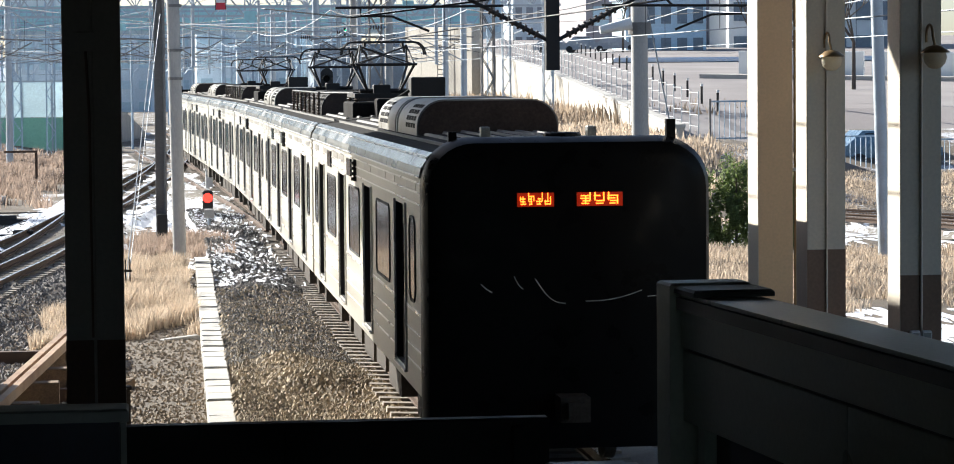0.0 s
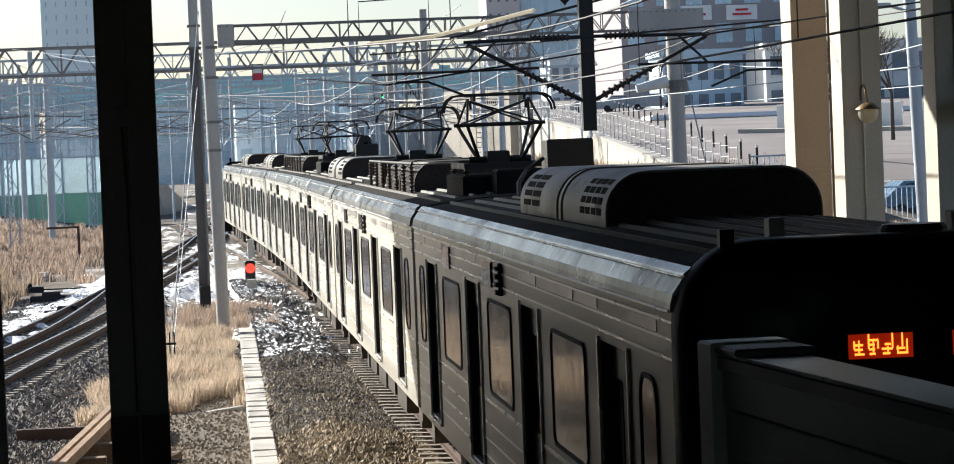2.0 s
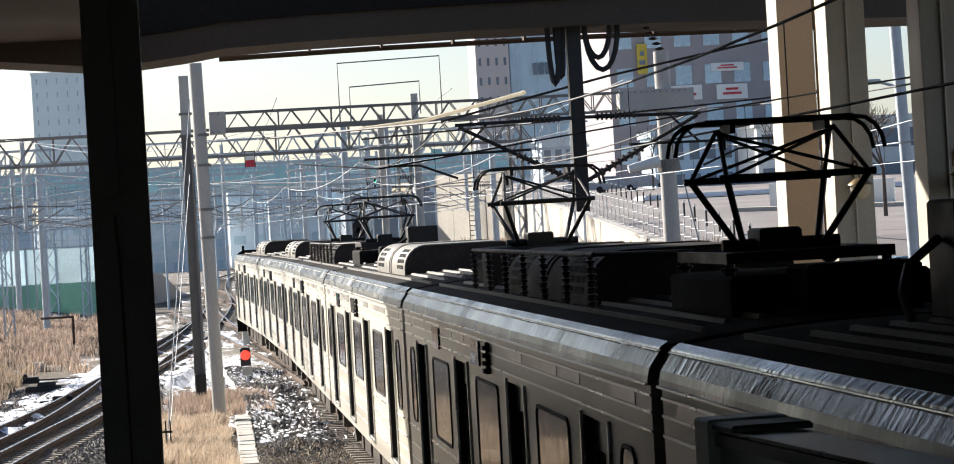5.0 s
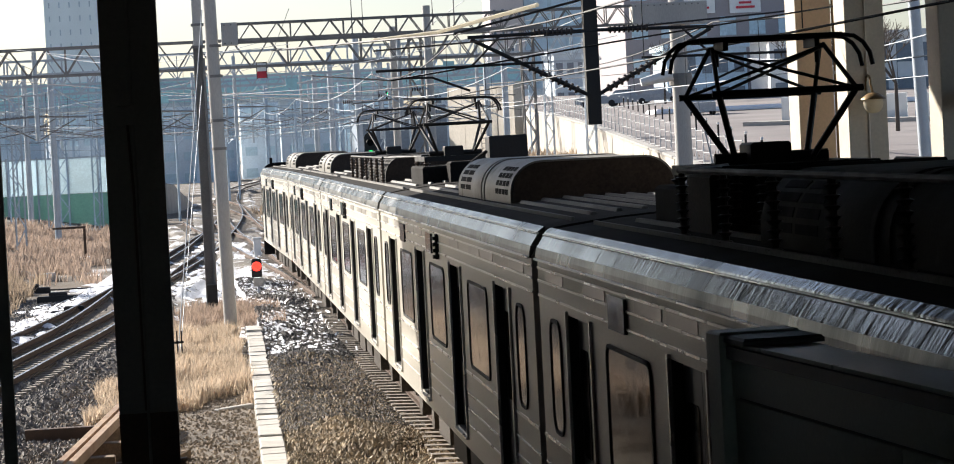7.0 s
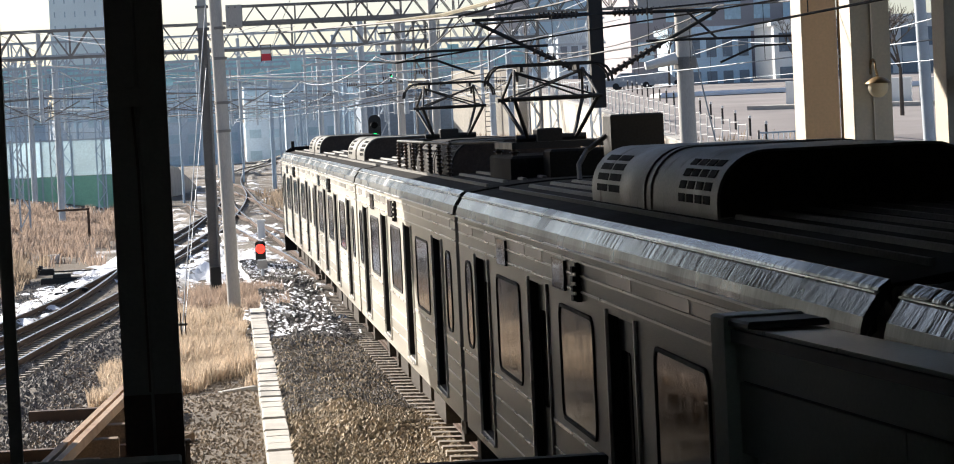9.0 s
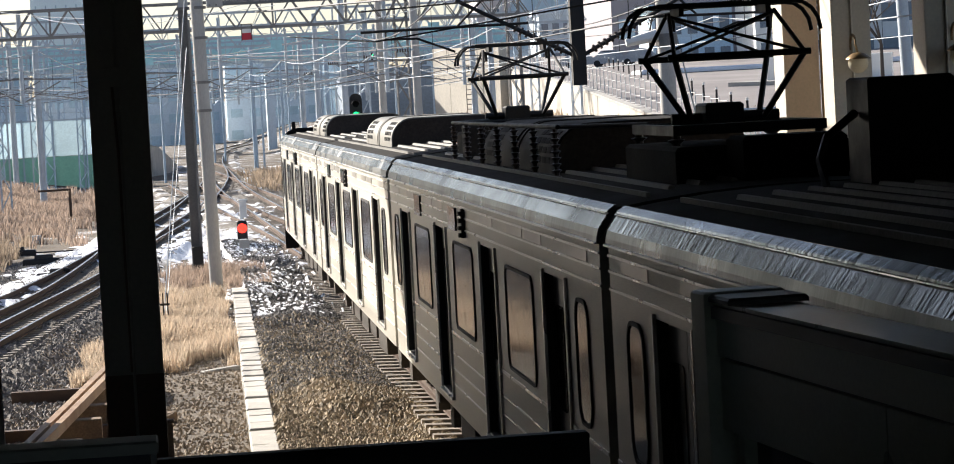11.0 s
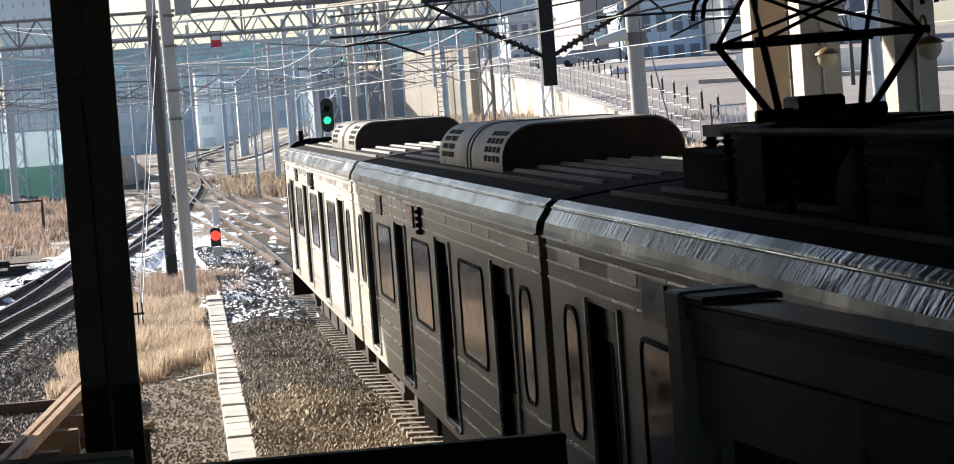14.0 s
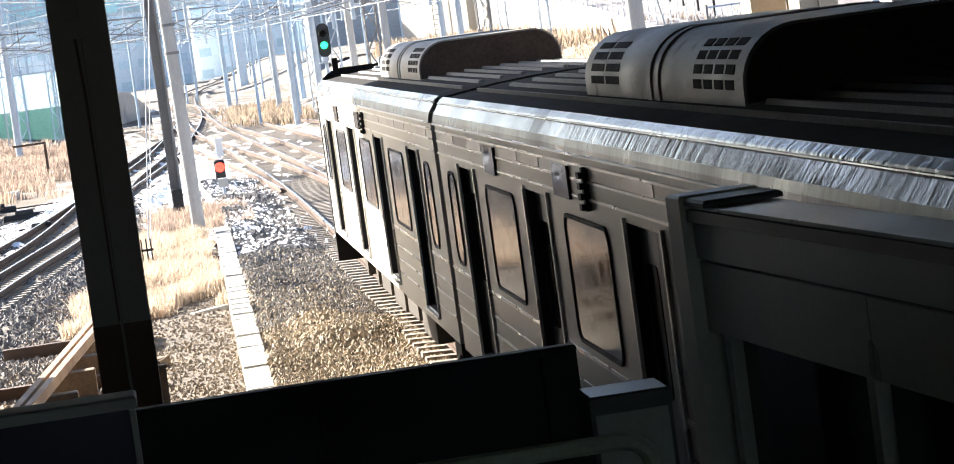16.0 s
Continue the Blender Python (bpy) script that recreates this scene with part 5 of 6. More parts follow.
for dx, dy, dz0, dz1 in ((8.0, 104.3, 4.9, 8.5), (9.3, 134.3, 4.7, 9.0), (-1.2, 104.3, 5.2, 8.5), (-5.4, 104.3, 5.2, 8.5), (2.4, 134.3, 5.2, 9.0), (-2.5, 134.3, 5.2, 9.0), (-7.5, 134.3, 5.2, 9.0), (14.0, 134.3, 5.2, 9.0),
                         (6.8, 165.3, 5.2, 9.2), (0.5, 165.3, 5.2, 9.2), (-4.0, 165.3, 5.2, 9.2), (12.0, 165.3, 5.2, 9.2), (3.0, 205.3, 5.2, 9.4), (9.0, 205.3, 5.2, 9.4), (-3.0, 205.3, 5.2, 9.4), (-9.0, 205.3, 5.2, 9.4), (6.0, 255.3, 5.2, 9.4), (-1.0, 255.3, 5.2, 9.4), (13.0, 255.3, 5.2, 9.4), (-8.0, 255.3, 5.2, 9.4)):
    drop_tube(dx, dy, dz0, dz1)


def hanging_bracket():
    """The black drop post under the canopy edge with its two wire supports."""
    h = thing("hanging_wire_support", "black drop post with two insulated wire brackets and looped cables", "wire support")
    part("post", Build().block(6.46, 6.68, 44.9, 45.1, 4.58, 7.60, 0.01), IRON, h)
    for s in (-1, 1):
        a = Build().tube((6.57, 44.95, 6.10), (6.57 + s * 2.0, 44.9, 6.07), 0.028)
        a.tube((6.57, 44.95, 5.02), (6.57 + s * 1.95, 44.9, 6.04), 0.032)
        a.tube((6.57 + s * 1.95, 44.9, 5.62), (6.57 + s * 1.45, 44.9, 6.10), 0.02)
        part("bracket_arm", a, IRON, h)
        # one ribbed rod on the top arm, one on the slanting arm
        for p0, p1 in ((Vector((6.57 + s * 0.28, 44.95, 6.10)), Vector((6.57 + s * 0.95, 44.95, 6.10))),
                       (Vector((6.57 + s * 0.22, 44.95, 5.135)), Vector((6.57 + s * 1.05, 44.95, 5.57)))):
            rod = Build()
            steps = [0.0]
            for k in range(9):
                steps += [(k + 0.30) / 9, (k + 0.32) / 9, (k + 0.70) / 9, (k + 0.72) / 9]
            for k in range(len(steps) - 1):
                rib = k % 4 == 2
                rod.tube(p0.lerp(p1, steps[k]), p0.lerp(p1, steps[k + 1]), 0.065 if rib else 0.038, 10)
            part("insulator", rod, INSUL, h)
        reg = Build().tube((6.57 + s * 0.8, 44.9, 5.62), (6.57 + s * 3.5, 44.9, 5.60), 0.022)
        reg.line([(6.57 + s * 3.1, 44.9, 5.62), (6.57 + s * 3.1, 44.9, 5.47), (6.57 + s * 2.6, 44.9, 5.46), (6.57 + s * 2.0, 44.9, 5.22)], 0.02)
        part("steady_arm", reg, IRON, h)
    loops = Build()
    for x0, w, dz in ((6.15, 0.18, 0.95), (6.28, 0.12, 0.85), (6.75, 0.55, 0.75), (6.75, 0.42, 0.55)):
        loops.line([(x0 + w * (0.5 - 0.5 * math.cos(math.pi * k / 10)), 44.95, 7.60 - dz * math.sin(math.pi * k / 10)) for k in range(11)], 0.045, 7)
    part("cable_loop", loops, RUBBER, h)
    w = thing("string_insulator", "black string of disc insulators under the canopy", "insulator")
    d = Build()
    for k in range(6):
        d.lathe((7.72 + 0.05 * k, 44.95, 7.56 - 0.085 * k), [(0.03, -0.02), (0.085, 0), (0.03, 0.03)], 10)
    part("discs", d, INSUL, w)


hanging_bracket()


def wire(name, pts, r, material, label, group="overhead wires"):
    return single(name, Build().line(pts, r, 5), material, label, "wire", group)


def sag(a, b, drop, n=10):
    a, b = Vector(a), Vector(b)
    return [tuple(a.lerp(b, i / n) - Vector((0, 0, drop * 4 * (i / n) * (1 - i / n)))) for i in range(n + 1)]


def overhead():
    lines = [("main", lambda y: main_line(y).x + 0.12 * math.sin(y * 0.11)), ("right", lambda y: 8.6 - 0.02 * max(0, y - 45)), ("left", lambda y: -7.1 + 0.075 * (y - 40)), ("left_b", lambda y: -3.6 + 0.045 * (y - 60)), ("far_right", lambda y: 13.0 + 0.01 * y)]
    spans = [10, 45, 70, 104, 134, 165, 205, 255, 320]
    for name, fx in lines:
        start = 1 if name in ("left", "left_b", "far_right") else 0
        for a, b in zip(spans[start:], spans[start + 1:]):
            c = single("contact_wire", Build().line([(fx(a + (b - a) * k / 6), a + (b - a) * k / 6, 5.125 + climb(a + (b - a) * k / 6)) for k in range(7)], 0.010, 5), WIRE if name == "main" else WIRE_PALE, "thin contact wire over the track", "wire", "overhead wires")
            pts = sag((fx(a), a, 6.10 + climb(a)), (fx(b), b, 6.10 + climb(b)), 0.35)
            wire("messenger_wire", pts, 0.013, WIRE if name in ("main", "right") and a < 70 else WIRE_PALE, "sagging carrier wire above the contact wire")
            for p in pts[1:-1:2]:
                part("dropper", Build().tube(p, (p[0], p[1], 5.13 + climb(p[1])), 0.006, 4), WIRE, c)
    wire("feeder_cable", [(10.95, 46.0, 7.45), (7.47, 47.5, 6.87), (4.76, 49, 6.30), (2.2, 69.9, 6.9)], 0.022, WIRE, "black feeder cable slanting from the canopy")
    wire("span_wire", [(11.6, 40.2, 6.32), (8.56, 40, 6.05), (5.18, 40, 5.87), (3.0, 44, 5.9)], 0.014, WIRE, "black cross-span wire under the canopy")
    wire("span_wire", [(9.4, 30.1, 5.92), (8.57, 30, 5.85), (4.74, 30, 5.42), (2.23, 30.1, 5.11), (1.9, 45, 5.6)], 0.010, WIRE, "black cross-span wire under the canopy")
    wire("jumper_sleeve", [(4.6, 68.0, 6.95), (6.0, 66.0, 7.0), (7.9, 62.0, 7.35)], 0.05, GLOBE, "pale sleeved jumper cable")
    r = rng(31)
    for k in range(40):
        y = r.choice((104.4, 134.4, 165.4, 205.4))
        x0 = r.uniform(-24, 10)
        x1 = x0 + r.uniform(6, 16)
        y1 = y + r.choice((-28, -20, 25, 30, 38))
        z0, z1 = r.uniform(5.4, 8.8), r.uniform(5.3, 8.6)
        wire("cross_wire", sag((x0, y, z0), (x1, y1, z1), r.uniform(0.1, 0.5), 8), r.uniform(0.009, 0.017), WIRE_PALE if k % 3 else GALV_OLD, "pale wire slanting across the yard")
    for k in range(7):
        x = -22 + 6.5 * k
        wire("high_wire", sag((x, 60 if x < -3 else 104, 9.6), (x + 3, 320, 10.4), 0.6, 14), 0.016, WIRE_PALE, "pale high feeder wire along the line")


overhead()


# ---- signals and small things by the track ----
def signals():
    s = thing("dwarf_signal", "small ground signal showing red on a short post", "signal")
    part("post", Build().tube((2.02, 88.9, -0.45), (2.02, 88.9, 0.25), 0.05, 10), GALV, s)
    part("number_box", Build().block(1.86, 2.18, 88.8, 88.9, 0.17, 0.44, 0.01), CONCRETE, s, "grey plate with a dark rim")
    part("case", Build().block(1.82, 2.14, 88.82, 89.0, 0.46, 1.04, 0.05), IRON, s)
    part("red_lens", Build().tube((1.98, 88.80, 0.80), (1.98, 88.825, 0.80), 0.15, 20), RED, s, "lit red lens")
    hood = Build()
    for k in range(8):
        a0, a1 = math.pi * k / 8, math.pi * (k + 1) / 8
        hood.quad(*[(1.98 + 0.165 * math.cos(a), y, 0.80 + 0.165 * math.sin(a)) for a, y in ((a0, 88.82), (a1, 88.82), (a1, 88.66), (a0, 88.66))])
    part("hood", hood, IRON, s)
    g = thing("colour_light_signal", "tall black signal head showing green, mast behind train", "signal")
    part("mast", Build().tube((6.5, 100.1, -0.4), (6.5, 100.1, 4.0), 0.07, 10), GALV, g)
    o = rounded(6.28, 6.72, 3.70, 4.90, 0.21, 6)
    part("backplate", Build().prism(o, 99.95, 100.0), IRON, g, smooth=False)
    part("green_lens", Build().tube((6.49, 99.9, 4.12), (6.49, 99.945, 4.12), 0.125, 20), GREEN, g, "lit green lens")
    part("dark_lens", Build().tube((6.49, 99.9, 4.52), (6.49, 99.945, 4.52), 0.11, 20), DARK, g)
    for z in (4.12, 4.52):
        hd = Build()
        for k in range(8):
            a0, a1 = math.pi * k / 8, math.pi * (k + 1) / 8
            hd.quad(*[(6.49 + 0.15 * math.cos(a), y, z + 0.15 * math.sin(a)) for a, y in ((a0, 99.94), (a1, 99.94), (a1, 99.72), (a0, 99.72))])
        part("hood", hd, IRON, g)
    part("foot_plate", Build().box(6.25, 6.85, 99.9, 100.3, 3.48, 3.52).box(6.35, 6.6, 99.9, 100.2, 3.55, 3.70), GALV, g)
    m = thing("red_white_board", "small red and white marker board on a gantry wire", "marker board")
    part("white_panel", Build().box(2.72, 3.06, 104.0, 104.03, 7.36, 7.66), WHITE, m)
    part("red_panel", Build().box(2.72, 3.06, 103.99, 104.03, 7.10, 7.355), RED_PAINT, m)
    part("frame", Build().box(2.69, 2.718, 103.98, 104.04, 7.08, 7.7).box(3.062, 3.09, 103.98, 104.04, 7.08, 7.7).box(2.69, 3.09, 103.98, 104.04, 7.662, 7.69), IRON, m)
    for tx, tz in ((3.75, 7.05), (-1.0, 6.7), (9.6, 7.4)):
        t = thing("teal_board", "small teal marker board hung on the gantry", "marker board", "marker boards")
        part("panel", Build().block(tx, tx + 0.42, 104.0, 104.04, tz - 0.35, tz, 0.005), TEAL, t)
    for gx, gy, gz in ((18.4, 254.8, 8.9), (29.0, 254.8, 8.9)):
        q = thing("distant_signal", "distant signal head showing green", "signal", "distant signals")
        part("head", Build().block(gx - 0.25, gx + 0.25, gy, gy + 0.2, gz - 0.5, gz + 0.5, 0.05), IRON, q)
        part("green_lens", Build().tube((gx, gy - 0.05, gz), (gx, gy - 0.01, gz), 0.22, 12), GREEN, q)
    b = thing("pipe_stand", "rusty square pipe stand among dead weeds", "pipe stand")
    part("upright", Build().box(-5.0, -4.88, 131.5, 131.62, -0.2, 1.25), RAIL_SIDE, b)
    part("crossbar", Build().box(-6.4, -4.88, 131.5, 131.62, 1.26, 1.36), RAIL_SIDE, b)
    x = thing("rail_stack", "two long ochre rusted rails lying on timber blocks", "rails")
    for k, dx in enumerate((-0.07, 0.09)):
        part("rusted_rail", Build().add([(px + dx + e, y, z) for px, y, zz in ((-2.34, 33.0, 0.0), (-1.16, 49.4, 0.0)) for e, z in ((-0.05, 0.13), (0.05, 0.13), (0.05, 0.28), (-0.05, 0.28))],
                                        [(0, 1, 5, 4), (1, 2, 6, 5), (2, 3, 7, 6), (3, 0, 4, 7), (3, 2, 1, 0), (4, 5, 6, 7)]), RUST_BEAM, x)
    r = rng(2)
    for y in (38.4, 41.0, 43.0, 46.2):
        cx = -2.34 + (y - 33) * 0.072
        part("timber_block", Build().block(cx - 0.25, cx + 0.5, y - 0.16, y + 0.16, -0.45, 0.125, 0.015), TIMBER, x)
    for bx, by, bl in ((-3.3, 42.4, 2.3), (-3.0, 48.5, 1.8)):
        part("bearer", Build().block(bx, bx + bl, by - 0.1, by + 0.1, -0.42, -0.13, 0.012), RAIL_SIDE, x, "dark rusted steel bearer")
    for k in range(9):
        t = single("timber_offcut", Build().block(-0.2, 0.2, -0.12, 0.12, 0.0, 0.17, 0.012), TIMBER, "short weathered timber offcut on the gravel", "timber", "timber offcuts")
        t.matrix_basis = pose(r.uniform(-1.8, -0.4), r.uniform(38.6, 44.5), -0.37, r.uniform(-6, 6), r.uniform(-6, 6), r.uniform(0, 180))
    sl = single("concrete_slab", Build().block(-0.36, 0.36, -0.09, 0.09, -0.02, 0.07, 0.01), CONCRETE, "small flat concrete slab by the cable trough", "slab")
    sl.matrix_basis = pose(0.62, 52.2, -0.34, 0, -4, 22)
    bx = thing("junction_post", "short timber post beside the platform end", "post")
    part("post", Build().block(-0.33, -0.22, 36.9, 37.05, -0.4, 0.42, 0.012), TIMBER, bx)
    part("cap", Build().block(-0.35, -0.20, 36.88, 37.07, 0.422, 0.47, 0.01), TIMBER, bx)
    wt = thing("relay_box", "low white relay box by the crossover", "relay box")
    part("body", Build().block(2.55, 2.85, 118, 118.4, -0.3, 0.75, 0.02), WHITE, wt)
    part("lid", Build().block(2.50, 2.90, 117.95, 118.45, 0.752, 0.82, 0.02), WHITE, wt)
    for px, py in ((-4.3, 94.0), (-5.6, 101.0), (-3.4, 84.5)):
        pm = thing("point_machine", "dark low point machine beside the siding rails", "point machine", "point machines")
        part("case", Build().block(px - 0.9, px + 0.5, py - 0.2, py + 0.25, -0.35, -0.02, 0.04), IRON, pm)
        part("lid", Build().block(px - 0.5, px + 0.1, py - 0.16, py + 0.2, -0.018, 0.10, 0.04), IRON, pm)
        part("rod", Build().box(px + 0.5, px + 2.2, py - 0.03, py + 0.03, -0.16, -0.11), IRON, pm)
    mk = single("white_marker", Build().block(-5.9, -5.3, 110, 110.3, -0.2, 0.12, 0.02), WHITE, "low white concrete marker in the weeds", "marker")


signals()


# ---- grass and shrubs ----
def blades(seed, count, area, h, lean, base=None, clump=0.0, width=0.012):
    """Many thin bent stalks over an area of (x0, x1, y0, y1)."""
    r, b = rng(seed), Build()
    x0, x1, y0, y1 = area
    for _ in range(count):
        x, y = r.uniform(x0, x1), r.uniform(y0, y1)
        k = noise.noise((x * 0.9, y * 0.45, seed))
        edge = min((x - x0) / (x1 - x0), (x1 - x) / (x1 - x0), (y - y0) / (y1 - y0), (y1 - y) / (y1 - y0)) * 4
        if k + min(edge, 1) * 0.6 < clump + r.uniform(-0.15, 0.35):
            continue
        z = (base or ground_height)(x, y) - 0.03
        t = h * r.uniform(0.45, 1.1) * (0.8 + 0.5 * k)
        a = r.uniform(0, 6.28)
        dx, dy = lean * t * r.uniform(0.1, 1) * math.cos(a), lean * t * r.uniform(0.1, 1) * math.sin(a)
        w = width * r.uniform(0.7, 1.6)
        c, s = w * math.cos(a + 1.3), w * math.sin(a + 1.3)
        b.add([(x - c, y - s, z), (x + c, y + s, z), (x + dx * 0.4 - c, y + dy * 0.4 - s, z + t * 0.6), (x + dx * 0.4 + c, y + dy * 0.4 + s, z + t * 0.6), (x + dx, y + dy, z + t)],
              [(0, 1, 3, 2), (2, 3, 4)])
    return b


def grasses():
    for nm, b, m, lb in (
            ("dry_grass", blades(41, 48000, (-0.95, 1.0, 52.5, 72.5), 0.52, 0.7, clump=0.15, width=0.007), GRASS, "tall pale dry grass round the mast foot"),
            ("dry_grass", blades(42, 10000, (-2.05, -0.75, 50.0, 57.5), 0.42, 0.7, clump=0.15, width=0.007), GRASS, "pale dry grass tuft by the rusted rails"),
            ("dead_weeds", blades(43, 16000, (-0.6, 2.4, 73.0, 84.0), 0.55, 0.6, clump=0.25, width=0.008), GRASS_RED, "reddish dead weeds behind the mast"),
            ("dead_weeds", blades(44, 45000, (-11.5, -3.4, 104.0, 178.0), 0.6, 0.8, clump=0.36, width=0.018), GRASS_RED, "reddish dead weeds in front of the noise barrier"),
            ("dead_weeds", blades(49, 16000, (-9.5, -5.6, 84.0, 112.0), 0.6, 0.7, clump=0.2, width=0.016), GRASS_GREY, "grey-brown dead brush beside the siding"),
            ("dead_weeds", blades(45, 9000, (4.2, 9.5, 150.0, 200.0), 0.8, 0.5, clump=0.3, width=0.03), GRASS_GREY, "grey-brown brush between the far tracks"),
            ("dry_grass", blades(46, 36000, (11.0, 22.0, 55.0, 75.0), 0.36, 0.8, clump=0.12, width=0.010), GRASS, "pale dry grass along the far trackside"),
            ("dry_grass", blades(47, 13000, (12.0, 20.5, 86.0, 130.0), 0.6, 0.5, clump=0.1, width=0.03), GRASS, "pale dry grass on the road bank"),
            ("dead_weeds", blades(48, 14000, (18.0, 30.0, 125.0, 225.0), 1.3, 0.5, clump=0.1, width=0.05), GRASS_GREY, "brown brush below the retaining wall"),
            ("dry_grass", blades(50, 30000, (20.5, 36.0, 89.5, 100.5), 0.24, 0.9, clump=0.0, width=0.009), GRASS, "pale dry grass on the slope below the street fence")):
        single(nm, b, m, lb, "grass" if nm == "dry_grass" else "weeds", kind="stuff")


grasses()


def foliage(seed, c, rx, ry, rz, count, size):
    """A crown of many small leaf cards in lumps round c."""
    r, b = rng(seed), Build()
    lumps = [(Vector((r.gauss(0, 0.5) * rx, r.gauss(0, 0.5) * ry, r.uniform(-0.8, 0.8) * rz)), r.uniform(0.25, 0.5)) for _ in range(22)]
    for _ in range(count):
        o, s = lumps[r.randrange(len(lumps))]
        d = Vector((r.gauss(0, 1), r.gauss(0, 1), r.gauss(0, 1))).normalized() * s * r.uniform(0.5, 1.0)
        p = Vector(c) + o + Vector((d.x * rx, d.y * ry, d.z * rz))
        u = Vector((r.gauss(0, 1), r.gauss(0, 1), r.gauss(0, 1))).normalized() * size * r.uniform(0.6, 1.4)
        v = u.orthogonal().normalized() * size * 0.5
        b.add([p - u - v * 0.4, p - u * 0.2 + v, p + u, p - u * 0.2 - v], [(0, 1, 2, 3)])
    return b


def shrubs():
    r = rng(5)
    for k in range(5):
        x, y = 14.7 + 0.85 * k, 76.5 + r.uniform(-1, 1)
        s = thing("evergreen_shrub", "bushy dark evergreen shrub in dry grass", "shrub", "evergreen shrubs")
        h = r.uniform(1.9, 2.5)
        part("trunk", Build().tube((x, y, -0.5), (x, y, h * 0.7), 0.05, 6, 0.02), BARK, s)
        part("crown", foliage(60 + k, (x, y, 0.75), 0.6, 0.6, h * 0.52, 4200, 0.06), LEAF, s)
    for k in range(4):
        x, y = -24.5 + 1.9 * k + r.uniform(-0.5, 0.5), 250 + r.uniform(-8, 8)
        t = thing("pine_tree", "tall dark pine behind the noise barrier", "tree", "pines")
        h = r.uniform(12.0, 15.0)
        tr = Build().tube((x, y, -0.5), (x, y, h * 0.9), 0.25, 8, 0.06)
        for q in range(14):
            a, z = r.uniform(0, 6.28), h * r.uniform(0.3, 0.9)
            tr.tube((x, y, z), (x + 1.8 * math.cos(a), y + 1.8 * math.sin(a), z + 0.5), 0.06, 4, 0.02)
        part("trunk", tr, BARK, t)
        part("crown", foliage(80 + k, (x, y, h * 0.80), 2.2, 2.2, h * 0.22, 2200, 0.34), PINE, t)


shrubs()


def bare_tree(x, y, z, h, seed):
    t = thing("bare_tree", "leafless winter street tree with thin twigs", "tree", "street trees")
    r = rng(seed)
    b, tw = Build(), Build()
    b.tube((x, y, z - 0.3), (x, y, z + h * 0.4), 0.13, 7, 0.09)

    def limb(p, d, l, w, depth):
        q = p + d * l
        (b if depth > 1 else tw).tube(p, q, w, 5 if depth > 1 else 4, w * 0.6)
        if depth:
            for _ in range(3):
                e = (d + Vector((r.gauss(0, 0.45), r.gauss(0, 0.45), r.gauss(0.1, 0.3)))).normalized()
                limb(q, e, l * r.uniform(0.6, 0.8), w * 0.6, depth - 1)
    for _ in range(4):
        limb(Vector((x, y, z + h * 0.4)), Vector((r.gauss(0, 0.5), r.gauss(0, 0.5), 1)).normalized(), h * 0.22, 0.07, 3)
    part("trunk", b, BARK, t)
    part("crown", tw, BARK, t)


# ---- road bank, retaining wall, street ----
def road_z(y):
    return -0.015 + 0.0265 * y - 0.0085 * max(0.0, 175.0 - y)


def dip(x, y):
    """The street's corner falls towards the yard gate."""
    return 1.45 * min(1.0, max(0.0, (x - 23.5) / 4)) * min(1.0, max(0.0, (128.0 - y) / 14))


def wall_x(y):
    return 19.9 + (y - 104.0) * 0.0689


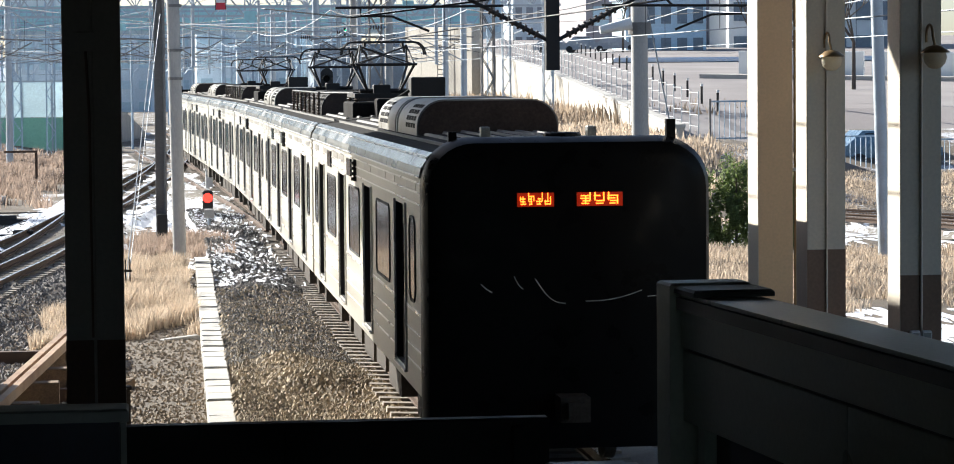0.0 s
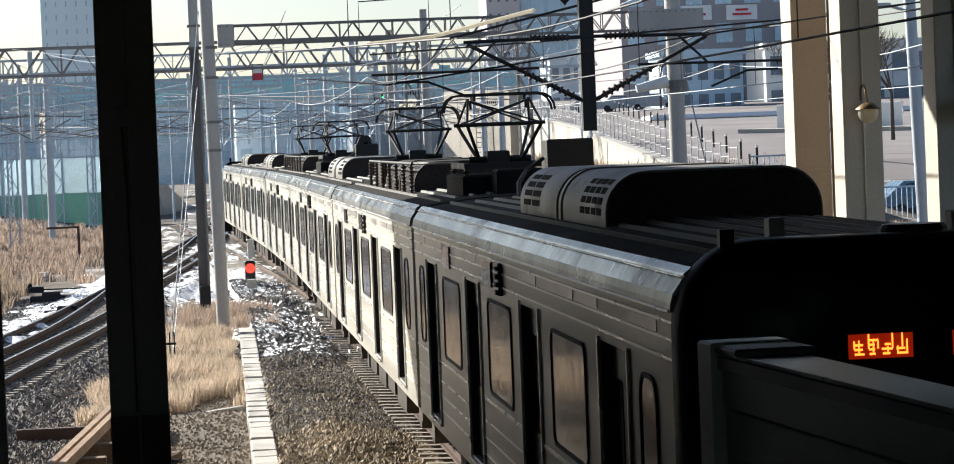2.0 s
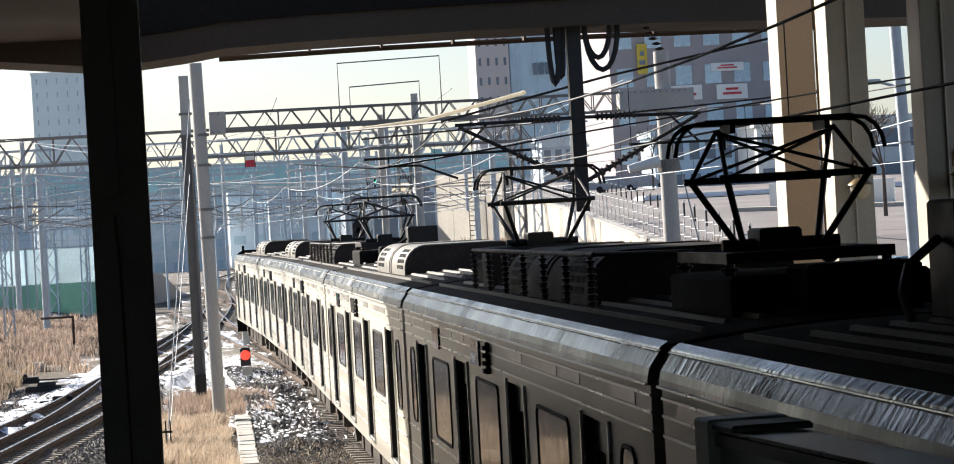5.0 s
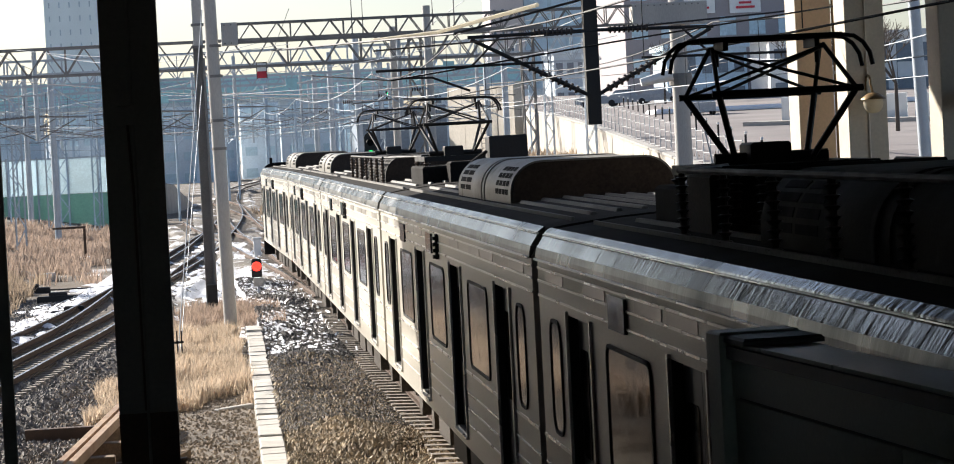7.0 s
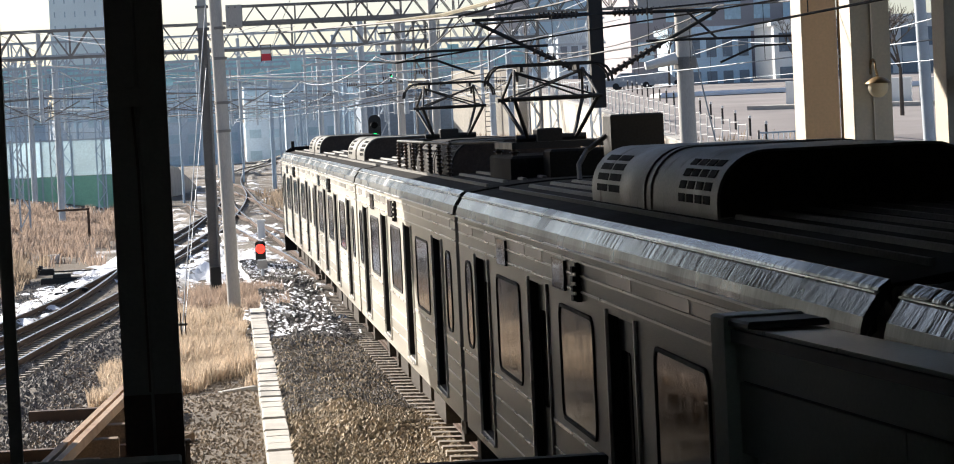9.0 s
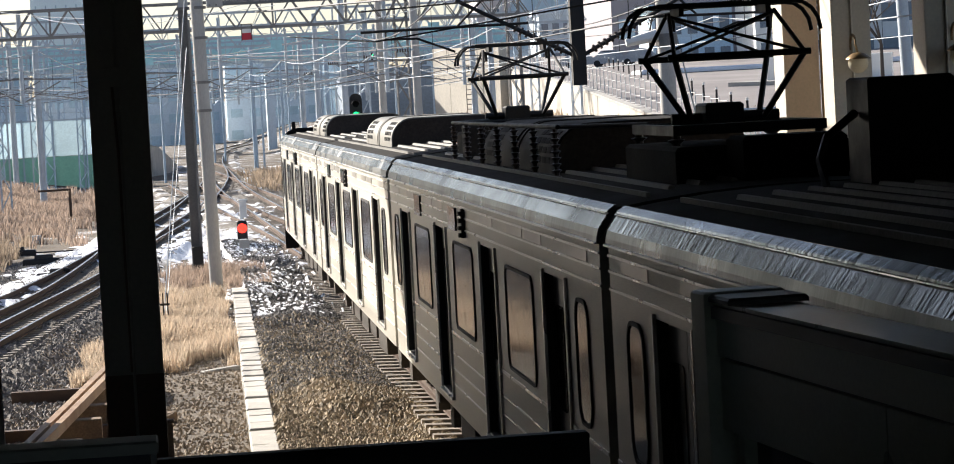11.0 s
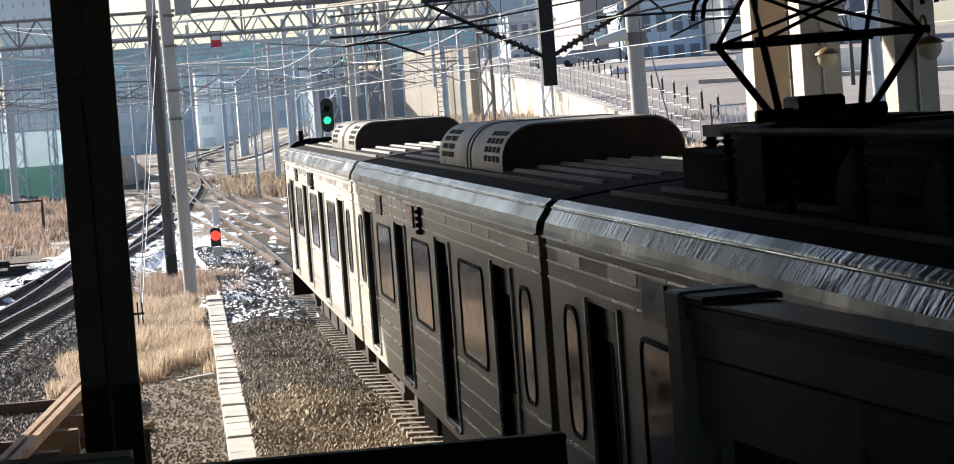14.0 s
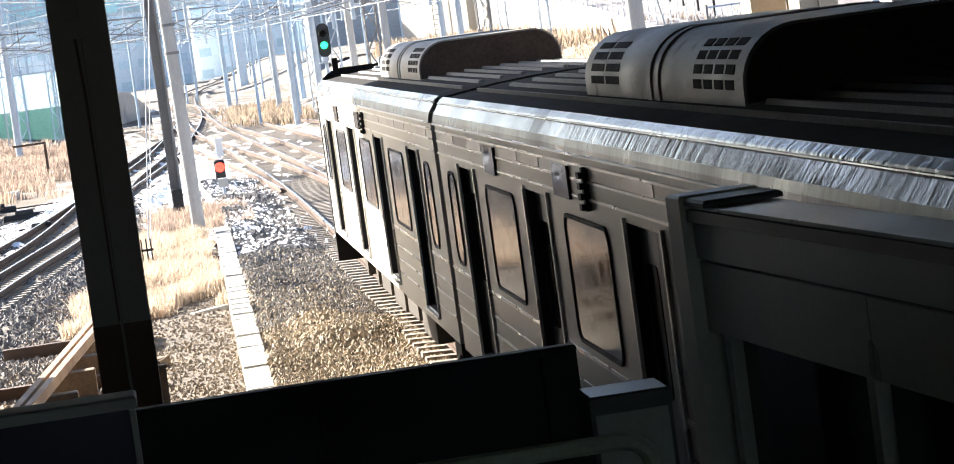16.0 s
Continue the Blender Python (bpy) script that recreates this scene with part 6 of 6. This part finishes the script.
def street():
    b = Build()
    ys = [99.5] + [104 + 12 * k for k in range(24)]
    for a, c in zip(ys, ys[1:]):
        xa, xc = wall_x(a) + 0.3, wall_x(c) + 0.3
        if a < 104:
            xa = 24.0
        cols = [0.0, 24.5, 26.0, 27.5, 29.0, 140.0] if a < 130 else [0.0, 140.0]
        for p, q in zip(cols, cols[1:]):
            p0, p1 = max(p, xa), max(p, xc)
            b.quad((p0, a, road_z(a) - dip(p0, a)), (q, a, road_z(a) - dip(q, a)), (q, c, road_z(c) - dip(q, c)), (p1, c, road_z(c) - dip(p1, c)))
    for p, q in ((24.0, 24.5), (24.5, 26.0), (26.0, 27.5), (27.5, 29.0), (29.0, 140.0)):
        b.quad((p, 99.5, -0.5), (q, 99.5, -0.5), (q, 99.5, road_z(99.5) - dip(q, 99.5)), (p, 99.5, road_z(99.5) - dip(p, 99.5)))
    single("road", b, ASPHALT, "wide worn grey paved street sloping down to the yard", "road", kind="structure")
    w = thing("retaining_wall", "stained pale concrete retaining wall below the street", "wall", kind="structure")
    for k in range(31):
        y0, y1 = 104 + 6 * k, 104 + 6 * (k + 1) - 0.03
        part("wall_panel", Build().add([(wall_x(y) + dx, y, z) for y in (y0, y1) for dx, z in ((-0.12, -0.5), (0.28, -0.5), (0.28, road_z(y) + 0.45), (-0.02, road_z(y) + 0.45))],
                                       [(0, 1, 2, 3), (7, 6, 5, 4), (0, 4, 5, 1), (1, 5, 6, 2), (2, 6, 7, 3), (3, 7, 4, 0)]), WALL_OLD, w)
    cop = Build()
    for ya, yb in ((104, 175), (175, 290)):
        cop.add([(wall_x(y) + dx, y, road_z(y) + z) for y in (ya, yb) for dx, z in ((-0.10, 0.452), (0.33, 0.452), (0.33, 0.57), (-0.10, 0.57))],
                [(0, 1, 2, 3), (7, 6, 5, 4), (0, 4, 5, 1), (1, 5, 6, 2), (2, 6, 7, 3), (3, 7, 4, 0)])
    part("coping", cop, CONCRETE, w)
    e = thing("abutment_wall", "sunlit pale concrete abutment with a ladder of rungs", "wall", kind="structure")
    for k in range(4):
        part("wall_panel", Build().add([(22.0 + 1.1 * (k + u), 236 - 2.6 * (k + u), z) for u in (0.0, 0.985) for z in (-0.4, 9.0)] + [(22.9 + 1.1 * (k + u), 236.6 - 2.6 * (k + u), z) for u in (0.0, 0.985) for z in (-0.4, 9.0)],
                                       [(0, 2, 3, 1), (4, 5, 7, 6), (1, 3, 7, 5), (0, 1, 5, 4), (2, 6, 7, 3)]), WALL_OLD, e)
    lad = Build()
    for q in range(20):
        lad.box(24.05, 24.5, 229.6, 229.66, 0.5 + 0.4 * q, 0.56 + 0.4 * q)
    part("ladder", lad.box(24.0, 24.05, 229.6, 229.66, 0, 8.6).box(24.5, 24.55, 229.6, 229.66, 0, 8.6), GALV_OLD, e)
    tun = thing("underpass_block", "dull blue-grey concrete block over the far tracks", "concrete block", kind="structure")
    part("lintel", Build().block(14.6, 22.2, 240, 250, 3.4, 7.6, 0.1), UNDERPASS, tun)
    part("pier", Build().block(14.6, 15.6, 240, 250, -0.4, 3.395, 0.0), UNDERPASS, tun)
    part("pier", Build().block(20.6, 22.2, 240, 250, -0.4, 3.395, 0.0), UNDERPASS, tun)
    low = thing("low_retaining_wall", "blue-grey concrete wing wall beside the far tracks", "wall", kind="structure")
    part("wing", Build().add([(x, y, z) for x, y, t in ((-3.4, 200, 2.9), (-1.2, 215, 2.2), (0.2, 232, 0.4)) for z in (-0.4, t)] + [(x - 0.5, y + 0.6, z) for x, y, t in ((-3.4, 200, 2.9), (-1.2, 215, 2.2), (0.2, 232, 0.4)) for z in (-0.4, t)],
                             [(0, 2, 3, 1), (2, 4, 5, 3), (6, 7, 9, 8), (8, 9, 11, 10), (1, 3, 9, 7), (3, 5, 11, 9)]), CONCRETE, low)
    f = thing("street_fence", "white tubular street fence stepping down the slope", "fence")
    post = Build().box(-0.02, 0.02, -0.02, 0.02, 0, 1.78).mesh("post", FENCE)
    bar = Build().box(-0.011, 0.011, 0.03, 2.57, -0.011, 0.011).mesh("rail", FENCE)
    y = 104.6
    while y < 236:                                         # level bays that step down with the slope
        part("post", post, FENCE, f, at=pose(wall_x(y) + 0.9, y, road_z(y)))
        for z in (0.45, 0.88, 1.31, 1.74):
            part("rail", bar, FENCE, f, at=pose(wall_x(y) + 0.9, y, road_z(y) + z, 0, 0, -3.94))
        y += 2.6
    f2 = thing("mesh_fence", "grey panel fence at the street edge", "fence")
    for k in range(18):
        x, y = 21.0 + 1.55 * k, 103.2 - 0.2 * k
        base = road_z(y) - max(dip(x, y), dip(x + 1.5, y))
        part("post", Build().box(x - 0.04, x + 0.04, y - 0.04, y + 0.04, base - 0.3, base + 1.55), GALV_OLD, f2)
        pn = Build()
        for q in range(7):
            u = x + 0.2 * q + 0.15
            pn.box(u - 0.012, u + 0.012, y - 0.02, y + 0.02, base, base + 1.45)
        part("panel", pn.box(x, x + 1.5, y - 0.02, y + 0.02, base + 1.42, base + 1.48).box(x, x + 1.5, y - 0.02, y + 0.02, base + 0.05, base + 0.1), GALV_BLUE, f2)
    rw = thing("roadside_wall", "low white panel wall along the far pavement", "wall", kind="structure")
    for k in range(14):
        x, y = 38.0 + 2.4 * k, 172.0 - 1.65 * k
        part("wall_panel", Build().block(-1.2, 1.18, -0.1, 0.1, -0.4, 1.6, 0.03), WHITE, rw, at=pose(x, y, road_z(y), 0, 0, -34.5))
    single("pavement", Build().add([(x + dx, y + dy, road_z(y) + z) for x, y in ((36.0, 172.5), (72.0, 147.8)) for dx, dy, z in ((0, 0, 0.16), (-2.2, -3.2, 0.14), (-2.2, -3.2, -0.3))], [(0, 1, 4, 3), (1, 2, 5, 4)]), CONCRETE, "pale raised pavement beyond the street", "pavement", kind="structure")
    bo = None
    for k in range(19):
        u = k / 18
        y = 126 + (270 - 126) * u
        x = 26.0 + (41.5 - 26.0) * u
        if bo is None:
            bo = thing("bollard", "thin dark street bollard with pale cap", "bollard", "street bollards", at=pose(x, y, road_z(y)))
            part("stem", Build().tube((0, 0, 0), (0, 0, 0.85), 0.06, 8), IRON, bo)
            part("cap", Build().tube((0, 0, 0.86), (0, 0, 0.98), 0.065, 8), WHITE, bo)
        else:
            copy_thing(bo, pose(x, y, road_z(y)))
    k = single("snow_strip", Build().block(36, 62, 214, 219, road_z(216), road_z(216) + 0.35, 0.15), SNOW, "low bank of shovelled snow on the street", "snow", kind="stuff")


street()


def vehicle(name, label, cat, x, y, z, turn, l, w, h, paint):
    v = thing(name, label, cat, at=pose(x, y, z, 0, 0, turn))
    hood = h * 0.55
    prof = [(-l / 2, 0.28), (-l / 2, hood), (-l * 0.22, hood + 0.06), (-l * 0.10, h), (l * 0.26, h), (l * 0.42, hood + 0.1), (l / 2, hood - 0.02), (l / 2, 0.28)]
    if h > 2:
        prof = [(-l / 2, 0.35), (-l / 2 + 0.05, h - 0.15), (-l / 2 + 0.3, h), (l / 2 - 0.2, h), (l / 2, h - 0.2), (l / 2, 0.35)]
    b = Build()
    n = len(prof)
    b.add([(s * w / 2 * (0.9 if q[1] > hood + 0.2 and h < 2 else 1), q[0], q[1]) for s in (-1, 1) for q in prof], [tuple(range(n)), tuple(range(n, 2 * n))[::-1]] + [(i, n + i, n + (i + 1) % n, (i + 1) % n) for i in range(n)])
    part("body", b, paint, v)
    for s in (-1, 1):
        part("side_window", Build().box(min(s * w * 0.455, s * w * 0.462), max(s * w * 0.455, s * w * 0.462), -l * 0.08, l * 0.24, hood + 0.12, h - 0.1) if h < 2 else Build().box(min(s * w * 0.49, s * w * 0.506), max(s * w * 0.49, s * w * 0.506), -l * 0.45, l * 0.45, h * 0.5, h * 0.82), GLASS, v)
        for q in (-0.3, 0.3):
            part("wheel", Build().tube((s * w * 0.40, l * q, 0.31), (s * w * 0.51, l * q, 0.31), 0.31, 16), RUBBER, v)
    return v


vehicle("parked_car", "steel-blue car parked by the street fence", "car", 28.9, 108.0, road_z(108) - dip(28.9, 108), 95, 4.3, 1.75, 1.5, CAR_BLUE)
SUV = vehicle("driving_car", "silver off-road car driving away up the street", "car", 75.0, 112.0, road_z(112) - dip(75, 112), 70, 4.5, 1.9, 1.72, CAR_WHITE)
for vx, vy in ((38.6, 262), (41.8, 264), (45.5, 268)):
    vehicle("parked_car", "pale car parked by the far kerb", "car", vx, vy, road_z(vy), 80, 4.3, 1.75, 1.5, CAR_WHITE)
for i, (tx, ty) in enumerate(((31.5, 128), (33.5, 134), (38.5, 150), (49, 225), (57, 240), (45, 262), (61, 250))):
    bare_tree(tx, ty, road_z(ty), 6.5, 90 + i)


# ---- noise barrier and buildings ----
def noise_barrier():
    n = thing("noise_barrier", "trackside noise barrier, clear above and green below", "noise barrier", kind="structure")
    cl = Build().box(-0.95, 0.95, -0.04, 0.04, 2.22, 4.55).mesh("clear_panel", NOISE_CLEAR)
    gr = Build().box(-0.95, 0.95, -0.06, 0.06, -0.3, 2.2).mesh("green_panel", NOISE_GREEN)
    ps = Build().box(-0.06, 0.06, -0.1, 0.1, -0.4, 4.75).mesh("post", GALV)
    for k in range(14):
        x, y = -31 + 2.0 * k, 189.0
        part("clear_panel", cl, NOISE_CLEAR, n, at=pose(x, y, 0))
        part("green_panel", gr, NOISE_GREEN, n, at=pose(x, y, 0))
        part("post", ps, GALV, n, at=pose(x + 1.0, y, 0))
        part("top_rail", Build().box(-1, 1, -0.05, 0.05, 4.56, 4.66), GALV, n, at=pose(x, y, 0))
    for lx, ly in ((-7.9, 180.0), (-5.8, 180.0), (-10.8, 176.0)):
        t = thing("lattice_mast", "blue-grey lattice mast in front of the barrier", "mast", "lattice masts")
        part("leg", lattice_leg(Build(), lx, ly, -0.3, 9.6, 0.55, 0.05, 0.8), GALV_BLUE, t)


noise_barrier()


def building(label, x0, x1, y0, y1, z0, z1, wall, glass, cols, rows, cat="building", fill=(0.6, 0.55), roof=True, name="building"):
    b = thing(name, label, cat)
    part("wall", Build().box(x0, x1, y0, y1, z0, z1), wall, b)
    if roof:
        part("roof", Build().box(x0 - 0.3, x1 + 0.3, y0 - 0.3, y1, z1 + 0.004, z1 + 0.6), wall, b)
    cw, ch = (x1 - x0) / cols, (z1 - z0) / rows
    pane = Build().box(-cw * fill[0] / 2, cw * fill[0] / 2, -0.12, -0.004, -ch * fill[1] / 2, ch * fill[1] / 2).mesh("window", glass)
    for i in range(cols):
        for j in range(rows):
            part("window", pane, glass, b, at=pose(x0 + cw * (i + 0.5), y0, z0 + ch * (j + 0.5)))
    return b


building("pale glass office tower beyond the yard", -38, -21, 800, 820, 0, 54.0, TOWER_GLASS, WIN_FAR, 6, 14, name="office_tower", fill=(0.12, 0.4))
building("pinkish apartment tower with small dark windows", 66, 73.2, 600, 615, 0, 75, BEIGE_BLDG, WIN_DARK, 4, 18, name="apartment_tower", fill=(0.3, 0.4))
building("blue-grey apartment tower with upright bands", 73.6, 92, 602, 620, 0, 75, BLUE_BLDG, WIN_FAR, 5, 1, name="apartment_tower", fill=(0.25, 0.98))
bar = thing("tower_lettering", "dark bars of unreadable lettering on the tower", "lettering")
for k in range(3):
    part("bar", Build().box(78.5 + 1.35 * k, 79.5 + 1.35 * k, 601.6, 601.8, 36.4, 39.0), WIN_DARK, bar)
bb = building("brown-grey stone office block with pale signs", 47.5, 70, 300, 320, 5, 34, BROWN_BLDG, WIN_FAR, 7, 7, name="office_block", fill=(0.55, 0.5))
for sx, sz, sw, sh, sm in ((50.5, 21.5, 1.1, 3.2, YELLOW), (58.5, 20.2, 3.6, 0.9, WHITE), (54.0, 17.6, 3.4, 1.6, WHITE), (59.0, 17.5, 3.4, 1.6, WHITE), (49.0, 16.8, 2.6, 1.4, WHITE)):
    sg = part("sign_panel", Build().box(sx, sx + sw, 299.7, 299.86, sz - sh / 2, sz + sh / 2), sm, bb, "pale shop sign panel")
    part("sign_bars", Build().box(sx + 0.2 * sw, sx + 0.8 * sw, 299.6, 299.69, sz - sh * 0.2, sz - sh * 0.05).box(sx + 0.3 * sw, sx + 0.7 * sw, 299.6, 299.69, sz + sh * 0.1, sz + sh * 0.25), RED_PAINT if sw > 2 else WIN_DARK, sg)
building("low pale blue kiosk building beside the street", 47, 55, 272, 280, 6, 12.2, BLUE_BLDG, WIN_DARK, 5, 2, name="kiosk")
building("low white roadside building with dark openings", 60, 78, 285, 295, 6, 13.0, WHITE, WIN_DARK, 7, 2, name="roadside_building")
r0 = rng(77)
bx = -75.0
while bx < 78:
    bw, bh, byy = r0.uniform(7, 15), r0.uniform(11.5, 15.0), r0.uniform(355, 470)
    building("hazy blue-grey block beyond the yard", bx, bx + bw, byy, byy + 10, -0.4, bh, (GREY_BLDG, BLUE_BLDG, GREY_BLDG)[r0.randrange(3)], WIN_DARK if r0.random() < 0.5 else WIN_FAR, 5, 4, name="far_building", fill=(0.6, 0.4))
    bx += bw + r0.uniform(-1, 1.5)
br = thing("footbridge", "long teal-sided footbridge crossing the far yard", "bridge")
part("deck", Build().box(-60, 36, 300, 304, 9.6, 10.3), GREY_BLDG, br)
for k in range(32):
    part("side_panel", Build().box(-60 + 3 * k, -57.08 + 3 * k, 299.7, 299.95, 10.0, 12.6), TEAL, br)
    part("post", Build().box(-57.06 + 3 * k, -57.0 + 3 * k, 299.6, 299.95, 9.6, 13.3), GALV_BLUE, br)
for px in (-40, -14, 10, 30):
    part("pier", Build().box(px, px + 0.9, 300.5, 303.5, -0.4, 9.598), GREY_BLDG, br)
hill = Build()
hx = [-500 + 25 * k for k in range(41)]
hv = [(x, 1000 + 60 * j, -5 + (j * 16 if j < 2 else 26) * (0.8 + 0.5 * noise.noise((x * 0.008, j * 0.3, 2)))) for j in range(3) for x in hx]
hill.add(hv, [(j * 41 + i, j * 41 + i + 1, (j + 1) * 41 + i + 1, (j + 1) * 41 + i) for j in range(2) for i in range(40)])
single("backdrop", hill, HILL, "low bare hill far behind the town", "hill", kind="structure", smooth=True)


# ---- motion ----
# seconds and where the front of the train stands along the line
FRONT = ((0.0, 30.2), (0.5, 26.85), (1.0, 23.52), (1.5, 20.2), (2.0, 16.9), (2.5, 13.4), (3.0, 10.05), (3.5, 6.9), (4.0, 3.8), (4.5, 0.7), (5.0, -2.4),
         (5.5, -5.6), (6.0, -8.9), (6.5, -12.15), (7.0, -15.5), (7.5, -18.65), (8.0, -21.75), (8.5, -24.8), (9.0, -27.75), (9.5, -30.8),
         (10.0, -34.0), (10.5, -37.2), (11.0, -40.35), (11.5, -43.55), (12.0, -46.7), (12.5, -49.65), (13.0, -52.6), (13.5, -55.6), (14.0, -58.6),
         (14.5, -61.55), (15.0, -64.5), (15.5, -67.4), (16.0, -70.3))


def motions():
    for i, car in enumerate(CARS):
        rows = []
        for t, s in FRONT:
            mid = s + 10.0 + 20.0 * i
            a, b = main_line(mid - 6.9), main_line(mid + 6.9)
            turn = -math.degrees(math.atan2(b.x - a.x, b.y - a.y))
            rows.append((t, pose((a.x + b.x) / 2, mid, (a.z + b.z) / 2, math.degrees(math.atan2(b.z - a.z, 13.8)), 0, turn)))
        walk(car, rows)
    walk(SUV, [(t, pose(x, y, road_z(y) - dip(x, y), 1.5 if y > 130 else 0, 0, turn)) for t, x, y, turn in (
        (0.0, 75.0, 112.0, 70), (4.3, 75.0, 112.0, 70), (5.1, 42.0, 119.0, 55), (5.6, 28.3, 130.7, 5), (6.0, 30.3, 146.5, -7), (6.3, 32.3, 161.5, -7),
        (6.6, 34.4, 178.7, -7), (7.0, 38.0, 206.0, -6), (7.4, 40.2, 228.0, -6), (8.0, 43.9, 259.7, -7), (8.6, 48.0, 285.0, -30), (9.7, 75.0, 298.0, -70), (16.0, 130.0, 305.0, -80))])


motions()
